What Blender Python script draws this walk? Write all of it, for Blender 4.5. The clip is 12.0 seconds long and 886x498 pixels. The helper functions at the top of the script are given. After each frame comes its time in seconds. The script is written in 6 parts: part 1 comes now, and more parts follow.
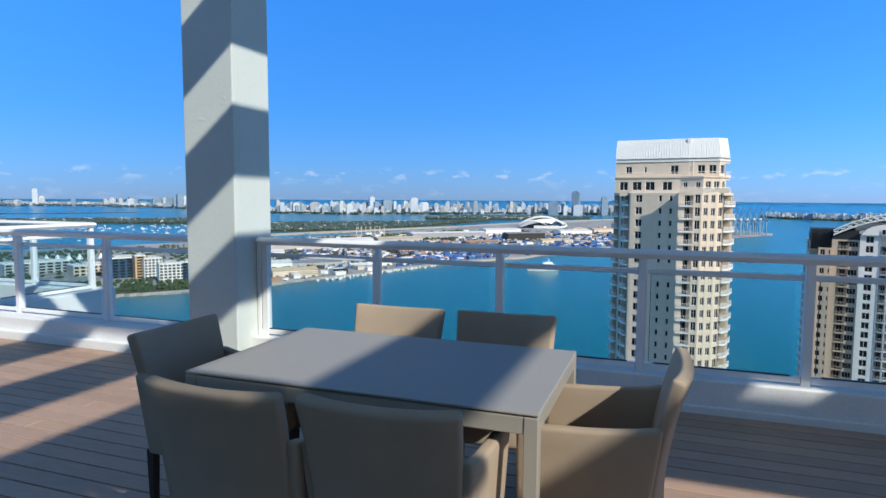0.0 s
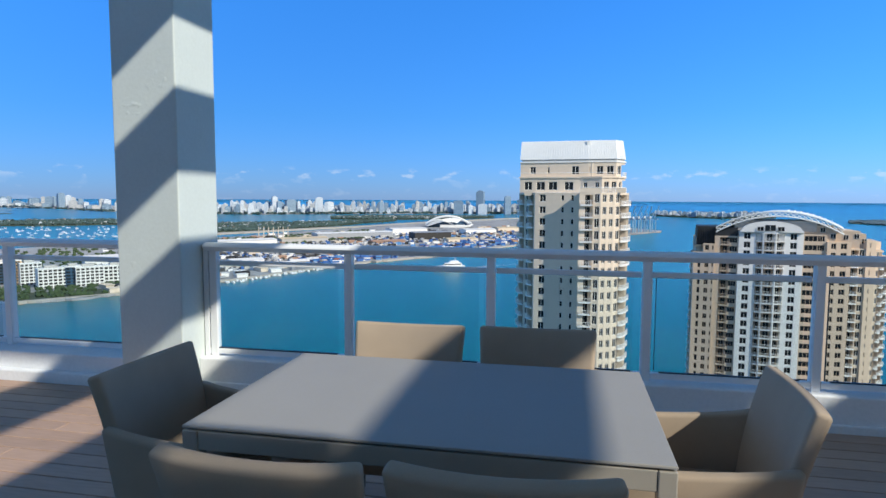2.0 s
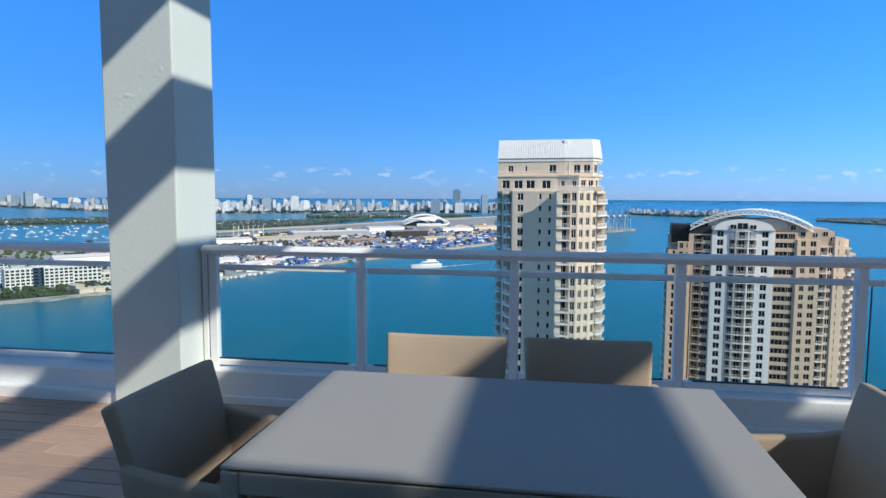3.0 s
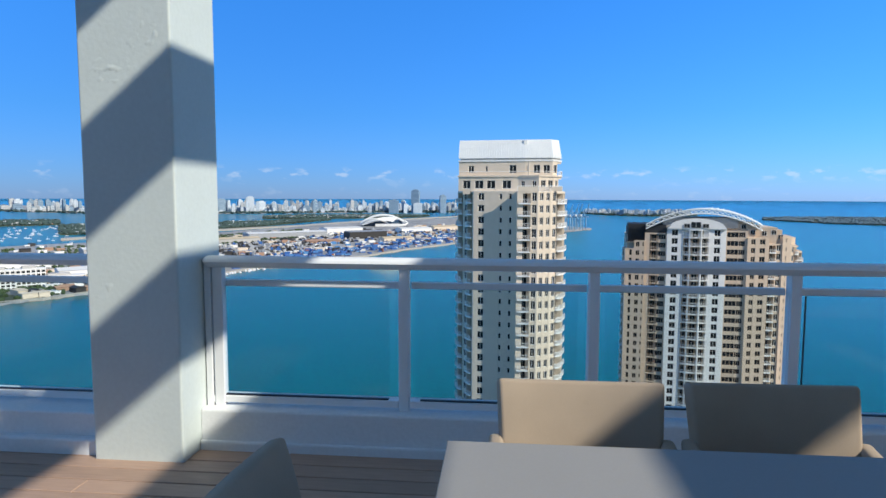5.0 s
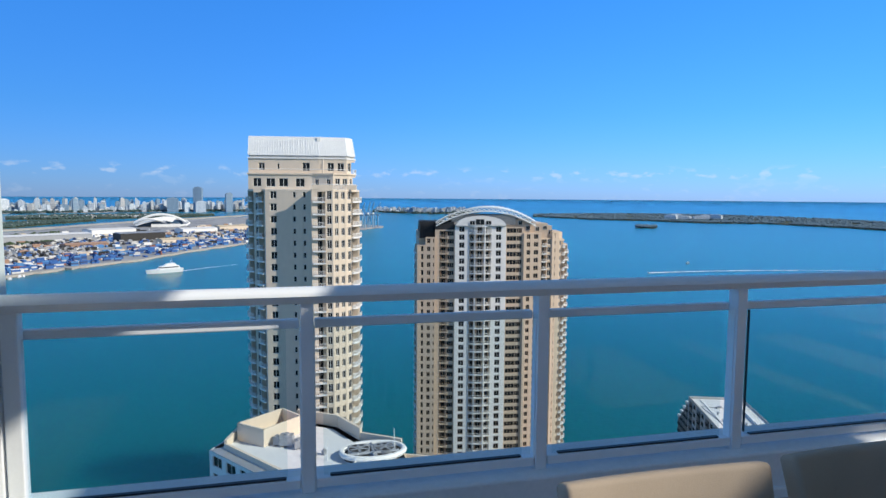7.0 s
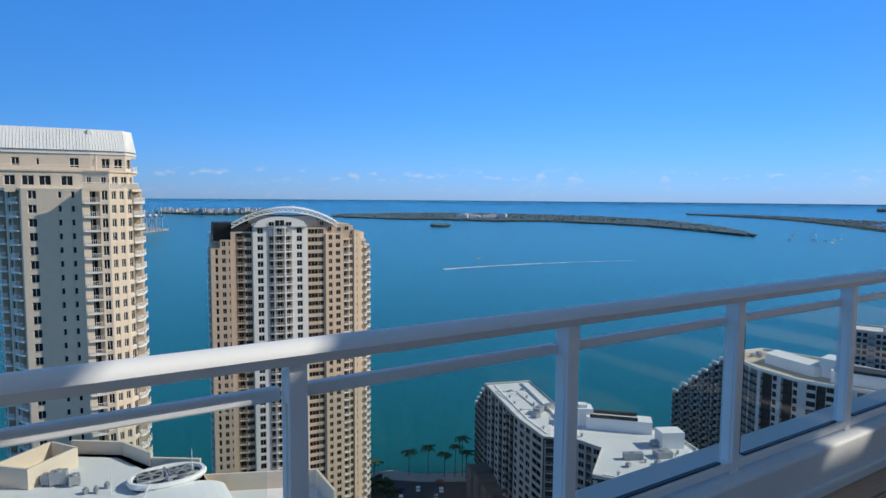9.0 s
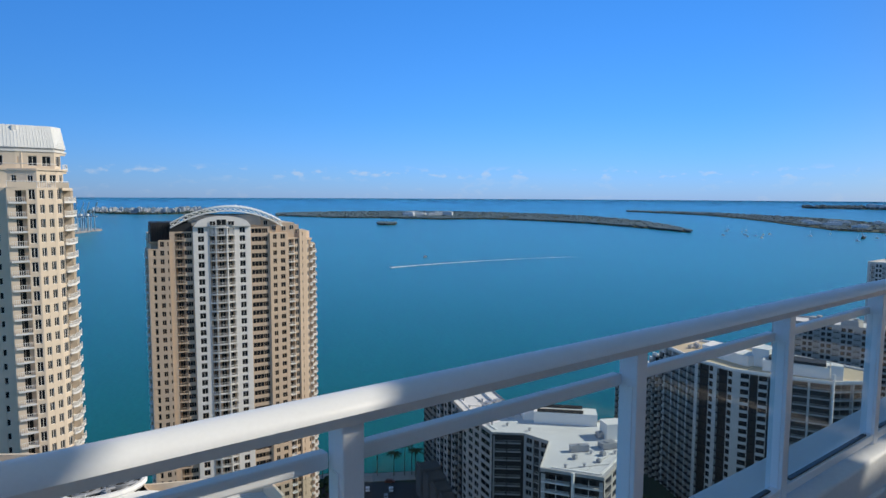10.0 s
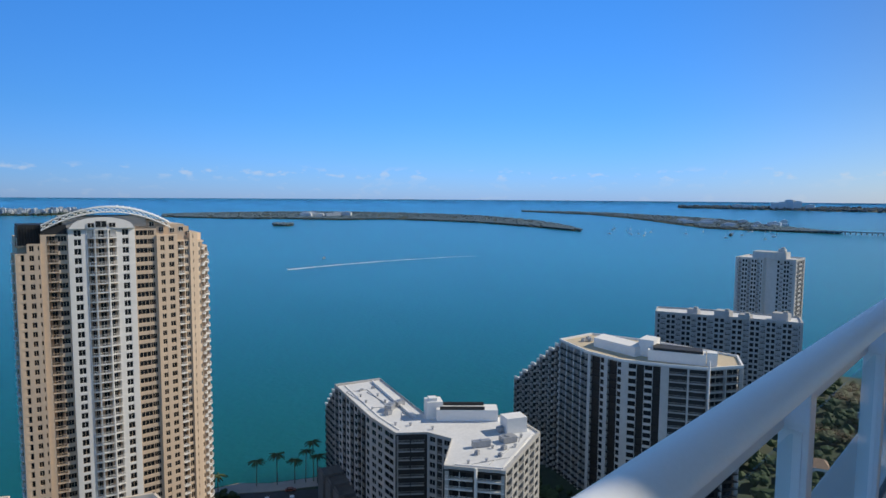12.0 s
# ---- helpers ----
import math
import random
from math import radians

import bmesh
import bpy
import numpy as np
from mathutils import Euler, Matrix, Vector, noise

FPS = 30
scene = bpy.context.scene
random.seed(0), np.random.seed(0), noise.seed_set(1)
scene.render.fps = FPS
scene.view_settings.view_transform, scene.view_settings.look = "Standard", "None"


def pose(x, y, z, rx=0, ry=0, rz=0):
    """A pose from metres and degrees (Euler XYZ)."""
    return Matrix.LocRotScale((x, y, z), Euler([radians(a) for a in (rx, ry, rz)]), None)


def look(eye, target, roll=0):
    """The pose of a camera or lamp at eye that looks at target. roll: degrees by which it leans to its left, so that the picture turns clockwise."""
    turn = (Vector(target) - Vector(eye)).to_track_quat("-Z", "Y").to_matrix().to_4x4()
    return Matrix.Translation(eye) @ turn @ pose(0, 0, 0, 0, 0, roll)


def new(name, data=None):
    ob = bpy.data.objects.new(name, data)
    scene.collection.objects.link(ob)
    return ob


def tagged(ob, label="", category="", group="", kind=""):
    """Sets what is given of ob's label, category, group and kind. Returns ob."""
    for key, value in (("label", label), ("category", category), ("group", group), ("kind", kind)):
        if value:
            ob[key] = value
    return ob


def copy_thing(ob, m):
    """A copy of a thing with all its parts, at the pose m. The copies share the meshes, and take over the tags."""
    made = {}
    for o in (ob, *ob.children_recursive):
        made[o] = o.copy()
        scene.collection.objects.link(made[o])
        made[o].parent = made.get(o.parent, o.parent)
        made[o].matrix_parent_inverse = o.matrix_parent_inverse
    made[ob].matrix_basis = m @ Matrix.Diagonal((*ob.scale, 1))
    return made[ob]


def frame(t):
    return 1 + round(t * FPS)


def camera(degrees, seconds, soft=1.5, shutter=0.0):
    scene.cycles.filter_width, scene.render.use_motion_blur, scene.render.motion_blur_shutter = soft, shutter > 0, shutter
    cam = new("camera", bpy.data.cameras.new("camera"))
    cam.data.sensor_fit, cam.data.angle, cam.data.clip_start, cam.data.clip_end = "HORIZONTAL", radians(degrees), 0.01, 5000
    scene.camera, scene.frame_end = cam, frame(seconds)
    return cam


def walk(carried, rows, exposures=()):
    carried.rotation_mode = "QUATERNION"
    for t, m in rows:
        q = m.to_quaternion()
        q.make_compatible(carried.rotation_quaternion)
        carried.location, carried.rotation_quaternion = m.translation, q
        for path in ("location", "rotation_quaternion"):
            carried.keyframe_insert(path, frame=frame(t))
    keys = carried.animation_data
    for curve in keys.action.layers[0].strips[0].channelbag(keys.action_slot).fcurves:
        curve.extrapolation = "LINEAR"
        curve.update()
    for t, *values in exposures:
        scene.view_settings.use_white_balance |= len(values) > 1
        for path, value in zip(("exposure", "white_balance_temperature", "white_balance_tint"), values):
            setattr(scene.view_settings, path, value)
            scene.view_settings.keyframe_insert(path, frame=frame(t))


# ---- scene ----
cam = camera(71.0, 12.0)
PATH = [
    (0, (2.297, -4.714, 1.502), (1.62, -2.839, 1.334), 0.3),
    (0.5, (2.135, -4.598, 1.505), (1.531, -2.699, 1.335), 0.3),
    (1, (1.962, -4.513, 1.497), (1.43, -2.593, 1.327), 0.3),
    (1.5, (1.76, -4.466, 1.502), (1.307, -2.526, 1.33), 0.2),
    (2, (1.59, -4.393, 1.494), (1.202, -2.438, 1.326), 0.3),
    (2.5, (1.43, -4.291, 1.497), (1.082, -2.329, 1.327), 0.3),
    (4.5, (0.697, -3.715, 1.494), (0.446, -1.738, 1.322), 0.3),
    (5, (0.545, -3.5, 1.485), (0.362, -1.516, 1.314), 0.2),
    (5.5, (0.388, -3.255, 1.492), (0.51, -1.267, 1.319), 0.4),
    (6, (0.265, -3.097, 1.492), (0.56, -1.127, 1.321), 0.3),
    (6.5, (0.132, -2.867, 1.508), (0.504, -0.91, 1.335), 0.4),
    (7, (-0.056, -2.664, 1.52), (0.416, -0.728, 1.347), 0.4),
    (7.5, (-0.22, -2.449, 1.529), (0.453, -0.573, 1.359), 0.4),
    (9.5, (-0.628, -1.46, 1.555), (0.505, 0.18, 1.385), 0.4),
    (10, (-0.655, -1.223, 1.573), (0.545, 0.368, 1.4), 0.3),
    (10.5, (-0.688, -1.005, 1.565), (0.574, 0.538, 1.394), 0.3),
    (11, (-0.64, -0.763, 1.573), (0.706, 0.708, 1.408), 0.3),
    (11.5, (-0.69, -0.594, 1.565), (0.726, 0.808, 1.396), 0.4),
    (12, (-0.67, -0.4, 1.527), (0.77, 0.976, 1.357), 0.4),
]
EXPOSURES = [(0, 0.15, 6500, 8), (4.5, 0.11, 6500, 8), (7.5, 0.02, 6550, 9), (9.5, -0.20, 6900, 9), (12, -0.22, 7000, 10)]
walk(cam, [(t, look(eye, target, roll)) for t, eye, target, roll in PATH], EXPOSURES)

# ---- light ----
TO_SUN = Vector((1.0, -0.6, 0.836)).normalized()
SUN_EL = math.asin(TO_SUN.z)
SUN_AZ = math.atan2(TO_SUN.x, TO_SUN.y)
world = bpy.data.worlds.new("sky")
scene.world = world
world.use_nodes = True
wn, wl = world.node_tree.nodes, world.node_tree.links
sky = wn.new("ShaderNodeTexSky")
sky.sky_type = "NISHITA"
sky.sun_disc = False
sky.sun_elevation, sky.sun_rotation = SUN_EL, 2 * math.pi - SUN_AZ
sky.altitude, sky.air_density, sky.dust_density, sky.ozone_density = 120, 1.0, 0.1, 2.0
sky_co, sky_sep, sky_rng, sky_tint, sky_mul = (wn.new("ShaderNode" + k) for k in ("TexCoord", "SeparateXYZ", "MapRange", "ValToRGB", "Mix"))
wl.new(sky_co.outputs["Generated"], sky_sep.inputs[0])
sky_rng.inputs["From Max"].default_value = 0.5
wl.new(sky_sep.outputs["Z"], sky_rng.inputs["Value"])
wl.new(sky_rng.outputs["Result"], sky_tint.inputs["Fac"])
els = sky_tint.color_ramp.elements
els[0].position, els[0].color = 0.0, (0.19, 0.36, 0.92, 1)
els[1].position, els[1].color = 0.66, (0.18, 0.66, 1.30, 1)
els.new(0.25).color = (0.16, 0.46, 0.96, 1)
els.new(0.88).color = (0.54, 0.68, 0.74, 1)
els.new(1.0).color = (0.58, 0.70, 0.70, 1)
sky_mul.data_type, sky_mul.blend_type = "RGBA", "MULTIPLY"
sky_mul.inputs["Factor"].default_value = 1.0
# the half of the sky round the sun is paler and warmer than the half away from it
sky_dot, sky_side, sky_pale = (wn.new("ShaderNode" + k) for k in ("VectorMath", "MapRange", "Mix"))
sky_dot.operation = "DOT_PRODUCT"
sky_dot.inputs[1].default_value = (0.38, -0.925, 0.0)
wl.new(sky_co.outputs["Generated"], sky_dot.inputs[0]), wl.new(sky_dot.outputs["Value"], sky_side.inputs["Value"])
sky_side.interpolation_type = "SMOOTHSTEP"
sky_side.inputs["From Min"].default_value, sky_side.inputs["From Max"].default_value = -0.15, 0.75
sky_pale.data_type = "RGBA"
sky_pale.inputs["B"].default_value = (0.47, 0.53, 0.65, 1)
wl.new(sky_side.outputs["Result"], sky_pale.inputs["Factor"]), wl.new(sky_tint.outputs["Color"], sky_pale.inputs["A"])
wl.new(sky.outputs["Color"], sky_mul.inputs["A"]), wl.new(sky_pale.outputs["Result"], sky_mul.inputs["B"])
# a low bank of small fair-weather clouds along the horizon
cl_map, cl_noise, cl_edge, cl_low, cl_amt, cl_mix = (wn.new("ShaderNode" + k) for k in ("Mapping", "TexNoise", "MapRange", "ValToRGB", "Math", "Mix"))
cl_map.inputs["Scale"].default_value = (22, 22, 50)
wl.new(sky_co.outputs["Generated"], cl_map.inputs["Vector"]), wl.new(cl_map.outputs["Vector"], cl_noise.inputs["Vector"])
cl_noise.inputs["Scale"].default_value, cl_noise.inputs["Detail"].default_value = 1.6, 8
cl_edge.inputs["From Min"].default_value, cl_edge.inputs["From Max"].default_value = 0.56, 0.66
wl.new(cl_noise.outputs["Fac"], cl_edge.inputs["Value"])
wl.new(sky_sep.outputs["Z"], cl_low.inputs["Fac"])
els = cl_low.color_ramp.elements
els[0].position, els[0].color = 0.004, (0.10, 0.10, 0.10, 1)
els[1].position, els[1].color = 0.046, (0, 0, 0, 1)
els.new(0.033).color = (0.42, 0.42, 0.42, 1)
els.new(0.024).color = (0.08, 0.08, 0.08, 1)
cl_amt.operation = "MULTIPLY"
wl.new(cl_edge.outputs["Result"], cl_amt.inputs[0]), wl.new(cl_low.outputs["Color"], cl_amt.inputs[1])
cl_mix.data_type = "RGBA"
cl_mix.inputs["B"].default_value = (4.6, 5.0, 5.6, 1)
wl.new(cl_amt.outputs[0], cl_mix.inputs["Factor"]), wl.new(sky_mul.outputs["Result"], cl_mix.inputs["A"])
wl.new(cl_mix.outputs["Result"], wn["Background"].inputs["Color"])
wn["Background"].inputs["Strength"].default_value = 0.16
sun = new("sun", bpy.data.lights.new("sun", "SUN"))
sun.data.energy, sun.data.angle, sun.data.color = 4.35, radians(0.53), (1.0, 0.95, 0.85)
sun.matrix_world = look(TO_SUN * 50, (0, 0, 0))

# ---- materials ----
def material(name, base, rough=0.6, metal=0.0, vary=0.15, grain=30.0, patch=1.5, bump=0.0, spec=0.5, second=None, stretch=(1, 1, 1), per_object=0.0):
    """A painted, stone or fabric surface: base colour varied at two scales, with a little relief."""
    m = bpy.data.materials.new(name)
    m.use_nodes = True
    n, l = m.node_tree.nodes, m.node_tree.links
    b = n["Principled BSDF"]
    b.inputs["Roughness"].default_value, b.inputs["Metallic"].default_value = rough, metal
    b.inputs["Specular IOR Level"].default_value = spec
    co = n.new("ShaderNodeTexCoord")
    mp = n.new("ShaderNodeMapping")
    mp.inputs["Scale"].default_value = stretch
    l.new(co.outputs["Object"], mp.inputs["Vector"])
    fine, wide = n.new("ShaderNodeTexNoise"), n.new("ShaderNodeTexNoise")
    for tex, size, detail in ((fine, grain, 4), (wide, patch, 5)):
        tex.inputs["Scale"].default_value, tex.inputs["Detail"].default_value = size, detail
        l.new(mp.outputs["Vector"], tex.inputs["Vector"])
    add = n.new("ShaderNodeMath")
    add.operation = "ADD"
    l.new(fine.outputs["Fac"], add.inputs[0]), l.new(wide.outputs["Fac"], add.inputs[1])
    last = add
    if per_object:
        info, mul = n.new("ShaderNodeObjectInfo"), n.new("ShaderNodeMath")
        mul.operation = "MULTIPLY_ADD"
        mul.inputs[1].default_value = per_object
        l.new(info.outputs["Random"], mul.inputs[0]), l.new(add.outputs[0], mul.inputs[2])
        last = mul
    rng = n.new("ShaderNodeMapRange")
    rng.inputs["From Min"].default_value, rng.inputs["From Max"].default_value = 0.6, 1.4 + per_object
    l.new(last.outputs[0], rng.inputs["Value"])
    mix = n.new("ShaderNodeMix")
    mix.data_type = "RGBA"
    second = second or [c * (1 - vary) for c in base]
    first = [min(1, c * (1 + vary * 0.6)) for c in base]
    mix.inputs["A"].default_value, mix.inputs["B"].default_value = (*second, 1), (*first, 1)
    l.new(rng.outputs["Result"], mix.inputs["Factor"])
    l.new(mix.outputs["Result"], b.inputs["Base Color"])
    if bump:
        bp = n.new("ShaderNodeBump")
        bp.inputs["Strength"].default_value, bp.inputs["Distance"].default_value = 0.6, bump
        l.new(last.outputs[0], bp.inputs["Height"])
        l.new(bp.outputs["Normal"], b.inputs["Normal"])
    return m


def glass_material(name, tint, gloss=0.0):
    """A clear thin pane: what lies behind it shows, and it reflects as glass does."""
    m = bpy.data.materials.new(name)
    m.use_nodes = True
    n, l = m.node_tree.nodes, m.node_tree.links
    n.remove(n["Principled BSDF"])
    clear, shine, mix, fres = n.new("ShaderNodeBsdfTransparent"), n.new("ShaderNodeBsdfGlossy"), n.new("ShaderNodeMixShader"), n.new("ShaderNodeLayerWeight")
    clear.inputs["Color"].default_value = (*tint, 1)
    shine.inputs["Roughness"].default_value = gloss
    power, scale = n.new("ShaderNodeMath"), n.new("ShaderNodeMath")
    power.operation, power.inputs[1].default_value = "POWER", 4.0
    scale.operation, scale.inputs[1].default_value, scale.inputs[2].default_value = "MULTIPLY_ADD", 0.15, 0.014
    fres.inputs["Blend"].default_value = 0.5
    l.new(fres.outputs["Facing"], power.inputs[0]), l.new(power.outputs[0], scale.inputs[0])
    l.new(scale.outputs[0], mix.inputs[0])
    l.new(clear.outputs[0], mix.inputs[1]), l.new(shine.outputs[0], mix.inputs[2])
    l.new(mix.outputs[0], n["Material Output"].inputs["Surface"])
    return m


def sea_material():
    """Bay water, turquoise near and a lighter blue far out, with ripples and cloudy streaks."""
    m = bpy.data.materials.new("bay_water")
    m.use_nodes = True
    n, l = m.node_tree.nodes, m.node_tree.links
    b = n["Principled BSDF"]
    b.inputs["Roughness"].default_value, b.inputs["IOR"].default_value = 0.22, 1.33
    b.inputs["Specular IOR Level"].default_value = 0.20
    b.subsurface_method = "BURLEY"
    b.inputs["Subsurface Weight"].default_value, b.inputs["Subsurface Scale"].default_value = 1.0, 120.0
    b.inputs["Subsurface Radius"].default_value = (0.6, 1.0, 1.0)
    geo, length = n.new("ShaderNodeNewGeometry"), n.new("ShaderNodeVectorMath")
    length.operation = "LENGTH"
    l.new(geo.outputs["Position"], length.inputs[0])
    streak, mp = n.new("ShaderNodeTexNoise"), n.new("ShaderNodeMapping")
    mp.inputs["Scale"].default_value = (0.004, 0.0016, 0.004)
    mp.inputs["Rotation"].default_value = (0, 0, 0.6)
    streak.inputs["Scale"].default_value, streak.inputs["Detail"].default_value = 1.0, 7
    l.new(geo.outputs["Position"], mp.inputs["Vector"]), l.new(mp.outputs["Vector"], streak.inputs["Vector"])
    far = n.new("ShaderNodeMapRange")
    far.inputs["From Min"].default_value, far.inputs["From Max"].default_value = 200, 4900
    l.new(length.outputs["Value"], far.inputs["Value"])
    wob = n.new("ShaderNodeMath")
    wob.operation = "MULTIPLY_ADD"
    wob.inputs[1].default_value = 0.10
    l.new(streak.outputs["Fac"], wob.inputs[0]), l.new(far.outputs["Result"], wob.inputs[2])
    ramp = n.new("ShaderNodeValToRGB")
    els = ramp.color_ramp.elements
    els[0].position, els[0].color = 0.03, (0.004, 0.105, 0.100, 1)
    # far stops are lightened in colour to offset the bent rim's dark shading
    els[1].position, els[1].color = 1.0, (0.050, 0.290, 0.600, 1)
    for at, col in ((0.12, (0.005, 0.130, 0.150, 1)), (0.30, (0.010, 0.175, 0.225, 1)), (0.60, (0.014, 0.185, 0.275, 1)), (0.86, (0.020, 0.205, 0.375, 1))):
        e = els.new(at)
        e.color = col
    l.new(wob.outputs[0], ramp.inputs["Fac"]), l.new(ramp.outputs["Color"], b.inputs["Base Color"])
    rip, bp = n.new("ShaderNodeTexNoise"), n.new("ShaderNodeBump")
    rip.inputs["Scale"].default_value, rip.inputs["Detail"].default_value = 0.25, 6
    l.new(geo.outputs["Position"], rip.inputs["Vector"])
    bp.inputs["Strength"].default_value, bp.inputs["Distance"].default_value = 0.35, 0.8
    # the sea is level, so the gentle bend of its sheet takes no part in the shading
    level = n.new("ShaderNodeCombineXYZ")
    level.inputs["Z"].default_value = 1.0
    l.new(level.outputs[0], bp.inputs["Normal"])
    l.new(rip.outputs["Fac"], bp.inputs["Height"]), l.new(bp.outputs["Normal"], b.inputs["Normal"])
    return m


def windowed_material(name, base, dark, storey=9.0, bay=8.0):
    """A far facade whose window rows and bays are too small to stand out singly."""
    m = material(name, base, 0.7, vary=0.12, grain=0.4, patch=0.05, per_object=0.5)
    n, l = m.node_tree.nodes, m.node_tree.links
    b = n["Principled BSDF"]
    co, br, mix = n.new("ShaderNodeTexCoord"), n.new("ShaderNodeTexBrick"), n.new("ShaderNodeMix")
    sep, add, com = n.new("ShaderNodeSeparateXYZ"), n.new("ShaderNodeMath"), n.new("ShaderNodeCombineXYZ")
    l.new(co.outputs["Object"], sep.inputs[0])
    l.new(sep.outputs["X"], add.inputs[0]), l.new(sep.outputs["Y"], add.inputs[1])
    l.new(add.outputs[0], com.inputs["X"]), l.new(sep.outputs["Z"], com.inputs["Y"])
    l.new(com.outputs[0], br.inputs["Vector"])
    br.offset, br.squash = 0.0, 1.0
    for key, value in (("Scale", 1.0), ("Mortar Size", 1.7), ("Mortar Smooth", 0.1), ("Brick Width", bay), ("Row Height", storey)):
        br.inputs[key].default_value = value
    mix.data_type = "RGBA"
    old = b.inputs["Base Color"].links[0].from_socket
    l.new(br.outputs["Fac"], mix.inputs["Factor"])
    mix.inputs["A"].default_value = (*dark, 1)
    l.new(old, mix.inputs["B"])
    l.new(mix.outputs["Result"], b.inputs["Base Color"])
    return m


STUCCO = material("white_stucco", (0.60, 0.655, 0.63), 0.75, vary=0.06, grain=40, patch=2.2, bump=0.0014)
# colour of the unseen back wall, picked to bounce warm light forward
BOUNCE_WHITE = material("warm_white_bounce", (0.84, 0.75, 0.62), 0.8, vary=0.06, grain=30, patch=2)
KERB = material("white_painted_kerb", (0.79, 0.80, 0.80), 0.7, vary=0.08, grain=40, patch=3, bump=0.003)
RAIL = material("white_powder_coat", (0.83, 0.84, 0.85), 0.40, vary=0.04, grain=120, patch=3)
GASKET = material("black_gasket", (0.012, 0.014, 0.018), 0.4, vary=0.2)
PANE = glass_material("balustrade_glass", (0.90, 0.95, 0.96))
DECK = material("composite_decking", (0.46, 0.305, 0.22), 0.55, vary=0.28, grain=55, patch=2.5, bump=0.0012, stretch=(0.12, 1, 1), per_object=0.5)
UNDER = material("dark_substrate", (0.03, 0.028, 0.026), 0.9, vary=0.2)
FABRIC = material("taupe_woven_fabric", (0.40, 0.318, 0.240), 0.85, vary=0.12, grain=420, patch=5, bump=0.0008, spec=0.25)
LEGWOOD = material("dark_stained_wood", (0.045, 0.03, 0.022), 0.5, vary=0.3, grain=60, stretch=(1, 1, 0.1))
TABLE_FRAME = material("champagne_aluminium", (0.42, 0.385, 0.33), 0.42, metal=0.25, vary=0.06, grain=200)
TABLE_GLASS = material("matt_grey_glass", (0.325, 0.31, 0.29), 0.5, vary=0.05, grain=150, patch=3, spec=0.3)
BEIGE = material("beige_stucco", (0.63, 0.49, 0.37), 0.8, vary=0.08, grain=0.8, patch=0.08, bump=0.01)
CREAM = material("cream_stucco", (0.72, 0.60, 0.475), 0.8, vary=0.07, grain=0.8, patch=0.1)
WHITE = material("white_facade", (0.82, 0.80, 0.77), 0.7, vary=0.07, grain=0.9, patch=0.08)
GREYWALL = material("grey_white_concrete", (0.46, 0.445, 0.425), 0.8, vary=0.14, grain=0.7, patch=0.06)
PALEWALL = material("pale_concrete_facade", (0.58, 0.565, 0.54), 0.8, vary=0.14, grain=0.6, patch=0.05)
PODIUM = material("weathered_grey_concrete", (0.15, 0.145, 0.14), 0.85, vary=0.25, grain=0.6, patch=0.1)
# near-black: real dark parts, and shade painted into balcony recesses
DARKWALL = material("dark_panel_and_shade", (0.035, 0.032, 0.03), 0.6, vary=0.3, grain=0.6, patch=0.2)
BLACK = material("black_screen_wall", (0.02, 0.022, 0.026), 0.6, vary=0.4, grain=1.0)
METALROOF = material("white_metal_roof", (0.80, 0.80, 0.78), 0.45, vary=0.06, grain=2, patch=0.2)
ROOF = material("white_roof_membrane", (0.70, 0.70, 0.70), 0.8, vary=0.14, grain=0.9, patch=0.12)
TANROOF = material("tan_roof_membrane", (0.58, 0.48, 0.34), 0.85, vary=0.15, grain=0.7, patch=0.1)
WINGLASS = material("tinted_window_glass", (0.018, 0.021, 0.025), 0.2, vary=0.4, grain=0.3, patch=0.2, spec=0.22, per_object=1.2)
STEEL = material("galvanised_plant", (0.42, 0.43, 0.45), 0.5, metal=0.4, vary=0.25, grain=2)
SAND = material("sandy_quay", (0.36, 0.36, 0.365), 0.9, vary=0.35, grain=0.06, patch=0.012, second=(0.16, 0.165, 0.17))
ASPHALT = material("asphalt", (0.075, 0.075, 0.078), 0.9, vary=0.3, grain=0.8, patch=0.06)
PAVING = material("promenade_paving", (0.45, 0.41, 0.36), 0.85, vary=0.15, grain=1.5, patch=0.2)
LAWN = material("near_ground", (0.055, 0.075, 0.04), 0.95, vary=0.4, grain=0.25, patch=0.03, second=(0.045, 0.055, 0.04))
# island leaves: green shifted towards blue-grey, haze painted into the colour
HAZED_ISLELEAF = material("hazed_island_foliage", (0.068, 0.105, 0.095), 0.85, vary=0.5, grain=0.12, patch=0.01, spec=0.15)
LEAF = material("tree_foliage", (0.060, 0.092, 0.042), 0.75, vary=0.45, grain=0.5, patch=0.02, spec=0.2)
# two more foliage colours with aerial haze mixed into the base
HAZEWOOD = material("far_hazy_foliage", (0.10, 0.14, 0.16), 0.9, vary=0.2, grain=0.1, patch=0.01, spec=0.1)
HAZED_MANGROVE = material("hazed_mangrove_foliage", (0.125, 0.185, 0.220), 0.95, vary=0.2, grain=0.1, patch=0.01, spec=0.15)
BARK = material("palm_bark", (0.17, 0.14, 0.11), 0.9, vary=0.3, grain=3)
HULL = material("white_gelcoat", (0.80, 0.80, 0.80), 0.3, vary=0.05)
WAKE = material("foam", (0.86, 0.90, 0.92), 0.8, vary=0.3, grain=0.5, patch=0.05)
CRANE = material("crane_blue_grey", (0.26, 0.40, 0.52), 0.6, vary=0.2)
ORANGE = material("peach_render", (0.66, 0.42, 0.24), 0.8, vary=0.12, grain=0.5)
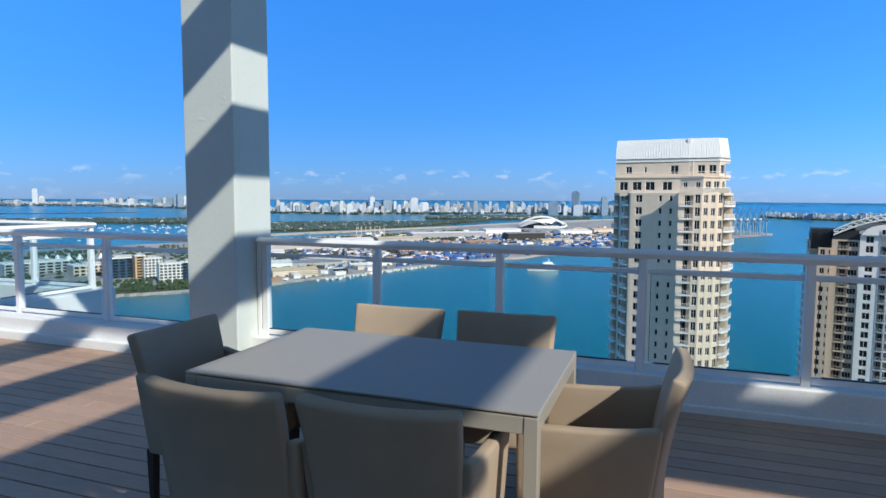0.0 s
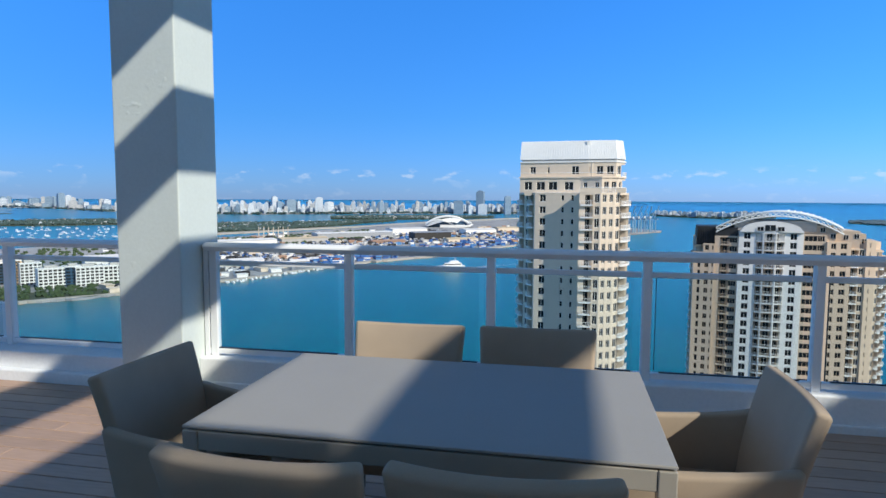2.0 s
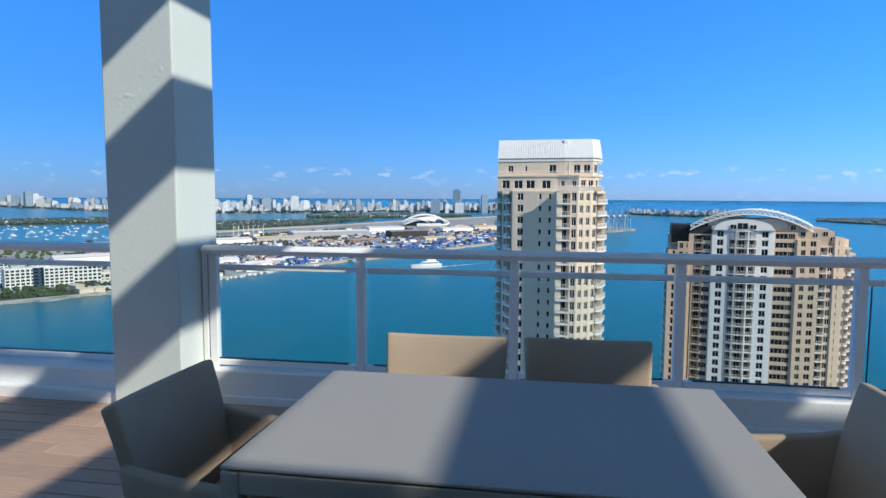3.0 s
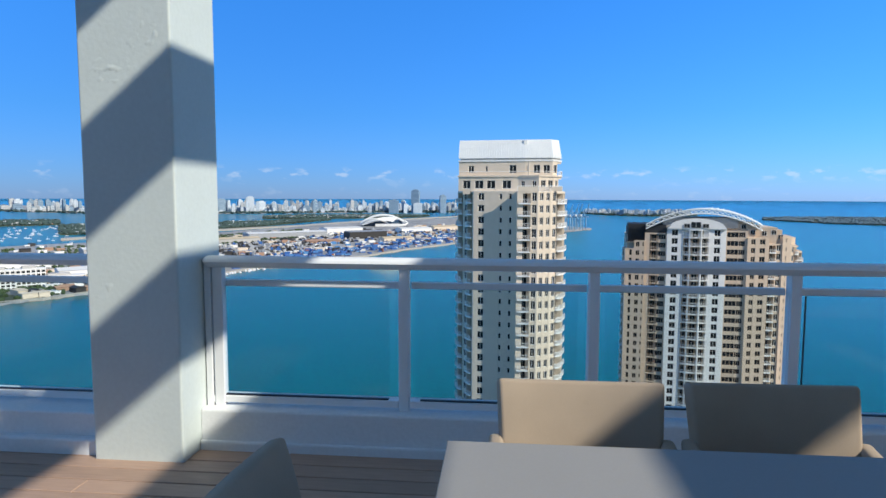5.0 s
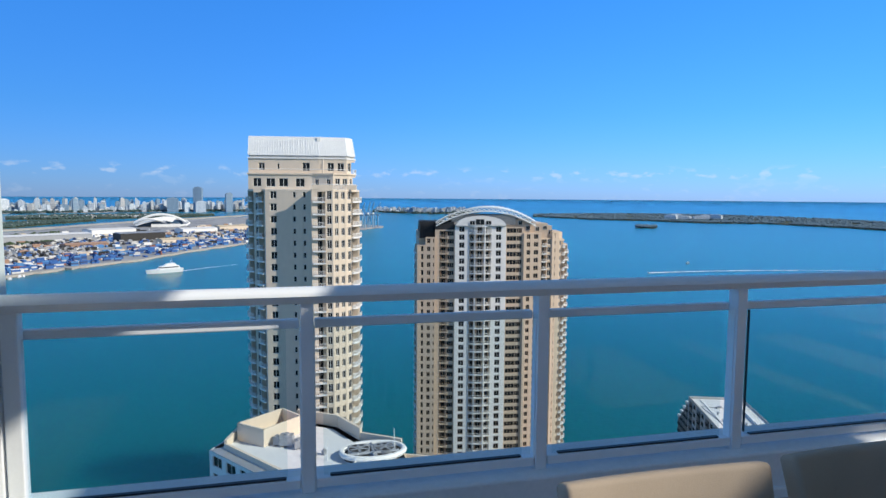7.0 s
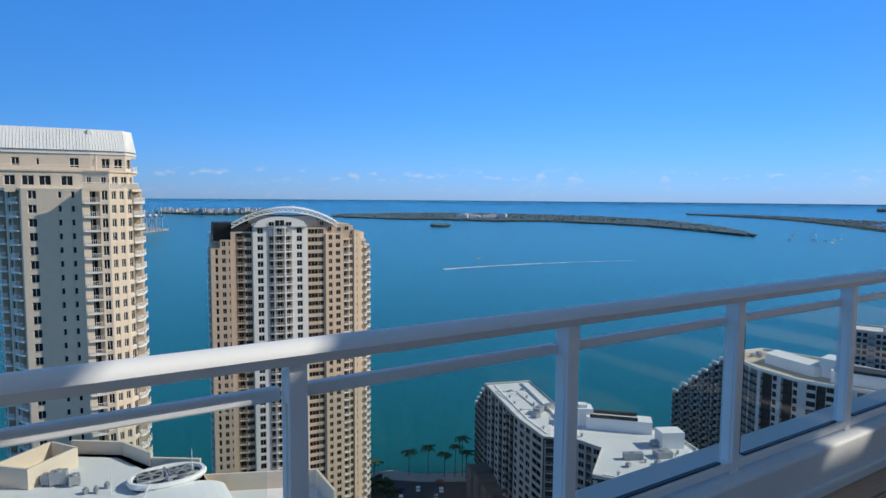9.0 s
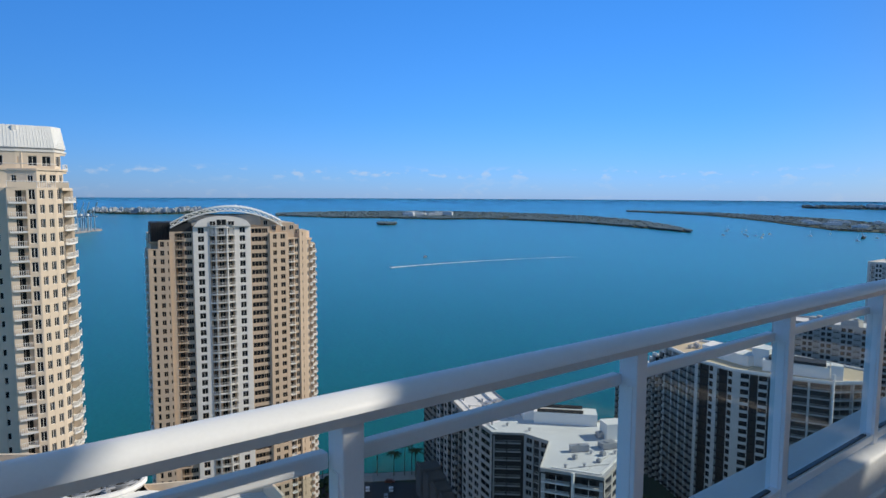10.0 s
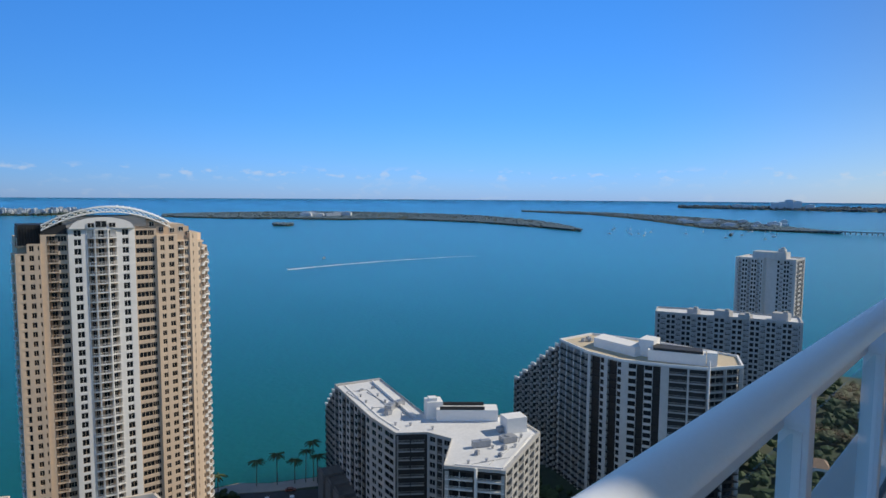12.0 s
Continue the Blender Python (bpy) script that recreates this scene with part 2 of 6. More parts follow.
BLUEGLASS = material("blue_curtain_wall", (0.05, 0.10, 0.17), 0.15, vary=0.3, grain=0.2)
CLAY = material("clay_roof", (0.42, 0.26, 0.18), 0.85, vary=0.25, grain=0.5)
CONTAINERS = [material("container_" + n, c, 0.6, vary=0.25, grain=0.4) for n, c in
              (("blue", (0.03, 0.12, 0.36)), ("navy", (0.03, 0.06, 0.16)), ("white", (0.62, 0.62, 0.62)), ("rust", (0.33, 0.11, 0.06)), ("sky", (0.08, 0.24, 0.50)))]
# far facades: distance haze is painted in as bluish, greyed colours
HAZED_WHITE = windowed_material("hazed_white_facade", (0.68, 0.72, 0.76), (0.28, 0.36, 0.44))
HAZED_CREAM = windowed_material("hazed_cream_facade", (0.60, 0.59, 0.57), (0.24, 0.29, 0.34))
HAZED_BLUE = windowed_material("hazed_glass_facade", (0.28, 0.38, 0.48), (0.11, 0.18, 0.26))


# ---- builders ----
class Soup:
    """Collects boxes and polygons into one mesh."""

    def __init__(self):
        self.v, self.f, self.m = [], [], []

    def box(self, x0, x1, y0, y1, z0, z1, at=None, slot=0):
        n = len(self.v)
        pts = [Vector((x, y, z)) for z in (z0, z1) for x, y in ((x0, y0), (x1, y0), (x1, y1), (x0, y1))]
        self.v += [at @ p if at else p for p in pts]
        self.f += [[n + i for i in q] for q in ((3, 2, 1, 0), (4, 5, 6, 7), (0, 1, 5, 4), (1, 2, 6, 5), (2, 3, 7, 6), (3, 0, 4, 7))]
        self.m += [slot] * 6
        return self

    def prism(self, ring, z0, z1, top=None, slot=0):
        """ring: plan points against the clock; top: plan points of the upper ring where it differs."""
        n, k = len(self.v), len(ring)
        top = top or ring
        self.v += [Vector((x, y, z0)) for x, y in ring] + [Vector((x, y, z1)) for x, y in top]
        self.f += [[n + i for i in reversed(range(k))], [n + k + i for i in range(k)]]
        self.f += [[n + i, n + (i + 1) % k, n + k + (i + 1) % k, n + k + i] for i in range(k)]
        self.m += [slot] * (k + 2)
        return self

    def tube(self, pts, r, seg=8, slot=0, r_end=None):
        n = len(self.v)
        pts = [Vector(p) for p in pts]
        for i, p in enumerate(pts):
            d = (pts[min(i + 1, len(pts) - 1)] - pts[max(i - 1, 0)]).normalized()
            side = d.cross(Vector((0, 0, 1)) if abs(d.z) < 0.95 else Vector((1, 0, 0))).normalized()
            up = side.cross(d)
            rr = r if r_end is None else r + (r_end - r) * i / (len(pts) - 1)
            self.v += [p + (side * math.cos(a) + up * math.sin(a)) * rr for a in (2 * math.pi * j / seg for j in range(seg))]
        for i in range(len(pts) - 1):
            for j in range(seg):
                a, b = n + i * seg + j, n + i * seg + (j + 1) % seg
                self.f.append([a, b, b + seg, a + seg])
                self.m.append(slot)
        self.f += [[n + j for j in range(seg)], [n + (len(pts) - 1) * seg + j for j in reversed(range(seg))]]
        self.m += [slot, slot]
        return self

    def mesh(self, name, *mats):
        me = bpy.data.meshes.new(name)
        me.from_pydata([tuple(p) for p in self.v], [], self.f)
        for m in mats:
            me.materials.append(m)
        if len(mats) > 1:
            me.polygons.foreach_set("material_index", self.m)
        me.update()
        return me


def put(name, me, parent=None, at=None, label=""):
    """An object on the mesh me, as a part of parent or by itself."""
    ob = new(name, me)
    ob.parent = parent
    if at is not None:
        ob.matrix_basis = at
    return tagged(ob, label)


def part(name, bm, mat, parent=None, label="", smooth=False):
    me = bpy.data.meshes.new(name)
    bm.normal_update()
    bm.to_mesh(me)
    bm.free()
    me.materials.append(mat)
    if smooth:
        me.polygons.foreach_set("use_smooth", [True] * len(me.polygons))
    return put(name, me, parent, None, label)


def thing(name, label, category, group="", at=None, kind=""):
    ob = new(name)
    ob.empty_display_size = 0.2
    if at is not None:
        ob.matrix_basis = at
    return tagged(ob, label, category, group, kind)


def bevelled(boxes, bevel=0.004, seg=2):
    """A bmesh of boxes (x0, x1, y0, y1, z0, z1) with rounded edges."""
    bm = bmesh.new()
    for x0, x1, y0, y1, z0, z1 in boxes:
        bmesh.ops.create_cube(bm, size=1, matrix=Matrix.Translation(((x0 + x1) / 2, (y0 + y1) / 2, (z0 + z1) / 2)) @ Matrix.Diagonal((x1 - x0, y1 - y0, z1 - z0, 1)))
    bmesh.ops.bevel(bm, geom=list(bm.edges), offset=bevel, segments=seg, affect="EDGES", profile=0.5)
    return bm


# ---- distance: the sea sheet bends up gently beyond 1.5 km so that its rim lies at the true horizon ----
EYE, HEIGHT, EARTH = 1.5, 127.6, 7450000.0
SEA = EYE - HEIGHT


def afar(az, dist, above=0.0):
    """Place and scale of what stands dist metres off at az degrees clockwise from +y."""
    d = dist if dist < 1500 else 1500 + 3300 * (1 - math.exp(-(dist - 1500) / 3300))
    k = d / dist
    a = radians(az)
    z = EYE - d * (HEIGHT / dist + dist / (2 * EARTH)) + above * k
    return Vector((d * math.sin(a), d * math.cos(a), z)), k


def stand(az, dist, turn=0.0, above=0.0):
    p, k = afar(az, dist, above)
    return Matrix.Translation(p) @ Matrix.Rotation(radians(-az + turn), 4, "Z") @ Matrix.Diagonal((k, k, k, 1))


def between(table, x):
    """Straight-line value at x from rows (x, value, ...)."""
    xs = [r[0] for r in table]
    return [float(np.interp(x, xs, [r[i] for r in table])) for i in range(1, len(table[0]))]


def strip(name, rows, top, mat, label, category, step=0.5, rings=6):
    """A flat stretch of land between two shores: rows of az, near and far distance."""
    s = Soup()
    n = max(2, int((rows[-1][0] - rows[0][0]) / step))
    cols = []
    for i in range(n + 1):
        az = rows[0][0] + (rows[-1][0] - rows[0][0]) * i / n
        near, far = between(rows, az)
        wob = 1 + 0.012 * noise.noise((az * 1.7, near * 0.01, 3.0))
        col = [afar(az, near * wob, -2.0)[0]]
        col += [afar(az, near * wob + (far - near * wob) * j / rings, top)[0] for j in range(rings + 1)]
        col.append(afar(az, far, -2.0)[0])
        cols.append(col)
    k = rings + 3
    for col in cols:
        s.v += col
    for i in range(n):
        for j in range(k - 1):
            s.f.append([i * k + j, (i + 1) * k + j, (i + 1) * k + j + 1, i * k + j + 1])
            s.m.append(0)
    return tagged(put(name, s.mesh(name, mat)), label, category, kind="structure")


ICO = bmesh.new()
bmesh.ops.create_icosphere(ICO, subdivisions=1, radius=1)
ICO_V = np.array([v.co for v in ICO.verts])
ICO_F = np.array([[v.index for v in f.verts] for f in ICO.faces])
ICO.free()


def clumps(name, spots, mat, label, category="trees", squash=0.6, parent=None, kind="stuff"):
    """Many uneven leaf clumps as one mesh; spots: rows of place and radius."""
    vs, fs = [], []
    for i, (p, r) in enumerate(spots):
        rnd = np.random.rand(len(ICO_V), 1) * 0.7 + 0.65
        vs.append(ICO_V * rnd * np.array([r, r, r * squash]) + np.array(p))
        fs.append(ICO_F + i * len(ICO_V))
    me = bpy.data.meshes.new(name)
    me.from_pydata(np.concatenate(vs).tolist(), [], np.concatenate(fs).tolist())
    me.materials.append(mat)
    ob = put(name, me, parent)
    return tagged(ob, label, category, kind=kind) if parent is None else ob

# ---- sea, near ground ----
def build_sea():
    s = Soup()
    dists = [30, 120, 250, 400] + [500 * 1.09 ** i for i in range(52)] + [43000]
    seg = 180
    s.v.append(Vector((0, 0, SEA)))
    for d in dists:
        s.v += [afar(360.0 * j / seg, d)[0] for j in range(seg)]
    s.f += [[0, 1 + (j + 1) % seg, 1 + j] for j in range(seg)]
    for i in range(len(dists) - 1):
        a = 1 + i * seg
        s.f += [[a + j, a + (j + 1) % seg, a + seg + (j + 1) % seg, a + seg + j] for j in range(seg)]
    s.m = [0] * len(s.f)
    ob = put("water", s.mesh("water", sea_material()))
    ob.data.polygons.foreach_set("use_smooth", [True] * len(ob.data.polygons))
    tagged(ob, "calm turquoise bay turning blue towards the horizon", "water", kind="structure")


build_sea()
GROUND = SEA + 1.6
NEAR_SHORE = [(-70, -90), (480, -140), (520, 60), (490, 150), (440, 165), (330, 168), (262, 187), (215, 192), (185, 206), (157, 225),
              (137, 236), (127, 246), (100, 252), (60, 246), (36, 235), (22, 182), (-14, 176), (-17, 140), (-18, 112), (-22, 60)]
tagged(put("ground", Soup().prism(NEAR_SHORE, SEA - 3, GROUND).mesh("ground", LAWN)), "built-up shore with lawns and streets below the towers", "ground", kind="structure")


# ---- terrace: slab, deck, kerb, column, pergola ----
LEFT, RIGHT, BACK = -9.0, 9.5, -8.0
JOG = -5.17
slab = part("floor", bevelled([(LEFT - 0.5, RIGHT, BACK - 0.3, 0.25, -0.4, -0.045), (LEFT - 0.5, JOG, 0.25, 1.75, -0.4, -0.045)], 0.01, 1), UNDER)
tagged(slab, "dark slab under a brown composite deck", "floor", kind="structure")
part("fascia", bevelled([(LEFT - 0.5, RIGHT, 0.25, 0.27, -6, -0.05)], 0.004, 1), STUCCO, slab)
tower_below = part("building_below", bevelled([(LEFT - 0.3, RIGHT - 0.2, -22, 0.1, GROUND, -0.41)], 0.05, 1), STUCCO)
tagged(tower_below, "white shaft of the building that carries the terrace", "building", kind="structure")

kerb = part("kerb", bevelled([(-1.195, RIGHT, -0.10, 0.25, -0.04, 0.235)], 0.014, 3), KERB)
tagged(kerb, "white painted masonry kerb under the railing", "kerb", kind="structure")
part("footing", bevelled([(-1.19, RIGHT, -0.125, -0.098, -0.04, 0.055)], 0.01, 2), KERB, kerb)
kerb_left = part("kerb", bevelled([(JOG, -1.717, -0.20, 0.25, -0.04, 0.225), (JOG - 0.02, JOG + 0.3, -0.198, 1.78, -0.39, 0.222), (LEFT, JOG - 0.021, 1.45, 1.78, -0.39, 0.22)], 0.014, 3), KERB)
tagged(kerb_left, "white rough rendered kerb with a stepped foot", "kerb", kind="structure")
part("footing", bevelled([(JOG + 0.31, -1.72, -0.26, -0.197, -0.04, 0.09)], 0.016, 3), KERB, kerb_left)

PERGOLA = 5.2
bm = bevelled([(-1.717, -1.192, -0.305, 0.205, -0.04, PERGOLA + 0.07)], 0.012, 3)
column = part("column", bm, STUCCO)
tagged(column, "square white stucco column with patched render", "column", kind="structure")
def render_patch(x0, x1, z0, z1, deep, seed):
    """A lumpy smear of render on the column's face, sinking into it at its rim."""
    bm, nx, nz = bmesh.new(), 26, 14
    rows = []
    for j in range(nz + 1):
        row = []
        for i in range(nx + 1):
            u, v = i / nx, j / nz
            x, z = x0 + (x1 - x0) * u, z0 + (z1 - z0) * v
            rim = min(1.0, 5 * min(u, 1 - u, v, 1 - v))
            lump = noise.noise((x * 16, z * 30, seed)) * 0.6 + noise.noise((x * 45, z * 60, seed)) * 0.5 + 0.1
            row.append(bm.verts.new((x, -0.3035 - deep * max(0.0, lump) * rim, z)))
        rows.append(row)
    for a, b in zip(rows, rows[1:]):
        for i in range(nx):
            bm.faces.new((a[i], a[i + 1], b[i + 1], b[i]))
    return bm


part("patch", render_patch(-1.70, -1.34, 2.06, 2.22, 0.010, 1.0), STUCCO, column, smooth=True)
part("patch", render_patch(-1.46, -1.22, 2.20, 2.42, 0.007, 4.0), STUCCO, column, smooth=True)
part("patch", render_patch(-1.71, -1.50, 0.85, 1.05, 0.006, 7.0), STUCCO, column, smooth=True)
for cx in (8.3,):
    c = part("column", bevelled([(cx, cx + 0.525, -0.305, 0.205, -0.04, PERGOLA)], 0.012, 2), STUCCO)
    tagged(c, "square white stucco column of the pergola", "column", kind="structure")
pergola = thing("pergola", "white slatted pergola of deep parallel beams above the deck", "pergola", kind="structure")
beam_mesh = Soup().box(0, 0.66, -6.99, 0.35, 0, 0.07).mesh("beam", STUCCO)
# out-of-view beams; one is shifted and one cut short to set the sun patches
for i in range(-2, 7):
    put("beam", beam_mesh, pergola, Matrix.Translation((5.039 + 1.328 * i + (0.33 if i == 3 else 0), 0, PERGOLA)))
put("beam", Soup().box(0, 0.66, -2.45, 0.35, 0, 0.07).mesh("beam", STUCCO), pergola, Matrix.Translation((5.039 - 1.328 * 3, 0, PERGOLA)))
put("header", Soup().box(-1.75, 13.0, -0.3, 0.2, PERGOLA + 0.072, PERGOLA + 0.40).mesh("header", STUCCO), pergola)

# unseen boards added over the beams to block sun from rail, kerb and deck
put("infill_panel", Soup().box(3.043, 3.711, -3.86, -3.62, PERGOLA + 0.072, PERGOLA + 0.12).box(5.6, 8.75, -4.45, -2.8, PERGOLA + 0.072, PERGOLA + 0.12).box(8.355, 8.75, -5.06, -4.451, PERGOLA + 0.072, PERGOLA + 0.12).box(5.7, 6.367, -6.208, -5.91, PERGOLA + 0.072, PERGOLA + 0.12).box(0.75, 2.383, -3.5, -2.85, PERGOLA + 0.072, PERGOLA + 0.12).box(8.751, 8.93, -3.799, -3.656, PERGOLA + 0.072, PERGOLA + 0.12).box(8.751, 10.2, -5.06, -3.80, PERGOLA + 0.072, PERGOLA + 0.12).box(8.751, 13.0, -3.655, -2.8, PERGOLA + 0.072, PERGOLA + 0.12).mesh("infill_panel", STUCCO), pergola)

# slab added out of view to block sun; its notch lights a chair back
shade_slab = part("ceiling", bevelled([(LEFT, 5.90, BACK - 0.3, -6.136, PERGOLA + 0.072, PERGOLA + 0.1), (5.901, 6.365, BACK - 0.3, -6.26, PERGOLA + 0.072, PERGOLA + 0.1), (6.366, 7.4, BACK - 0.3, -6.136, PERGOLA + 0.072, PERGOLA + 0.1), (7.401, 13.0, BACK - 0.3, -6.836, PERGOLA + 0.072, PERGOLA + 0.1)], 0.002, 1), STUCCO)
tagged(shade_slab, "unseen white slab added overhead to cast shade", "ceiling", kind="structure")
# closing wall out of view, its warm white added as a reflector
back = part("wall_back", bevelled([(LEFT, RIGHT, BACK - 0.3, BACK, -0.04, 5.2)], 0.01, 1), BOUNCE_WHITE)
tagged(back, "plain warm white wall added unseen to bounce light", "wall", kind="structure")


# ---- railing ----
TOP = 1.098


def oval(a, b, zc, n=20):
    """The handrail's profile: a domed top over a chamfered underside, with a crisp edge between them."""
    top = [(a * math.cos(2 * math.pi * i / n), zc + b * math.sin(2 * math.pi * i / n)) for i in range(n // 2 + 1)]
    low = [(-a * (1 - 0.5 * min(1, k / 3)) if k <= 5 else a * (1 - 0.5 * min(1, (10 - k) / 3)), zc - b * min(1, k / 3, (10 - k) / 3)) for k in range(1, 10)]
    return top + low


def rounded_bar(x0, x1, a, b, zc, cap0=True, cap1=True):
    """The handrail: an oval bar with domed ends."""
    bm = bmesh.new()
    stops = [(x0 + 0.035 * (1 - math.cos(i / 5 * math.pi / 2)), max(0.15, math.sin(i / 5 * math.pi / 2))) for i in range(6)] if cap0 else [(x0, 1)]
    stops += [(x0 + (x1 - x0) * i / 30, 1) for i in range(1, 30)]
    stops += [(x1 - 0.035 * (1 - math.cos(i / 5 * math.pi / 2)), max(0.15, math.sin(i / 5 * math.pi / 2))) for i in range(5, -1, -1)] if cap1 else [(x1, 1)]
    rings = [[bm.verts.new((x, y * s, zc + (z - zc) * s)) for y, z in oval(a, b, zc)] for x, s in stops]
    for p, q in zip(rings, rings[1:]):
        for i in range(20):
            bm.faces.new((p[i], q[i], q[(i + 1) % 20], p[(i + 1) % 20]))
        for i in (0, 10, 13, 17):
            bm.edges.get((p[i], q[i])).smooth = False
    bm.faces.new(rings[0]), bm.faces.new(rings[-1][::-1])
    bmesh.ops.recalc_face_normals(bm, faces=bm.faces)
    return bm


def post_bmesh(bottom):
    """An extruded post with shallow side grooves, on a small foot plate."""
    bm = bevelled([(-0.028, 0.028, -0.026, 0.046, bottom, TOP - 0.02)], 0.004, 2)
    for x in (-0.033, 0.025):
        bmesh.ops.create_cube(bm, size=1, matrix=Matrix.Translation((x + 0.004, 0.004, (bottom + TOP - 0.15) / 2)) @ Matrix.Diagonal((0.008, 0.03, TOP - 0.15 - bottom, 1)))
    return bm


def railing(name, x0, x1, posts, bottom, at, label, ends=(True, True)):
    rail = thing(name, label, "railing", "terrace railing", at, "structure")
    part("handrail", rounded_bar(x0, x1, 0.056, 0.034, TOP, *ends), RAIL, rail, smooth=True).matrix_basis = Matrix.Translation((0, -0.010, 0))
    me = None
    for x in posts:
        if me is None:
            first = part("post", post_bmesh(bottom), RAIL, rail)
            first.matrix_basis, me = Matrix.Translation((x, 0, 0)), first.data
        else:
            put("post", me, rail, Matrix.Translation((x, 0, 0)))
    edges = [x0 + 0.02] + list(posts) + [x1]
    for a, b in zip(edges, edges[1:]):
        if b - a < 0.2:
            continue
        lo, hi = a + (0.033 if a != edges[0] else 0.0), b - (0.033 if b != edges[-1] else 0.0)
        part("mid_rail", bevelled([(lo, hi, 0.030, 0.066, 0.945, 0.985)], 0.006, 2), RAIL, rail)
        sill = part("bottom_rail", bevelled([(lo, hi, -0.024, 0.024, bottom + 0.02, bottom + 0.062)], 0.005, 2), RAIL, rail)
        part("gasket", bevelled([(lo + 0.06, hi - 0.06, -0.012, 0.012, bottom + 0.062, bottom + 0.070)], 0.002, 1), GASKET, sill, "black rubber gasket")
        if a > 2.0:
            part("gasket", bevelled([(lo + 0.024, lo + 0.028, -0.008, 0.008, bottom + 0.08, 0.95)], 0.001, 1), GASKET, rail)
        pane = part("glass_pane", bevelled([(lo + 0.032, hi - 0.055, -0.004, 0.004, bottom + 0.066, 0.955)], 0.001, 1), PANE, rail)
    return rail


main_rail = railing("railing", -1.19, RIGHT, [1.07 * i for i in range(0, 9)], 0.233, Matrix(), "white metal railing with clear glass panes, rounded handrail", (True, False))
part("end_post", bevelled([(-1.185, -1.145, -0.03, 0.03, 0.233, TOP - 0.02), (-1.135, -1.075, -0.028, 0.028, 0.233, TOP - 0.02)], 0.005, 2), RAIL, main_rail)
railing("railing", JOG + 0.13, -1.72, [-4.285, -3.02], 0.223, Matrix(), "white metal railing with clear glass panes beside the column", (False, False))
railing("railing", 0.13, 1.62, [0.22, 1.55], 0.22, Matrix.Translation((JOG + 0.14, 0, 0)) @ Matrix.Rotation(radians(90), 4, "Z"), "white metal railing returning round the terrace corner", (False, True))
railing("railing", LEFT, JOG + 0.12, [-8.4, -7.3, -6.2], 0.22, Matrix.Translation((0, 1.6, 0)), "white metal railing on the far bay of the terrace", (False, True))


# ---- table and chairs ----
def dining_table():
    x0, x1, y0, y1, top = 0.396, 1.905, -2.66, -1.718, 0.762
    t = thing("dining_table", "outdoor dining table with matt grey glass top and champagne metal frame", "table", at=Matrix.Translation(((x0 + x1) / 2, (y0 + y1) / 2, 0)))
    hx, hy = (x1 - x0) / 2, (y1 - y0) / 2
    board = part("tabletop", bevelled([(-hx, hx, -hy, hy, top - 0.010, top)], 0.003, 2), TABLE_GLASS, t, "matt grey glass top")
    # black plate under the glass paints the shade of the gap
    part("gasket", bevelled([(-hx + 0.012, hx - 0.012, -hy + 0.012, hy - 0.012, top - 0.0155, top - 0.0105)], 0.001, 1), GASKET, board, "black plate standing in for the shadow gap")
    z0, z1 = top - 0.080, top - 0.016
    for sy in (-1, 1):
        y = sy * (hy - 0.026)
        part("apron", bevelled([(-hx + 0.052, hx - 0.052, y - 0.022, y + 0.022, z0, z1)], 0.004, 2), TABLE_FRAME, t)
    for sx in (-1, 1):
        x = sx * (hx - 0.026)
        part("apron", bevelled([(x - 0.022, x + 0.022, -hy + 0.052, hy - 0.052, z0, z1)], 0.004, 2), TABLE_FRAME, t)
        for sy in (-1, 1):
            y = sy * (hy - 0.028)
            part("leg", bevelled([(x - 0.026, x + 0.026, y - 0.028, y + 0.028, 0.0, z1)], 0.004, 2), TABLE_FRAME, t)


def sheet(rows, thick, rim=0.016):
    """A padded panel: rows of front points, thickened along their normals and rounded at the rim."""
    bm = bmesh.new()
    h, w = len(rows), len(rows[0])
    nrm = []
    for i in range(h):
        line = []
        for j in range(w):
            du = Vector(rows[i][min(j + 1, w - 1)]) - Vector(rows[i][max(j - 1, 0)])
            dv = Vector(rows[min(i + 1, h - 1)][j]) - Vector(rows[max(i - 1, 0)][j])
            line.append(du.cross(dv).normalized())
        nrm.append(line)
    front = [[bm.verts.new(Vector(rows[i][j]) + nrm[i][j] * thick / 2) for j in range(w)] for i in range(h)]
    rear = [[bm.verts.new(Vector(rows[i][j]) - nrm[i][j] * thick / 2) for j in range(w)] for i in range(h)]
    for i in range(h - 1):
        for j in range(w - 1):
            bm.faces.new((front[i][j], front[i][j + 1], front[i + 1][j + 1], front[i + 1][j]))
            bm.faces.new((rear[i][j], rear[i + 1][j], rear[i + 1][j + 1], rear[i][j + 1]))
    edge = [(0, j) for j in range(w)] + [(i, w - 1) for i in range(1, h)] + [(h - 1, j) for j in range(w - 2, -1, -1)] + [(i, 0) for i in range(h - 2, 0, -1)]
    rim_edges = []
    for (a, b), (c, d) in zip(edge, edge[1:] + edge[:1]):
        bm.faces.new((front[a][b], rear[a][b], rear[c][d], front[c][d]))
        rim_edges += [bm.edges.get((front[a][b], front[c][d])), bm.edges.get((rear[a][b], rear[c][d]))]
    corners = [bm.edges.get((front[i][j], rear[i][j])) for i in (0, h - 1) for j in (0, w - 1)]
    bmesh.ops.recalc_face_normals(bm, faces=bm.faces)
    bmesh.ops.bevel(bm, geom=rim_edges + corners, offset=rim, segments=3, affect="EDGES", profile=0.5)
    return bm


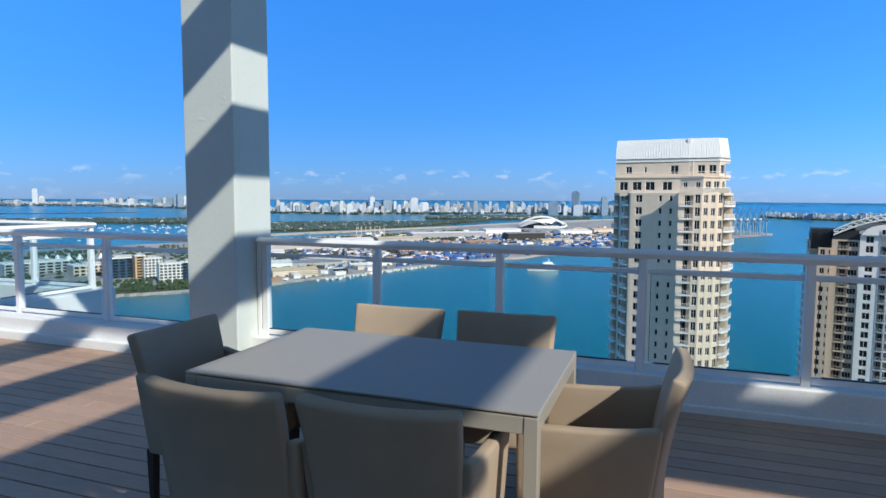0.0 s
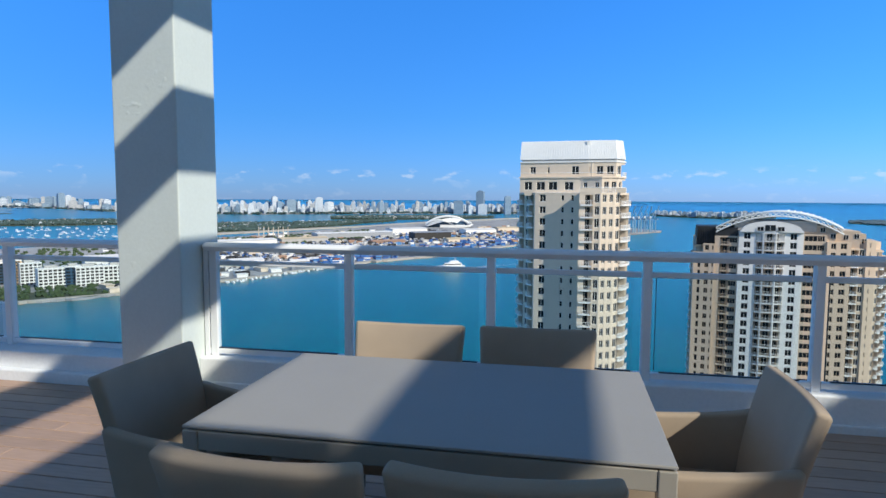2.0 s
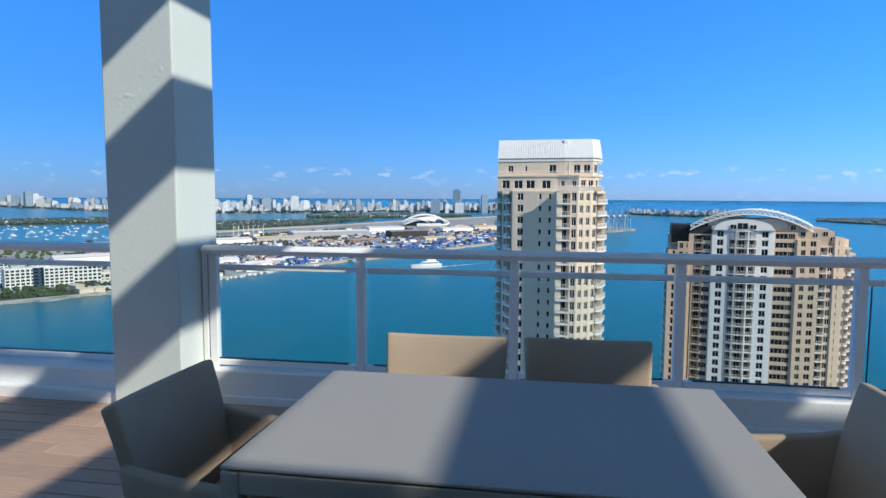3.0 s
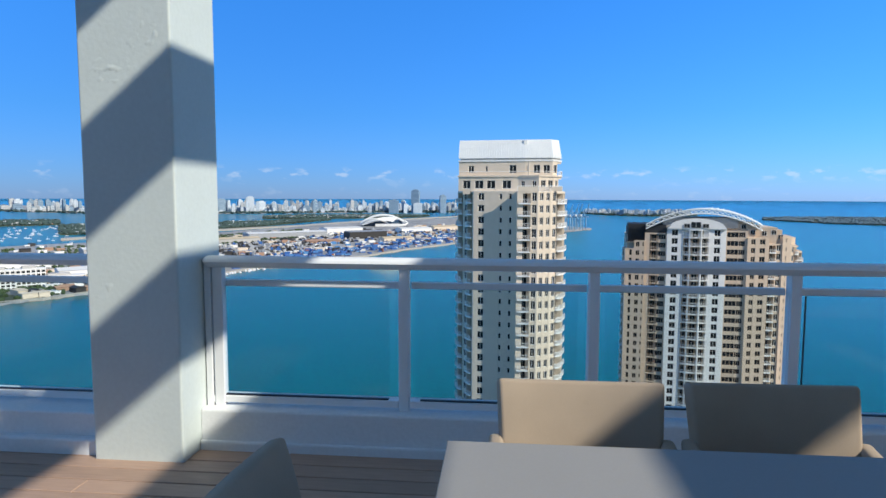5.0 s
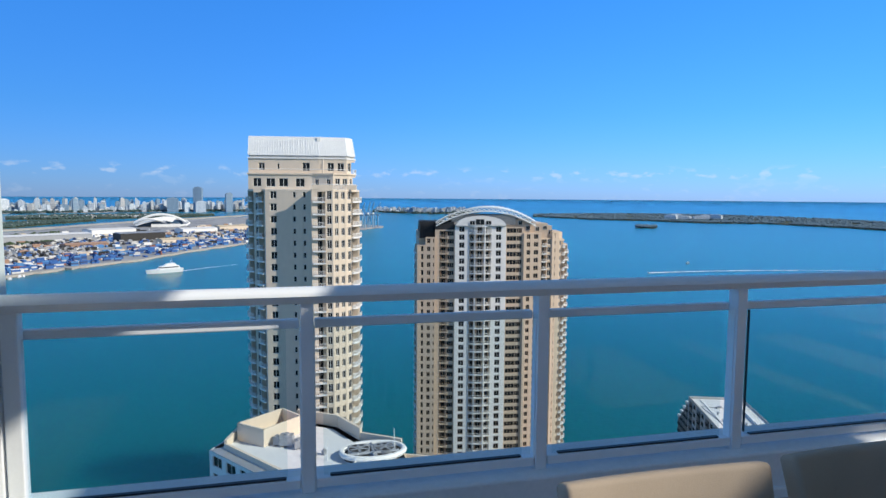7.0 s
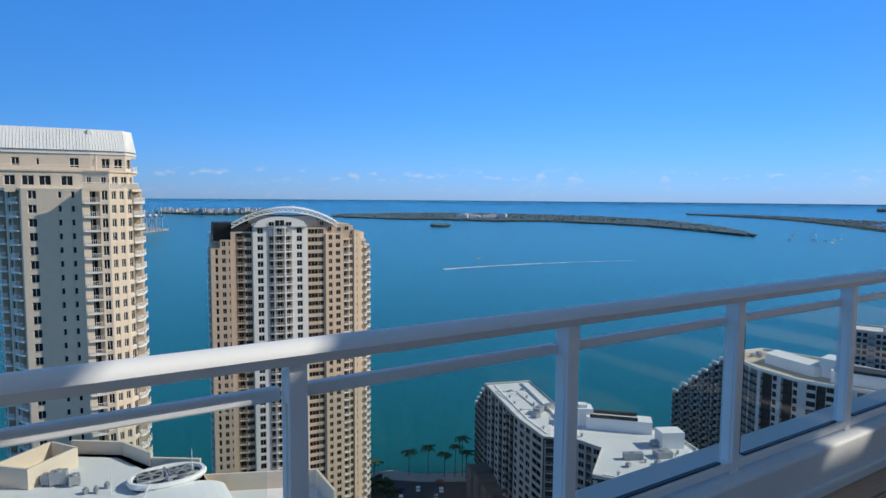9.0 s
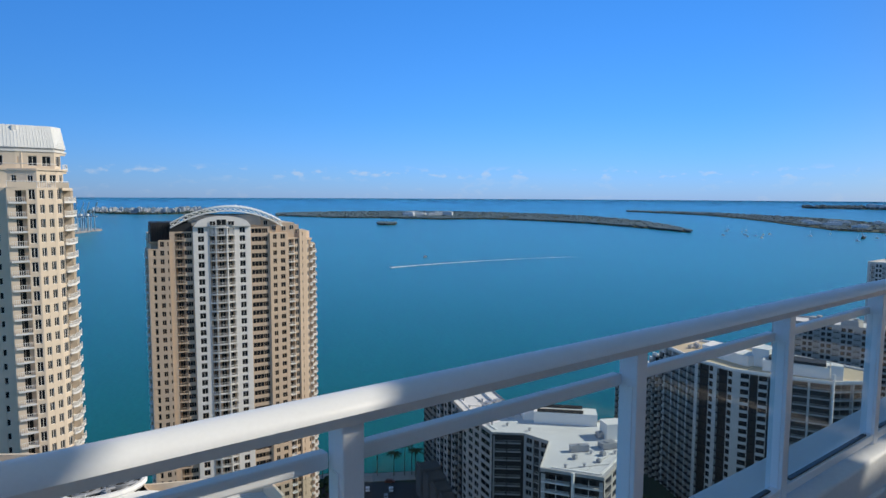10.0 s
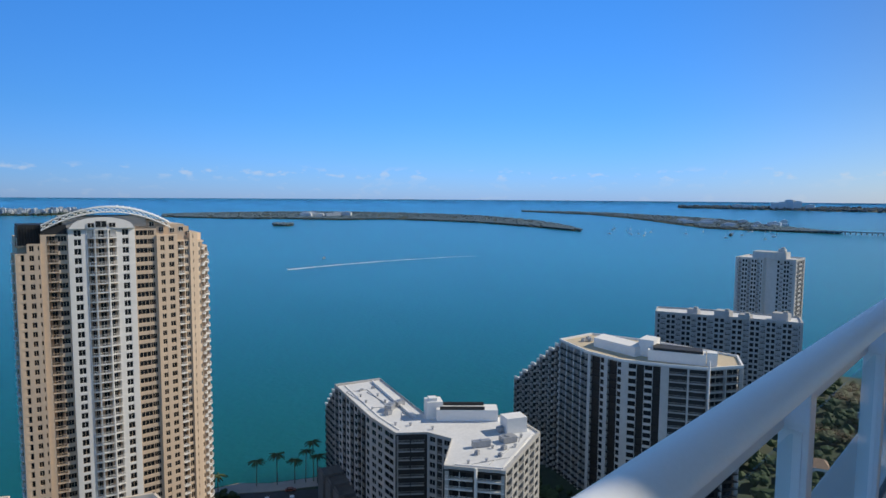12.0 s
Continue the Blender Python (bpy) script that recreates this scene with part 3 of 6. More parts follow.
def armchair(at):
    """Local: the sitter faces -y, the back stands at y = 0."""
    c = thing("armchair", "taupe fabric outdoor dining armchair with sloping arms", "chair", "chairs round the table", at)
    rows = []
    for i in range(9):
        v = i / 8
        z = 0.30 + 0.555 * v
        y = -0.085 + 0.02 * v + 0.085 * v * v
        half = 0.250 + 0.033 * v
        rows.append([(half * u, y + 0.030 * (1 - u * u), z - 0.010 * (1 - u * u) * v) for u in (-1, -0.75, -0.5, -0.25, 0, 0.25, 0.5, 0.75, 1)])
    part("backrest", sheet(rows, 0.055), FABRIC, c, smooth=True)
    seat = bevelled([(-0.235, 0.235, -0.545, -0.085, 0.30, 0.445)], 0.028, 4)
    part("seat", seat, FABRIC, c, smooth=True)
    for sx in (-1, 1):
        rows = []
        for i in range(6):
            v = i / 5
            row = []
            for j in range(7):
                u = j / 6
                y = -0.565 + 0.49 * u
                top = 0.625 + 0.025 * u + 0.03 * u ** 4
                row.append((sx * (0.262 + 0.022 * v), y + 0.05 * u * v, 0.30 + (top - 0.30) * v))
            rows.append(row)
        part("arm", sheet(rows, 0.052), FABRIC, c, smooth=True)
    for x, y in ((-0.235, -0.52), (0.235, -0.52), (-0.235, -0.05), (0.235, -0.05)):
        s = Soup().prism([(x - 0.02, y - 0.02), (x + 0.02, y - 0.02), (x + 0.02, y + 0.02), (x - 0.02, y + 0.02)], 0.302, 0.0,
                         [(x - 0.014, y - 0.014), (x + 0.014, y - 0.014), (x + 0.014, y + 0.014), (x - 0.014, y + 0.014)])
        s.f = [f[::-1] for f in s.f]
        put("leg", s.mesh("leg", LEGWOOD), c, None, "dark wooden leg")
    return c


dining_table()
chair = armchair(pose(0.822, -1.40, 0))
copy_thing(chair, pose(1.462, -1.375, 0, 0, 0, 1.5))
copy_thing(chair, pose(0.845, -3.008, 0, 0, 0, 179))
copy_thing(chair, pose(1.455, -2.978, 0, 0, 0, 181.5))
copy_thing(chair, pose(2.345, -2.13, 0, 0, 0, -92))
copy_thing(chair, pose(-0.015, -2.25, 0, 0, 0, 89))

# ---- buildings ----
class House:
    """A building of many storeys: wall pieces round real openings, with panes and balconies set into them."""

    def __init__(self, name, label, group=""):
        self.ob = thing(name, label, "building", group)
        self.wall, self.wall_mat, self.fit = {}, None, []
        self.cache = {}

    def soup(self, mat):
        return self.wall.setdefault(mat.name, (Soup(), mat))[0]

    def window(self, w, h, panes, frame_mat):
        key = ("window", round(w, 2), round(h, 2), panes, frame_mat.name)
        if key not in self.cache:
            s, t = Soup(), 0.08
            xs, kinds = [0.0], []
            for i in range(panes):
                xs += [w * i / panes + (t if i == 0 else t / 2), w * (i + 1) / panes - (t if i == panes - 1 else t / 2)]
                kinds += [0, 1]
            xs, kinds = xs + [w], kinds + [0]
            zs = [0.0, t, h - t, h]
            n = len(xs)
            for y in (0.08, 0.16):
                s.v += [Vector((x, y, z)) for z in zs for x in xs]
            for j in range(3):
                for i in range(n - 1):
                    quad = [j * n + i, j * n + i + 1, (j + 1) * n + i + 1, (j + 1) * n + i]
                    if j == 1 and kinds[i]:
                        deep = [v + 4 * n for v in quad]
                        s.f.append(deep)
                        s.f += [[quad[k], quad[(k + 1) % 4], deep[(k + 1) % 4], deep[k]] for k in range(4)]
                        s.m += [0, 1, 1, 1, 1]
                    else:
                        s.f.append(quad)
                        s.m.append(1)
            self.cache[key] = s.mesh("window", WINGLASS, frame_mat)
        return self.cache[key]

    def balcony(self, w, out, mat, curve, door):
        key = ("balcony", round(w, 2), out, mat.name, curve, door)
        if key not in self.cache:
            s = Soup()
            n = 6 if curve else 1
            front = [(w * i / n, -out * (1 + (0.9 * math.sin(math.pi * i / n) if curve else 0))) for i in range(n + 1)]
            ring = front + [(w, 1.3), (0, 1.3)]
            s.prism(ring, -0.22, 0.0)
            for (xa, ya), (xb, yb) in zip(front, front[1:]):
                d = Vector((xb - xa, yb - ya, 0))
                at = Matrix.Translation((xa, ya, 0)) @ Matrix.Rotation(math.atan2(d.y, d.x), 4, "Z")
                s.box(0, d.length, 0.0, 0.06, 0.98, 1.05, at).box(0, d.length, 0.0, 0.05, 0.0, 0.14, at)
                k = max(2, int(d.length / 0.32))
                for i in range(k):
                    s.box(d.length * i / k, d.length * i / k + 0.07, 0.005, 0.045, 0.1, 1.0, at)
            if door:
                s.box(w * 0.26, w * 0.74, 1.28, 1.30, 0.05, 2.3, slot=1)
                s.box(w * 0.49, w * 0.51, 1.24, 1.28, 0.05, 2.3)
            self.cache[key] = s.mesh("balcony", mat, WINGLASS)
        return self.cache[key]

    def facade(self, a, b, ztop, zbot, storey, bays, mat, trim=None, depth=1.4):
        """bays: rows of width and kind along a-b seen from outside, left to right. The storeys hang from ztop."""
        trim = trim or mat
        a, b = Vector((*a, 0)), Vector((*b, 0))
        run = (b - a).length
        at0 = Matrix.Translation(a) @ Matrix.Rotation(math.atan2((b - a).y, (b - a).x), 4, "Z")
        total = sum(w for w, _ in bays)
        s = self.soup(mat)
        floors = int((ztop - zbot) / storey)
        x = 0.0
        for w, kind in bays:
            w = w * run / total
            if kind == "wall":
                s.box(x, x + w, 0, depth, zbot, ztop, at0)
            elif kind in ("balc", "round", "deep"):
                for i in range(floors):
                    z = ztop - storey * (i + 1)
                    self.fit.append((z, "balcony", self.balcony(w, {"balc": 0.5, "round": 0.36, "deep": 0.05}[kind], trim, kind == "round", True), at0 @ Matrix.Translation((x, 0, z))))
                s.box(x, x + w, 0, depth, ztop - 0.5, ztop, at0)
            else:
                sill, high, share, panes = {"win": (0.70, 1.72, 0.72, 2), "big": (0.55, 2.0, 0.82, 2), "slit": (0.9, 1.4, 0.5, 1), "strip": (0.7, 1.75, 0.96, 3), "pic": (0.6, 1.9, 0.9, 2)}[kind]
                ow = w * share
                pad = (w - ow) / 2
                if pad > 0.06:
                    s.box(x, x + pad, 0, depth, zbot, ztop, at0).box(x + w - pad, x + w, 0, depth, zbot, ztop, at0)
                else:
                    pad, ow = 0, w
                for i in range(floors):
                    z = ztop - storey * (i + 1)
                    s.box(x + pad, x + pad + ow, 0.015, depth, z + sill + high - storey, z + sill, at0)
                    self.fit.append((z, "window", self.window(ow, high, panes, trim), at0 @ Matrix.Translation((x + pad, 0.1, z + sill))))
                s.box(x + pad, x + pad + ow, 0.015, depth, ztop - (storey - sill - high), ztop, at0)
            x += w

    def done(self, core, ztop, zbot, core_mat, most=290):
        for name, (s, mat) in self.wall.items():
            put("wall", s.mesh("wall", mat), self.ob)
        put("inner_wall", Soup().prism(core, zbot, ztop).mesh("inner_wall", core_mat), self.ob)
        for kind in ("window", "balcony"):
            rows = sorted((r for r in self.fit if r[1] == kind), key=lambda r: -r[0])
            for z, _, me, at in rows[:most]:
                put(kind, me, self.ob, at)
            rest = rows[most:]
            word = {"window": "glazing", "balcony": "balustrade"}[kind]
            if rest:
                vs, fs, ms, n, mats = [], [], [], 0, rest[0][2].materials
                for z, _, me, at in rest:
                    vs += [tuple(at @ v.co) for v in me.vertices]
                    fs += [[n + i for i in p.vertices] for p in me.polygons]
                    ms += [p.material_index for p in me.polygons]
                    n += len(me.vertices)
                me = bpy.data.meshes.new("lower_" + word)
                me.from_pydata(vs, [], fs)
                for m in mats:
                    me.materials.append(m)
                me.polygons.foreach_set("material_index", ms)
                tagged(put("lower_" + word, me, self.ob), kind="stuff")
        return self.ob


def inset(ring, d):
    cx, cy = sum(p[0] for p in ring) / len(ring), sum(p[1] for p in ring) / len(ring)
    r = sum(math.hypot(x - cx, y - cy) for x, y in ring) / len(ring)
    k = 1 - d / r
    return [(cx + (x - cx) * k, cy + (y - cy) * k) for x, y in ring]


def parapet(house, ring, z, high, mat, thick=0.4):
    s, n = Soup(), len(ring)
    inner = inset(ring, thick * 1.3)
    for level, loop in ((z, ring), (z + high, ring), (z + high, inner), (z, inner)):
        s.v += [Vector((x, y, level)) for x, y in loop]
    for k in range(4):
        s.f += [[k * n + i, k * n + (i + 1) % n, (k + 1) % 4 * n + (i + 1) % n, (k + 1) % 4 * n + i] for i in range(n)]
    s.m = [0] * len(s.f)
    put("parapet", s.mesh("parapet", mat), house)


def roof_unit(name, parent, x, y, z, w, d, h, mat, turn=0.0):
    """A rooftop machine: casing, louvred side and fan collar."""
    casing = put(name, Soup().box(-w / 2, w / 2, -d / 2, d / 2, 0.25, h).mesh(name, mat), parent, pose(x, y, z, 0, 0, turn))
    for x0 in (-w / 2 + 0.1, w / 2 - 0.3):
        put("skid", Soup().box(x0, x0 + 0.2, -d / 2, d / 2, 0, 0.25).mesh("skid", mat), casing)
    for i in range(3):
        z0 = 0.45 + i * (h - 0.7) / 3
        put("louvre", Soup().box(-w / 2 - 0.04, w / 2 + 0.04, -d / 2 - 0.05, d / 2 + 0.05, z0, z0 + 0.06).mesh("louvre", mat), casing)
    put("fan_collar", Soup().tube([(0, 0, h - 0.05), (0, 0, h + 0.25)], min(w, d) * 0.33, 10).mesh("fan_collar", mat), casing)
    return casing


# the tall cream tower with the white metal roof
def cream_tower():
    h = House("residential_tower", "tall cream and beige apartment tower with a white pitched metal roof")
    zt, f = 2.6, 2.86
    gz = GROUND
    h.facade((-10.5, 157.5), (-6.12, 149.7), zt, gz, f, [(0.3, "wall"), (2.6, "round"), (0.4, "wall"), (1.9, "win"), (2.6, "balc"), (0.5, "wall")], CREAM, WHITE)
    h.facade((-6.1, 149.6), (4.4, 147.4), zt, gz, f, [(0.8, "wall"), (2.0, "win"), (2.9, "wall"), (1.3, "slit"), (0.9, "wall"), (1.3, "slit"), (0.8, "wall")], CREAM, WHITE)
    h.facade((4.4, 147.4), (4.4, 144.2), zt, gz, f, [(1, "wall")], CREAM)
    h.facade((4.4, 144.2), (9.3, 144.0), zt, gz, f, [(0.3, "wall"), (3.2, "balc"), (0.25, "wall"), (1.5, "big"), (0.2, "wall")], CREAM, WHITE)
    h.facade((9.3, 144.0), (12.6, 145.6), zt, gz, f, [(0.3, "wall"), (1.1, "win"), (0.4, "wall"), (1.1, "win"), (0.3, "wall")], CREAM, WHITE)
    h.facade((12.6, 145.6), (15.2, 148.6), zt, gz, f, [(0.3, "wall"), (1.6, "big"), (2.0, "round")], CREAM, WHITE)
    h.facade((15.2, 148.6), (16.4, 153.0), zt, gz, f, [(1.9, "round"), (0.3, "wall"), (1.9, "round")], CREAM, WHITE)
    h.facade((16.4, 153.0), (16.0, 166.0), zt, gz, f, [(1, "wall"), (3, "win"), (1, "wall"), (3, "win"), (1, "wall")], CREAM, WHITE)
    h.facade((-10.5, 167.0), (-10.5, 157.5), zt, gz, f, [(1.5, "round"), (1, "wall"), (2, "win"), (1, "wall"), (3, "round")], CREAM, WHITE)
    ring = [(-10.4, 157.5), (-6.0, 149.7), (4.5, 147.5), (4.5, 144.3), (9.2, 144.2), (12.4, 145.8), (15.0, 148.8), (16.2, 153.2), (15.9, 165.8), (-10.0, 166.8)]
    put("terrace", Soup().prism(ring, zt - 0.3, zt + 0.05).mesh("terrace", WHITE), h.ob)
    put("terrace_parapet", Soup().box(4.6, 9.3, 144.1, 144.3, zt, zt + 1.1).box(9.3, 15.0, 146.2, 146.4, zt, zt + 1.1).mesh("terrace_parapet", CREAM), h.ob)
    # two set-back penthouse storeys
    top = [(-9.9, 154.8), (-9.9, 151.0), (4.8, 149.0), (9.6, 147.2), (13.4, 148.8), (15.4, 153.2), (15.4, 165.5), (-9.9, 166.5)]
    up, down = 6.1, zt
    h.facade((-9.9, 151.0), (4.8, 149.0), up, down, 3.4, [(0.7, "wall"), (1.8, "big"), (0.5, "wall"), (2.0, "big"), (0.3, "wall"), (2.0, "big"), (1.0, "wall"), (2.0, "big"), (1.2, "wall")], CREAM, WHITE)
    h.facade((4.8, 149.0), (9.6, 147.2), up, down, 3.4, [(0.5, "wall"), (1.4, "win"), (1.6, "wall"), (1.5, "win"), (0.5, "wall")], CREAM, WHITE)
    h.facade((9.6, 147.2), (13.4, 148.8), up, down, 3.4, [(0.5, "wall"), (1.5, "big"), (0.5, "wall"), (1.5, "big"), (0.3, "wall")], CREAM, WHITE)
    h.facade((13.4, 148.8), (15.4, 153.2), up, down, 3.4, [(0.3, "wall"), (1.5, "big"), (0.3, "wall"), (1.5, "round")], CREAM, WHITE)
    put("cornice", Soup().prism([(-10.1, 155), (-10.1, 150.8), (4.8, 148.8), (9.65, 147.0), (13.6, 148.6), (15.6, 153), (15.6, 166), (-10.1, 167)], up, up + 0.35).mesh("cornice", CREAM), h.ob)
    h.facade((-9.9, 152.4), (-5.0, 151.7), 9.9, up + 0.35, 3.4, [(2.0, "wall"), (1.8, "win"), (0.8, "wall")], CREAM, WHITE)
    h.facade((-5.0, 151.7), (6.4, 150.0), 9.9, up + 0.35, 3.4, [(1.4, "wall"), (1.0, "slit"), (4.6, "wall"), (2.0, "big"), (1.8, "wall")], CREAM, WHITE)
    h.facade((6.4, 150.0), (13.0, 149.8), 9.9, up + 0.35, 3.4, [(1.0, "slit"), (0.6, "wall"), (1.6, "big"), (0.4, "wall"), (1.6, "big"), (0.4, "wall")], CREAM, WHITE)
    h.facade((13.0, 149.8), (15.4, 154.0), 9.9, up + 0.35, 3.4, [(0.3, "wall"), (1.6, "big"), (1.6, "round")], CREAM, WHITE)
    put("penthouse_wall", Soup().prism(inset(top, 4.6), zt, 9.9).mesh("penthouse_wall", CREAM), h.ob)
    eave = [(-10.0, 152.2), (6.4, 149.85), (13.1, 149.65), (15.6, 153.9), (15.6, 166.6), (-10.0, 167)]
    put("eave", Soup().prism(eave, 9.9, 10.25).mesh("eave", WHITE), h.ob)
    ridge = [(-9.8, 154.2), (6.4, 152.2), (12.7, 152.0), (14.8, 154.8), (15.0, 163), (-9.8, 164)]
    put("roof", Soup().prism(inset(eave, 0.1), 10.7, 15.3, ridge).mesh("roof", METALROOF), h.ob)
    put("roof_kerb", Soup().prism(inset(eave, 0.45), 10.2, 10.75).mesh("roof_kerb", GREYWALL), h.ob)
    s = Soup()
    for p, q, p2, q2, k in ((eave[0], eave[1], ridge[0], ridge[1], 28), (eave[1], eave[2], ridge[1], ridge[2], 12), (eave[2], eave[3], ridge[2], ridge[3], 8)):
        for i in range(k):
            a, b = Vector((*p, 10.72)).lerp(Vector((*q, 10.72)), i / k), Vector((*p2, 15.32)).lerp(Vector((*q2, 15.32)), i / k)
            s.tube([a, b], 0.035, 4)
    put("standing_seams", s.mesh("standing_seams", METALROOF), h.ob)
    put("roof_hatch", Soup().box(6.1, 6.9, 151.6, 152.6, 13.8, 15.2).mesh("roof_hatch", WHITE), h.ob)
    s = Soup()
    for i in range(9):
        t = i / 8
        s.tube([(4.5 + 4.8 * t, 144.15, zt), (4.5 + 4.8 * t, 144.15, zt + 1.25)], 0.05, 4)
        s.tube([(9.4 + 3.2 * t, 144.1 + 1.6 * t, zt), (9.4 + 3.2 * t, 144.1 + 1.6 * t, zt + 1.25)], 0.05, 4)
    s.tube([(4.5, 144.15, zt + 1.25), (9.3, 144.15, zt + 1.25), (12.6, 145.7, zt + 1.25), (15.2, 148.7, zt + 1.25)], 0.07, 5)
    s.tube([(-9.9, 151.0, up + 1.3), (4.8, 148.95, up + 1.3), (9.6, 147.15, up + 1.3), (13.4, 148.75, up + 1.3)], 0.06, 5)
    put("terrace_rail", s.mesh("terrace_rail", WHITE), h.ob)
    h.done(inset(ring, 1.75), zt, gz, CREAM)


cream_tower()


# the broad tower with the arched roof
def arched_tower():
    h = House("arched_tower", "broad cream and white apartment tower under an arched white roof")
    a, e = Vector((44.0, 218.1)), Vector((1.013, -0.165))
    n = Vector((-0.160, -0.987))

    def P(u, out):
        p = a + e * u + n * out
        return (p.x, p.y)

    gz, f = GROUND, 2.88
    # left wing, white centre with a bowed bay, right wing that steps down; u in metres along the front
    h.facade(P(-0.6, -7), P(0.0, 2.6), -16.6, gz, f, [(1, "wall"), (2, "round"), (1, "wall")], BEIGE, WHITE)
    h.facade(P(0.0, 2.6), P(2.9, 2.7), -16.4, gz, f, [(0.5, "wall"), (1.9, "big"), (0.5, "wall")], BEIGE, BEIGE)
    h.facade(P(2.9, 2.7), P(6.3, 2.9), -13.6, gz, f, [(0.3, "wall"), (1.9, "win"), (0.5, "wall"), (1.0, "slit"), (0.1, "wall")], BEIGE, BEIGE)
    h.facade(P(6.3, 2.3), P(13.2, 2.7), -10.9, gz, f, [(1.5, "wall"), (2.7, "deep"), (2.2, "strip"), (0.3, "wall")], BEIGE, BEIGE)
    zc = -9.3
    h.facade(P(13.2, 3.4), P(17.9, 3.6), zc, gz, f, [(1.2, "wall"), (2.3, "big"), (1.1, "wall")], WHITE, WHITE)
    for u0, u1 in ((17.9, 20.1), (20.1, 23.7), (23.7, 26.3)):
        o = lambda u: 3.7 + 0.9 * math.sin(math.pi * (u - 17.9) / 8.4)
        h.facade(P(u0, o(u0)), P(u1, o(u1)), zc, gz, f, [(0.2, "wall"), (u1 - u0 - 0.4, "deep"), (0.2, "wall")], WHITE, WHITE)
    h.facade(P(26.3, 3.7), P(31.3, 3.4), zc, gz, f, [(1.1, "wall"), (2.2, "big"), (1.5, "wall")], WHITE, WHITE)
    h.facade(P(31.3, 3.0), P(37.7, 2.6), -9.8, gz, f, [(0.2, "wall"), (3.6, "strip"), (1.9, "strip"), (0.6, "wall")], BEIGE, BEIGE)
    h.facade(P(37.7, 3.2), P(44.3, 1.9), -12.0, gz, f, [(0.9, "wall"), (1.9, "win"), (0.8, "wall"), (2.4, "win"), (0.9, "wall")], BEIGE, BEIGE)
    h.facade(P(44.3, 1.5), P(48.5, 0.3), -14.0, gz, f, [(0.2, "wall"), (2.3, "balc"), (0.2, "wall"), (1.9, "big"), (0.2, "wall")], BEIGE, WHITE)
    h.facade(P(48.5, 0.7), P(51.3, -0.6), -11.6, gz, f, [(0.9, "wall"), (0.7, "slit"), (1.4, "wall")], BEIGE, WHITE)
    h.facade(P(51.3, -0.6), P(53.8, -2.4), -14.6, gz, f, [(0.2, "wall"), (1.2, "win"), (1.6, "round")], BEIGE, WHITE)
    h.facade(P(53.8, -2.4), P(55.8, -5.4), -16.6, gz, f, [(0.2, "wall"), (3.2, "round"), (0.2, "wall")], BEIGE, WHITE)
    h.facade(P(55.8, -5.4), P(56.4, -14.0), -17.2, gz, f, [(1, "round"), (1, "wall"), (2, "win"), (1, "wall")], BEIGE, WHITE)
    core = [P(0.8, -2), P(7, 0.2), P(14, 1.8), P(22.1, 2.2), P(31.3, 1.6), P(37.7, 1.0), P(44.3, -0.2), P(51, -2.6), P(53.6, -5), P(54.6, -20), P(28, -24), P(0.4, -20)]
    # stepped tops above each wing
    def block(name, u0, u1, o0, o1, z0, z1, mat):
        put(name, Soup().prism([P(u0, o0), P(u1, o0), P(u1, o1), P(u0, o1)][::1], z0, z1).mesh(name, mat), h.ob)

    block("roof_terrace", 0.2, 6.3, 0.2, -20, -14.6, -14.1, BEIGE)
    block("screen_wall", 0.9, 13.1, 0.2, -12, -14.1, -7.9, BLACK)
    block("screen_wall", 6.4, 13.0, 2.0, 0.21, -10.9, -8.1, BLACK)
    for i in range(9):
        pole = Soup().tube([(*P(0.4 + 0.7 * i, 0.6), -14.2), (*P(0.4 + 0.7 * i, 0.6), -8.6 + 0.5 * math.sin(i * 2.1))], 0.12, 5)
        put("scaffold_pole", pole.mesh("scaffold_pole", BLACK), h.ob)
    block("upper_wall", 13.3, 31.2, 2.9, -20, -12, -9.2, WHITE)
    block("upper_wall", 31.3, 40.0, 1.0, -20, -12, -7.0, BEIGE)
    block("upper_wall", 37.72, 40.0, 2.0, 1.01, -12, -9.2, BEIGE)
    block("upper_wall", 40.2, 46.9, 0.0, -19, -14, -8.6, BEIGE)
    block("upper_wall", 46.92, 48.6, -0.8, -19, -14, -9.4, BEIGE)
    block("upper_wall", 48.62, 51.1, -1.6, -18, -16, -11.5, BEIGE)
    block("upper_wall", 51.32, 53.6, -3.2, -17, -18, -14.4, BEIGE)
    block("upper_wall", 53.62, 55.4, -5.6, -16, -20, -16.4, BEIGE)
    for u, z0 in ((33.0, -9.2), (36.0, -9.2), (38.6, -11.0), (42.4, -11.4), (45.2, -11.0), (47.4, -12.6)):
        at = Matrix.Translation((*P(u, {33.0: 1.05, 36.0: 1.05, 38.6: 2.05}.get(u, 0.05 if u < 46.9 else -0.75)), z0)) @ Matrix.Rotation(math.atan2(e.y, e.x), 4, "Z")
        put("window", h.window(1.5, 1.6, 2, WHITE), h.ob, at @ Matrix.Translation((0, -0.14, 0)))
    # arched white gable over the centre, with its glazed heads
    s, k = Soup(), 14
    pts = [(13.3 + 18.0 * i / k, math.sqrt(max(0, 1 - ((i / k - 0.5) * 2) ** 2))) for i in range(k + 1)]
    ring = [Vector((*P(u, 4.3), zc + 3.5 * v)) for u, v in pts]
    rear = [Vector((*P(u, 2.95), zc + 3.5 * v)) for u, v in pts]
    nn = len(s.v)
    s.v += ring + rear
    s.f += [list(range(nn, nn + k + 1))[::-1], list(range(nn + k + 1, nn + 2 * k + 2))]
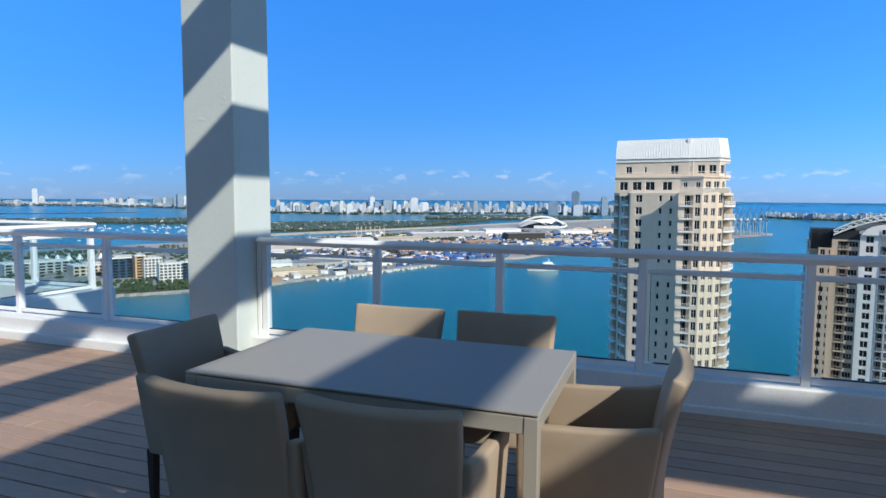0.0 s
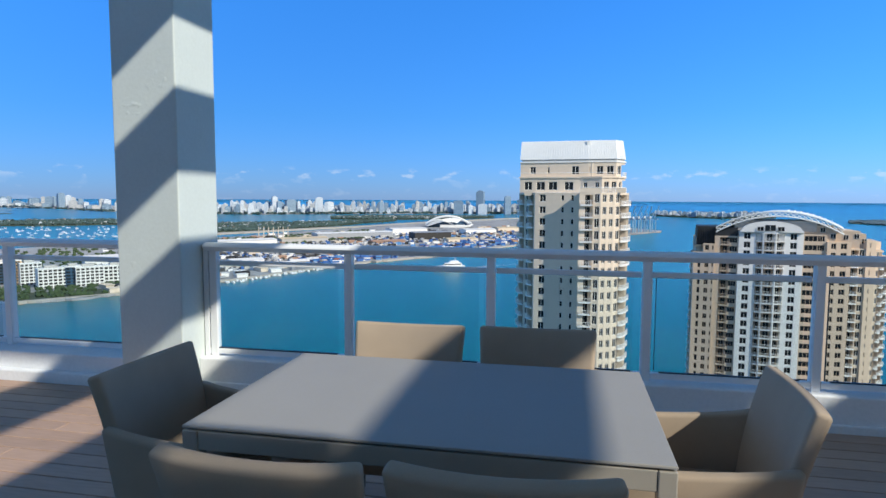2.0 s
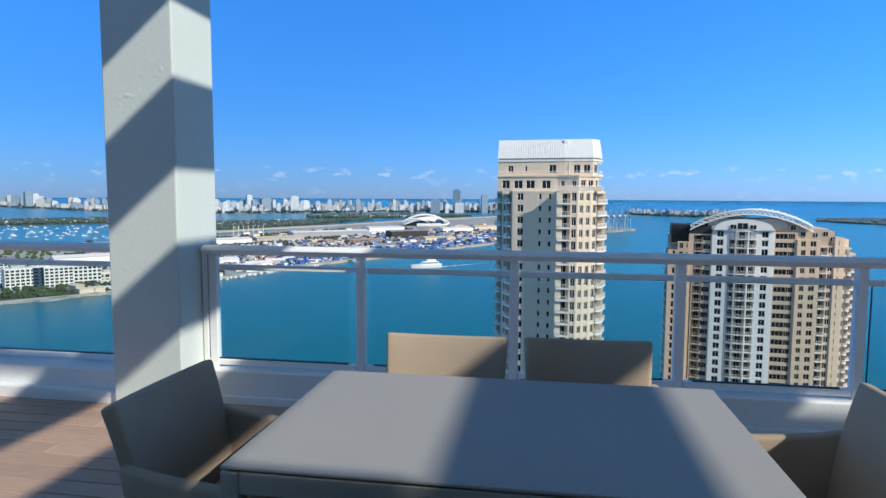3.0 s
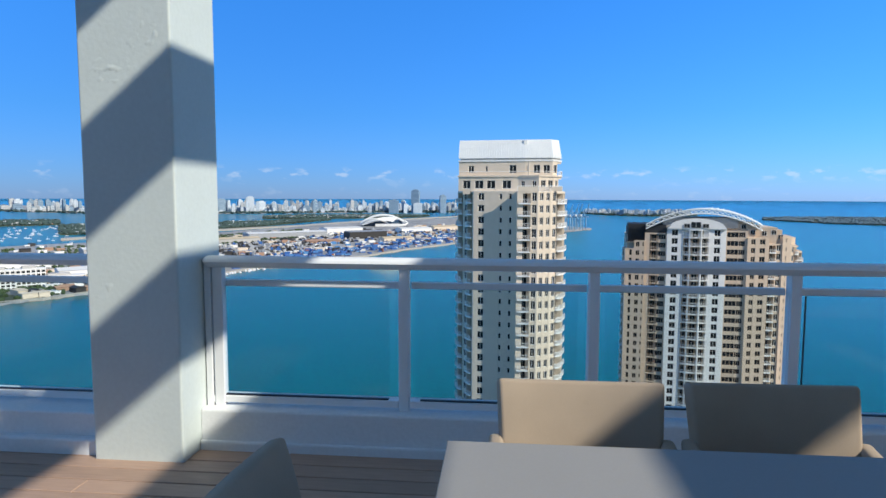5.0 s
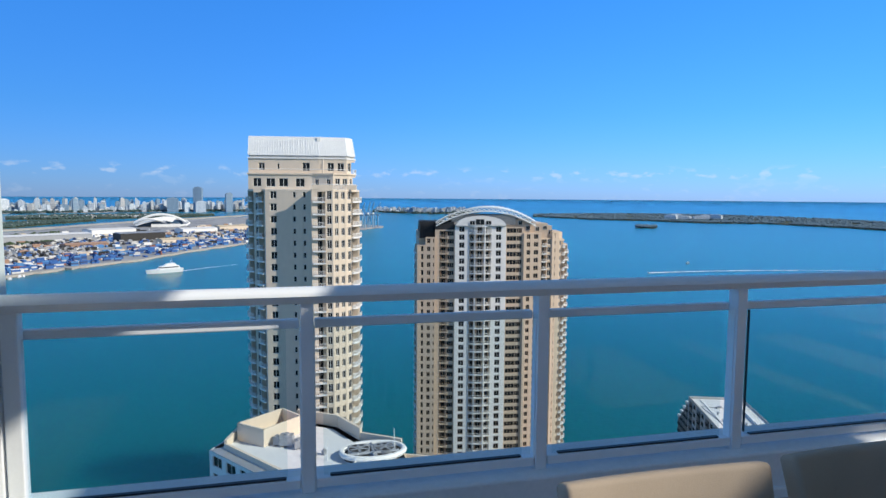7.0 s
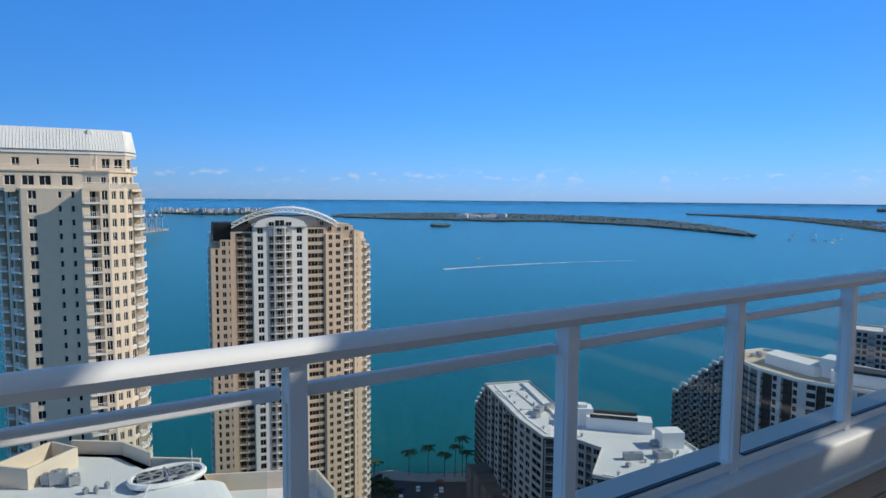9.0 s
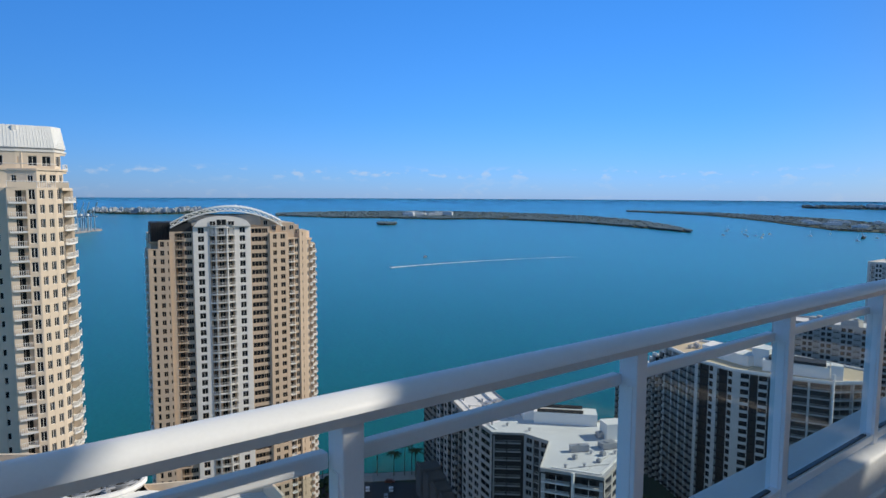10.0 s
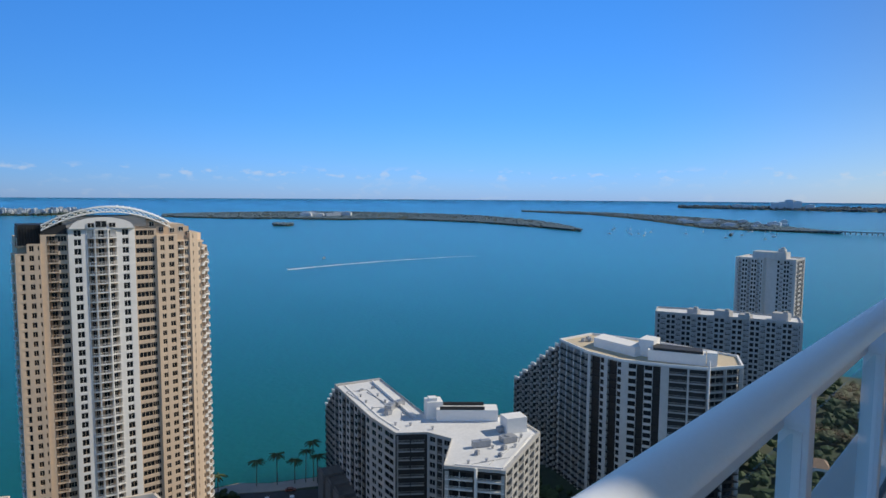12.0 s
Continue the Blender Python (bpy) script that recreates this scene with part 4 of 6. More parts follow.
    s.f += [[nn + i, nn + i + 1, nn + k + 2 + i, nn + k + 1 + i] for i in range(k)]
    s.m = [0] * len(s.f)
    put("gable", s.mesh("gable", WHITE), h.ob)
    for u, w, hh in ((18.2, 1.9, 1.5), (20.3, 3.2, 2.1), (23.9, 2.0, 1.5)):
        at = Matrix.Translation((*P(u, 4.65), zc + 0.3)) @ Matrix.Rotation(math.atan2(e.y, e.x), 4, "Z")
        put("arched_window", h.window(w, hh, 2, WHITE), h.ob, at)
    # the curved roof and its truss
    s = Soup()
    k = 22
    lo, hi = [], []
    for i in range(k + 1):
        t = i / k
        u, z = 6.5 + 35.5 * t, -7.9 + 5.4 * (1 - (2 * t - 1) ** 2)
        lo.append((u, z))
    for o0, o1 in ((2.6, -15.0),):
        n0 = len(s.v)
        for u, z in lo:
            s.v += [Vector((*P(u, o0), z)), Vector((*P(u + 3.4, o1), z)), Vector((*P(u + 3.4, o1), z - 0.35)), Vector((*P(u, o0), z - 0.35))]
        for i in range(k):
            for j in range(4):
                p, q = n0 + i * 4 + j, n0 + i * 4 + (j + 1) % 4
                s.f.append([p, p + 4, q + 4, q])
                s.m.append(0)
    put("arched_roof", s.mesh("arched_roof", METALROOF), h.ob)
    s = Soup()
    for i in range(k):
        (u, z), (u2, z2) = lo[i], lo[i + 1]
        s.tube([(*P(u, 2.9), z - 1.6), (*P(u2, 2.9), z2 - 0.5)], 0.10, 4)
        s.tube([(*P(u, 2.9), z - 0.5), (*P(u2, 2.9), z2 - 1.6)], 0.13, 4)
        s.tube([(*P(u, 2.9), z - 1.7), (*P(u2, 2.9), z2 - 1.7)], 0.2, 5)
        s.tube([(*P(u, 2.9), z - 0.2), (*P(u2, 2.9), z2 - 0.2)], 0.22, 5)
    put("roof_truss", s.mesh("roof_truss", METALROOF), h.ob)
    s = Soup()
    for i in range(9):
        t = 0.56 + 0.40 * i / 8
        u, z = 6.5 + 35.5 * t, -7.9 + 5.4 * (1 - (2 * t - 1) ** 2)
        s.tube([(*P(u, 2.4), z + 0.12), (*P(u + 3.2, -14), z + 0.12)], 0.18, 4)
    put("roof_ribs", s.mesh("roof_ribs", METALROOF), h.ob)
    block("roof_core", 12.0, 35, 1.5, -14, -9, -5.6, GREYWALL)
    h.done(core, -12.0, gz, BEIGE)


arched_tower()


# the white-roofed block by the water
def roofed_block():
    h = House("waterfront_block", "grey-white stepped apartment block with white roofs and dark windows")
    z, f, gz = -79.0, 3.0, GROUND
    ring = [(154.1, 210.6), (139.7, 169.7), (135.8, 151.6), (143.9, 144.5), (145.7, 134.7), (128.9, 122.4), (138.9, 107.0), (171.4, 117.5), (177.5, 133.0), (156.5, 159.1), (173.5, 203.9)]
    side = [(0.5, "wall"), (2.6, "deep"), (0.5, "wall"), (1.9, "pic"), (0.5, "wall")]
    # near-black trim, walls and core paint the shade of the deep balconies
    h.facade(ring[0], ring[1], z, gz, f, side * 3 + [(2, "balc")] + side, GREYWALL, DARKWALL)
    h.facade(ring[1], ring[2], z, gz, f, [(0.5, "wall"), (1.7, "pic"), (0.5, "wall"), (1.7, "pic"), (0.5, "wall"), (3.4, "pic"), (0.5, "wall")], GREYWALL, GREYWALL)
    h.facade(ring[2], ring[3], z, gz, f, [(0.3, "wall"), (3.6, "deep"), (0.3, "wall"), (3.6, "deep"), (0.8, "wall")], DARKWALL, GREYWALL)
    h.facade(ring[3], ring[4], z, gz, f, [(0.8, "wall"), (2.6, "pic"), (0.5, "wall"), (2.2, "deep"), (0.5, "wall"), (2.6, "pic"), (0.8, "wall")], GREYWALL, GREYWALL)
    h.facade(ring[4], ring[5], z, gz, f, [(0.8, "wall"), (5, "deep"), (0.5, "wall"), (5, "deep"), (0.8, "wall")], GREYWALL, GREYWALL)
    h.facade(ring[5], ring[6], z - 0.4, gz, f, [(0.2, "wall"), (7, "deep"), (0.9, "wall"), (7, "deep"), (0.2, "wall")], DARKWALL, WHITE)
    h.facade(ring[6], ring[7], z, gz, f, ([(0.5, "wall"), (3.0, "deep"), (0.5, "wall"), (2.4, "big")] * 3) + [(0.8, "wall")], GREYWALL, GREYWALL)
    h.facade(ring[7], ring[8], z, gz, f, [(0.8, "wall"), (3, "pic"), (0.8, "wall"), (3, "pic"), (0.8, "wall")], GREYWALL, GREYWALL)
    h.facade(ring[8], ring[9], z, gz, f, [(1, "wall"), (3, "pic")] * 4, GREYWALL, GREYWALL)
    h.facade(ring[9], ring[10], z, gz, f, [(1, "wall"), (3, "pic")] * 5, GREYWALL, GREYWALL)
    h.facade(ring[10], ring[0], z, gz, f, [(1, "wall"), (3, "balc")] * 3, GREYWALL, GREYWALL)
    put("roof", Soup().prism(inset(ring, 0.2), z - 0.3, z + 0.06).mesh("roof", ROOF), h.ob)
    parapet(h.ob, ring, z - 0.05, 0.75, GREYWALL, 0.5)
    # terraces stepping down at the seaward end
    d = (Vector(ring[0]) - Vector(ring[1])).normalized() * 3.4
    w = Vector((19.4, -6.7))
    for i in range(4):
        b, a = Vector(ring[0]) + d * i, Vector(ring[0]) + d * (i + 1)
        zz = z - 3.0 * (i + 1)
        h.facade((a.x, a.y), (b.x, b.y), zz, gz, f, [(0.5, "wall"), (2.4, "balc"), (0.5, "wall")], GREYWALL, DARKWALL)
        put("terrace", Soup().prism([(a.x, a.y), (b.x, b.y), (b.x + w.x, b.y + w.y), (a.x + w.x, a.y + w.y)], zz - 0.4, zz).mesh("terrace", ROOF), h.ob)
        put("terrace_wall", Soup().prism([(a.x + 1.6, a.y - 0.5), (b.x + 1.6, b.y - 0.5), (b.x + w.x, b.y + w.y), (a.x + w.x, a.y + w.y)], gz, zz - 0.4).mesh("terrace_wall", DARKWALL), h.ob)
        put("planter", Soup().box(0.2, 1.0, -2.4, -0.2, zz, zz + 1.0).mesh("planter", WHITE), h.ob, pose(b.x, b.y + 2.6, 0))
    # plant rooms and machines
    rot = math.degrees(math.atan2(-14, 32))
    put("plant_room", Soup().box(0, 22, 0, 6.5, z, z + 4.2).mesh("plant_room", WHITE), h.ob, pose(154.5, 150.5, 0, 0, 0, rot - 22))
    put("stair_tower", Soup().box(0, 6, 0, 6, z, z + 6.2).box(1, 4, 1, 4, z + 6.2, z + 7.4).mesh("stair_tower", WHITE), h.ob, pose(153.5, 154.5, 0, 0, 0, -35))
    put("lift_house", Soup().box(0, 7.5, 0, 5.5, z, z + 5.4).mesh("lift_house", WHITE), h.ob, pose(162.5, 124.8, 0, 0, 0, -46 + 20))
    put("screen", Soup().box(0, 16, 0, 0.3, z + 4.2, z + 5.4).box(0, 16, 5, 5.3, z + 4.2, z + 5.4).mesh("screen", DARKWALL), h.ob, pose(155.5, 149.8, 0, 0, 0, rot - 22))
    for x, y, w, d, hh, t in ((150.5, 171.0, 5, 2.6, 2.4, 30), (156.5, 172.5, 4, 2.4, 2.0, 5), (147.0, 168.0, 2, 2, 1.5, 0), (143, 121.5, 1.4, 1.2, 1.2, 10), (148.5, 124.5, 6, 1.8, 2.2, -30),
                              (158, 121, 5, 3.5, 2.0, -20), (152, 118, 1.6, 1.4, 1.2, 0), (147, 115.5, 1.2, 1.2, 1.0, 20), (163, 128, 2.5, 2, 1.8, -20), (157.5, 197, 2.5, 0.8, 0.7, 10), (163, 196, 1.6, 0.8, 0.7, -30)):
        roof_unit("roof_machine", h.ob, x, y, z + 0.06, w, d, hh, STEEL, t)
    s = Soup()
    for pts in ([(152, 200), (147, 178), (152, 174), (160, 196), (152, 200)], [(158, 194), (154, 176)], [(146, 160), (152, 166), (150, 158)], [(140, 114), (160, 118), (170, 124)], [(136, 118), (150, 112)]):
        s.tube([(x, y, z + 0.16) for x, y in pts], 0.12, 5)
    put("roof_pipe", s.mesh("roof_pipe", STEEL), h.ob)
    def roof_kerb(pts, high):
        for p, q in zip(pts, pts[1:]):
            d = Vector((q[0] - p[0], q[1] - p[1], 0))
            put("roof_kerb", Soup().box(0, d.length, -0.35, 0.35, z, z + high).mesh("roof_kerb", WHITE), h.ob, Matrix.Translation((p[0], p[1], 0)) @ Matrix.Rotation(math.atan2(d.y, d.x), 4, "Z"))

    roof_kerb([(157.0, 207.0), (143.0, 168.5), (139.5, 153.5)], 0.35)
    roof_kerb([(168.5, 203.0), (152.8, 163.0), (152.5, 158.6)], 0.9)
    roof_kerb([(132.5, 121.5), (140.5, 109.5), (169.0, 119.0)], 0.45)
    for x, y in ((146, 176), (149.5, 184), (152.5, 191), (158, 187), (155, 179), (141.5, 158), (145, 154), (148, 146), (136, 119), (141, 116), (150, 121), (156, 116.5), (164, 120)):
        put("roof_vent", Soup().tube([(x, y, z), (x, y, z + 0.9)], 0.35, 8).tube([(x, y, z + 0.9), (x, y, z + 1.1)], 0.55, 8).mesh("roof_vent", STEEL), h.ob)
    put("mast", Soup().box(-0.35, 0.35, -0.35, 0.35, gz, z + 1.2).mesh("mast", WHITE), h.ob, pose(133.2, 113.6, 0))
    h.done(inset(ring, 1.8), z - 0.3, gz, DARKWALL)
    # stepped podium in front of the side facade
    for i in range(5):
        p = Vector(ring[0]).lerp(Vector(ring[1]), 0.12 + 0.17 * i)
        put("podium_terrace", Soup().box(0, 7.2, -9.0 + i, 0, gz, gz + 13 - 1.2 * i).box(0.4, 6.8, -8.6 + i, -8.3 + i, gz + 13 - 1.2 * i, gz + 14 - 1.2 * i).mesh("podium_terrace", PODIUM), h.ob,
            pose(p.x, p.y, 0, 0, 0, math.degrees(math.atan2(ring[1][1] - ring[0][1], ring[1][0] - ring[0][0]))))


# the curved slab with terraces stepping down
def curved_block():
    h = House("crescent_block", "curved grey-white apartment slab with dark balconies and stepped terraces")
    z, f, gz = -63.0, 3.0, GROUND
    front = [(235.0, 151.7), (224.3, 131.0), (222.1, 114.5), (228.0, 98.4), (234.5, 85.2), (247.0, 77.0)]
    back = [(262, 84), (262, 122), (256, 148)]
    bays = [[(1.1, "wall"), (2.4, "balc"), (0.35, "wall"), (2.0, "balc")] * 4, [(0.9, "wall"), (2.8, "deep"), (1.2, "big"), (0.9, "wall"), (2.6, "deep"), (1.2, "big")],
            [(1.6, "wall"), (2, "pic"), (1.8, "deep"), (2, "pic"), (1.8, "deep"), (1.6, "wall")], [(0.5, "wall"), (6, "deep"), (0.6, "wall"), (6, "deep"), (0.3, "wall")], [(0.3, "wall"), (6, "balc"), (0.4, "wall"), (6, "balc"), (0.3, "wall")]]
    # dark trim and the dark core below stand in for balcony shade
    for a, b, row in zip(front, front[1:], bays):
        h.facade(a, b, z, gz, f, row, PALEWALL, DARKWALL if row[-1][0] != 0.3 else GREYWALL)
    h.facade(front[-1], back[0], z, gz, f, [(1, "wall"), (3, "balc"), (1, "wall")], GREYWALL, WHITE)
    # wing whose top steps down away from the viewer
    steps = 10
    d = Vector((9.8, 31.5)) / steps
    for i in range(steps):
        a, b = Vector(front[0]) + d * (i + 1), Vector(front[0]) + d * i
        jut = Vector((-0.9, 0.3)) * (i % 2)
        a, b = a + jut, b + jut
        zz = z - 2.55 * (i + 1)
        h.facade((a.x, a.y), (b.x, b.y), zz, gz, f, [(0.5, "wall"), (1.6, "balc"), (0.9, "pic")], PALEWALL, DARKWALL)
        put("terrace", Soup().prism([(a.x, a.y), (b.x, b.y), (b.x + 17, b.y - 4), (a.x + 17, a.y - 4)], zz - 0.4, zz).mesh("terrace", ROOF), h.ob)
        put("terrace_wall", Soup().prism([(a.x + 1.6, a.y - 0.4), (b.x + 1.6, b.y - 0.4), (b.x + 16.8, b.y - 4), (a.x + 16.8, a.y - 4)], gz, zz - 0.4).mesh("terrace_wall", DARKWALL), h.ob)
        put("planter", Soup().box(-0.3, 0.5, -2.2, -0.2, zz, zz + 1.0).mesh("planter", WHITE), h.ob, pose(b.x + 0.6, b.y + d.y * 0.9, 0))
    ring = front + back
    put("roof", Soup().prism(inset(ring, 0.2), z - 0.3, z + 0.05).mesh("roof", TANROOF), h.ob)
    parapet(h.ob, ring, z - 0.05, 0.9, WHITE, 0.5)
    put("plant_room", Soup().prism([(236, 135), (232, 114), (240, 112), (246, 136)], z, z + 4.0).mesh("plant_room", WHITE), h.ob)
    put("plant_room", Soup().prism([(231, 108), (238.5, 88), (246, 91), (240, 112)], z, z + 4.2).mesh("plant_room", WHITE), h.ob)
    put("lift_house", Soup().prism([(235, 114), (236, 108), (244, 109), (244, 115)], z, z + 7.0).mesh("lift_house", WHITE), h.ob)
    put("screen", Soup().prism([(232.5, 106.5), (239, 89.5), (245, 92), (239.5, 110)], z + 4.2, z + 5.2).mesh("screen", DARKWALL), h.ob)
    put("stair_head", Soup().prism([(239, 88), (240.5, 84.5), (244, 86), (243, 89.5)], z, z + 5.2).mesh("stair_head", WHITE), h.ob)
    put("mast", Soup().box(-0.3, 0.3, -0.3, 0.3, gz, z + 3.6).mesh("mast", WHITE), h.ob, pose(233.6, 84.8, 0))
    for x, y in ((241, 143), (243.5, 141), (246, 143.5)):
        roof_unit("roof_machine", h.ob, x, y, z + 0.05, 2.2, 1.4, 1.3, STEEL)
    h.done(inset(ring, 1.9), z - 0.3, gz, DARKWALL)


def plain_block(name, label, ring, z, storey, bay_rows, mat, trim, roof_mat, heads=()):
    h = House(name, label)
    for a, b, row in zip(ring, ring[1:] + ring[:1], bay_rows):
        if row:
            h.facade(a, b, z, GROUND, storey, row, mat, DARKWALL)
        else:
            h.facade(a, b, z, GROUND, storey, [(1, "wall")], mat, trim)
    put("roof", Soup().prism(inset(ring, 0.2), z - 0.3, z + 0.05).mesh("roof", roof_mat), h.ob)
    parapet(h.ob, ring, z - 0.05, 1.0, mat, 0.5)
    for x0, x1, y0, y1, hh in heads:
        put("plant_room", Soup().box(x0, x1, y0, y1, z, z + hh).box(x0 + 0.5, x0 + 2.5, y0 + 0.5, y0 + 2.5, z + hh, z + hh + 1.2).mesh("plant_room", trim), h.ob)
    h.done(inset(ring, 1.7), z - 0.3, GROUND, mat)


roofed_block()
curved_block()
grid = [(0.6, "wall"), (1.9, "pic"), (0.5, "wall"), (2.6, "deep"), (0.5, "wall"), (1.9, "pic")]
plain_block("slab_block", "long pale concrete apartment slab with rooftop clutter", [(337, 154), (345, 131), (354, 106), (359.6, 84), (378, 90), (366, 132), (352, 160)], -64.0, 3.0,
            [grid * 3, grid * 3, grid * 3, grid * 2, None, None, grid], GREYWALL, GREYWALL, ROOF, ((350, 356, 118, 126, 3.5), (347, 351, 134, 140, 3), (362, 368, 92, 100, 4), (352, 357, 108, 114, 2.5)))
plain_block("slim_tower", "slim pale apartment tower standing alone by the bay", [(446.5, 148), (448.5, 131), (452.5, 130), (453.5, 124), (452.5, 112), (474, 112), (474, 148)], -39.5, 3.0,
            [grid * 3, None, None, grid * 2, grid * 2, None, None], PALEWALL, PALEWALL, ROOF, ((452, 462, 118, 139, 5.0), (456, 460, 120, 124, 7.0)))


# the roof close below the terrace
def near_roof():
    h = House("neighbour_building", "neighbouring building with a white roof, cream parapets and a vaulted skylight")
    z, gz = -45.0, GROUND
    ring = [(-15.2, 113.5), (3.7, 88.0), (20.0, 88.0), (19.0, 106.8), (12.0, 112.0), (8.4, 120.0), (0.5, 125.5), (-10.6, 122.0)]
    wing = [(20.01, 88.0), (36.0, 88.0), (36.5, 97.6), (19.01, 105.3)]
    h.facade(ring[0], ring[1], z, gz, 3.2, ([(0.6, "wall"), (3.2, "big")] * 7) + [(0.6, "wall")], WHITE, WHITE)
    h.facade(ring[1], ring[2], z, gz, 3.2, ([(0.6, "wall"), (3.2, "big")] * 7) + [(0.6, "wall")], WHITE, WHITE)
    h.facade(ring[7], ring[0], z, gz, 3.2, ([(0.6, "wall"), (3.2, "big")] * 3), WHITE, WHITE)
    for i in (2, 3, 4, 5, 6):
        h.facade(ring[i], ring[i + 1], z, gz, 3.2, [(1, "wall"), (2, "win"), (1, "wall")], CREAM, WHITE)
    put("roof", Soup().prism(inset(ring, 0.3), z - 0.3, z).mesh("roof", ROOF), h.ob)
    h.facade(wing[0], wing[1], z - 3.4, gz, 3.2, [(1, "wall"), (3, "big")] * 3, WHITE, WHITE)
    h.facade(wing[1], wing[2], z - 3.4, gz, 3.2, [(1, "wall"), (3, "big"), (1, "wall")], WHITE, WHITE)
    put("wing_roof", Soup().prism(wing, gz, z - 3.3).mesh("wing_roof", ROOF), h.ob)
    put("gutter_roof", Soup().prism([(-15.0, 113.3), (3.9, 87.8), (5.2, 88.6), (-13.4, 114.2)], z - 0.2, z + 0.1).mesh("gutter_roof", STEEL), h.ob)
    s = Soup()
    def wall(a, b, hh, t=0.5, base=z):
        d = Vector((b[0] - a[0], b[1] - a[1], 0))
        s.box(0, d.length, 0, t, base, base + hh, Matrix.Translation((a[0], a[1], 0)) @ Matrix.Rotation(math.atan2(d.y, d.x), 4, "Z"))
    for a, b, hh in (((-12.6, 113.6), (5.0, 89.8), 1.0), ((12.0, 111.8), (19.0, 107.1), 1.6), ((8.3, 119.6), (11.9, 112.0), 2.4), ((0.5, 125.2), (8.3, 119.8), 2.4), ((-10.4, 121.6), (-12.6, 113.6), 1.6)):
        wall(a, b, hh)
    wall((36.3, 97.4), (19.0, 105.2), 3.0, 0.4, z - 3.3)
    wall((36.0, 88.2), (36.3, 97.4), 3.0, 0.4, z - 3.3)
    put("parapet", s.mesh("parapet", CREAM), h.ob)
    s = Soup()
    for a, b in (((-10.6, 117.2), (-5.6, 112.6)), ((-5.6, 112.6), (1.4, 118.6)), ((1.4, 118.6), (-2.4, 124.0)), ((-2.4, 124.0), (-10.6, 117.2))):
        wall(a, b, 3.4, 0.35)
    put("water_tank_wall", s.mesh("water_tank_wall", CREAM), h.ob)
    put("sunken_roof", Soup().prism([(-10.4, 117.2), (-5.6, 112.9), (1.2, 118.6), (-2.4, 123.7)], z, z + 0.5).mesh("sunken_roof", CREAM), h.ob)
    # barrel vault with an open ring of machines
    s, k = Soup(), 12
    for i in range(k):
        a0, a1 = math.pi * i / k, math.pi * (i + 1) / k
        n = len(s.v)
        for a in (a0, a1):
            for y in (88.5, 101.5):
                s.v.append(Vector((13.5 - 8.5 * math.cos(a), y, z - 1.6 + 2.3 * math.sin(a))))
        s.f.append([n, n + 2, n + 3, n + 1])
        s.m.append(0)
    put("vault", s.mesh("vault", METALROOF), h.ob)
    s = Soup()
    for i in range(14):
        s.tube([(6.0 + 0.35 * i, 88.6 + 0.95 * i, z + 1.0 + 0.1 * i), (5.2 + 0.35 * i, 88.6 + 0.95 * i, z - 0.2)], 0.06, 4)
    put("vault_rib", s.mesh("vault_rib", WHITE), h.ob)
    rim = [(13.5 + 5.6 * math.cos(2 * math.pi * i / 20), 104.5 + 3.6 * math.sin(2 * math.pi * i / 20), z + 1.0) for i in range(21)]
    put("ring_beam", Soup().tube(rim, 0.5, 6).mesh("ring_beam", WHITE), h.ob)
    put("machine_well", Soup().prism([(13.5 + 5.3 * math.cos(2 * math.pi * i / 20), 104.5 + 3.3 * math.sin(2 * math.pi * i / 20)) for i in range(20)], z, z + 0.9).mesh("machine_well", DARKWALL), h.ob)
    for x, y, w, d, hh in ((13.3, 102.2, 1.2, 0.8, 1.5), (-1.5, 112.5, 2.4, 1.6, 2.2), (0.6, 111.0, 1.6, 1.6, 1.6), (-3.2, 113.2, 1.2, 1.0, 1.8),
                              (2.0, 106.6, 0.7, 0.7, 0.8), (3.4, 106.0, 0.5, 0.5, 1.0), (5.0, 107.0, 0.6, 0.6, 0.9), (8.0, 106.0, 0.8, 0.8, 0.8)):
        roof_unit("roof_machine", h.ob, x, y, z, w, d, hh, STEEL, x * 9)
    for x, y in ((11.0, 104.9), (15.6, 104.7)):
        fan = put("cooling_fan", Soup().tube([(x, y, z + 0.9), (x, y, z + 1.5)], 2.0, 20).mesh("cooling_fan", STEEL), h.ob)
        # dark disc on the closed collar, standing in for a shaded opening
        put("fan_throat", Soup().tube([(x, y, z + 1.5), (x, y, z + 1.52)], 1.75, 20).mesh("fan_throat", DARKWALL), fan)
        s = Soup()
        for i in range(6):
            s.box(0.25, 1.7, -0.22, 0.22, 1.56, 1.60, Matrix.Translation((x, y, z)) @ Matrix.Rotation(i * math.pi / 3 + x, 4, "Z"))
        s.tube([(x, y, z + 1.5), (x, y, z + 1.75)], 0.3, 8)
        put("fan_blades", s.mesh("fan_blades", STEEL), fan)
        for k in (-1.1, 0.0, 1.1):
            r = math.sqrt(4 - k * k)
            put("guard_bar", Soup().tube([(x - r, y + k, z + 1.8), (x + r, y + k, z + 1.8)], 0.06, 5).mesh("guard_bar", STEEL), fan)
    for x0, y0, x1, y1 in ((8.9, 103.0, 18.0, 103.2), (9.2, 106.4, 17.6, 106.2), (13.4, 101.6, 13.4, 107.4)):
        put("duct", Soup().tube([(x0, y0, z + 1.2), (x1, y1, z + 1.2)], 0.28, 6).mesh("duct", STEEL), h.ob)
    put("mast", Soup().tube([(17.2, 104, z), (17.2, 104, z + 5.0)], 0.12, 6, r_end=0.05).mesh("mast", WHITE), h.ob)
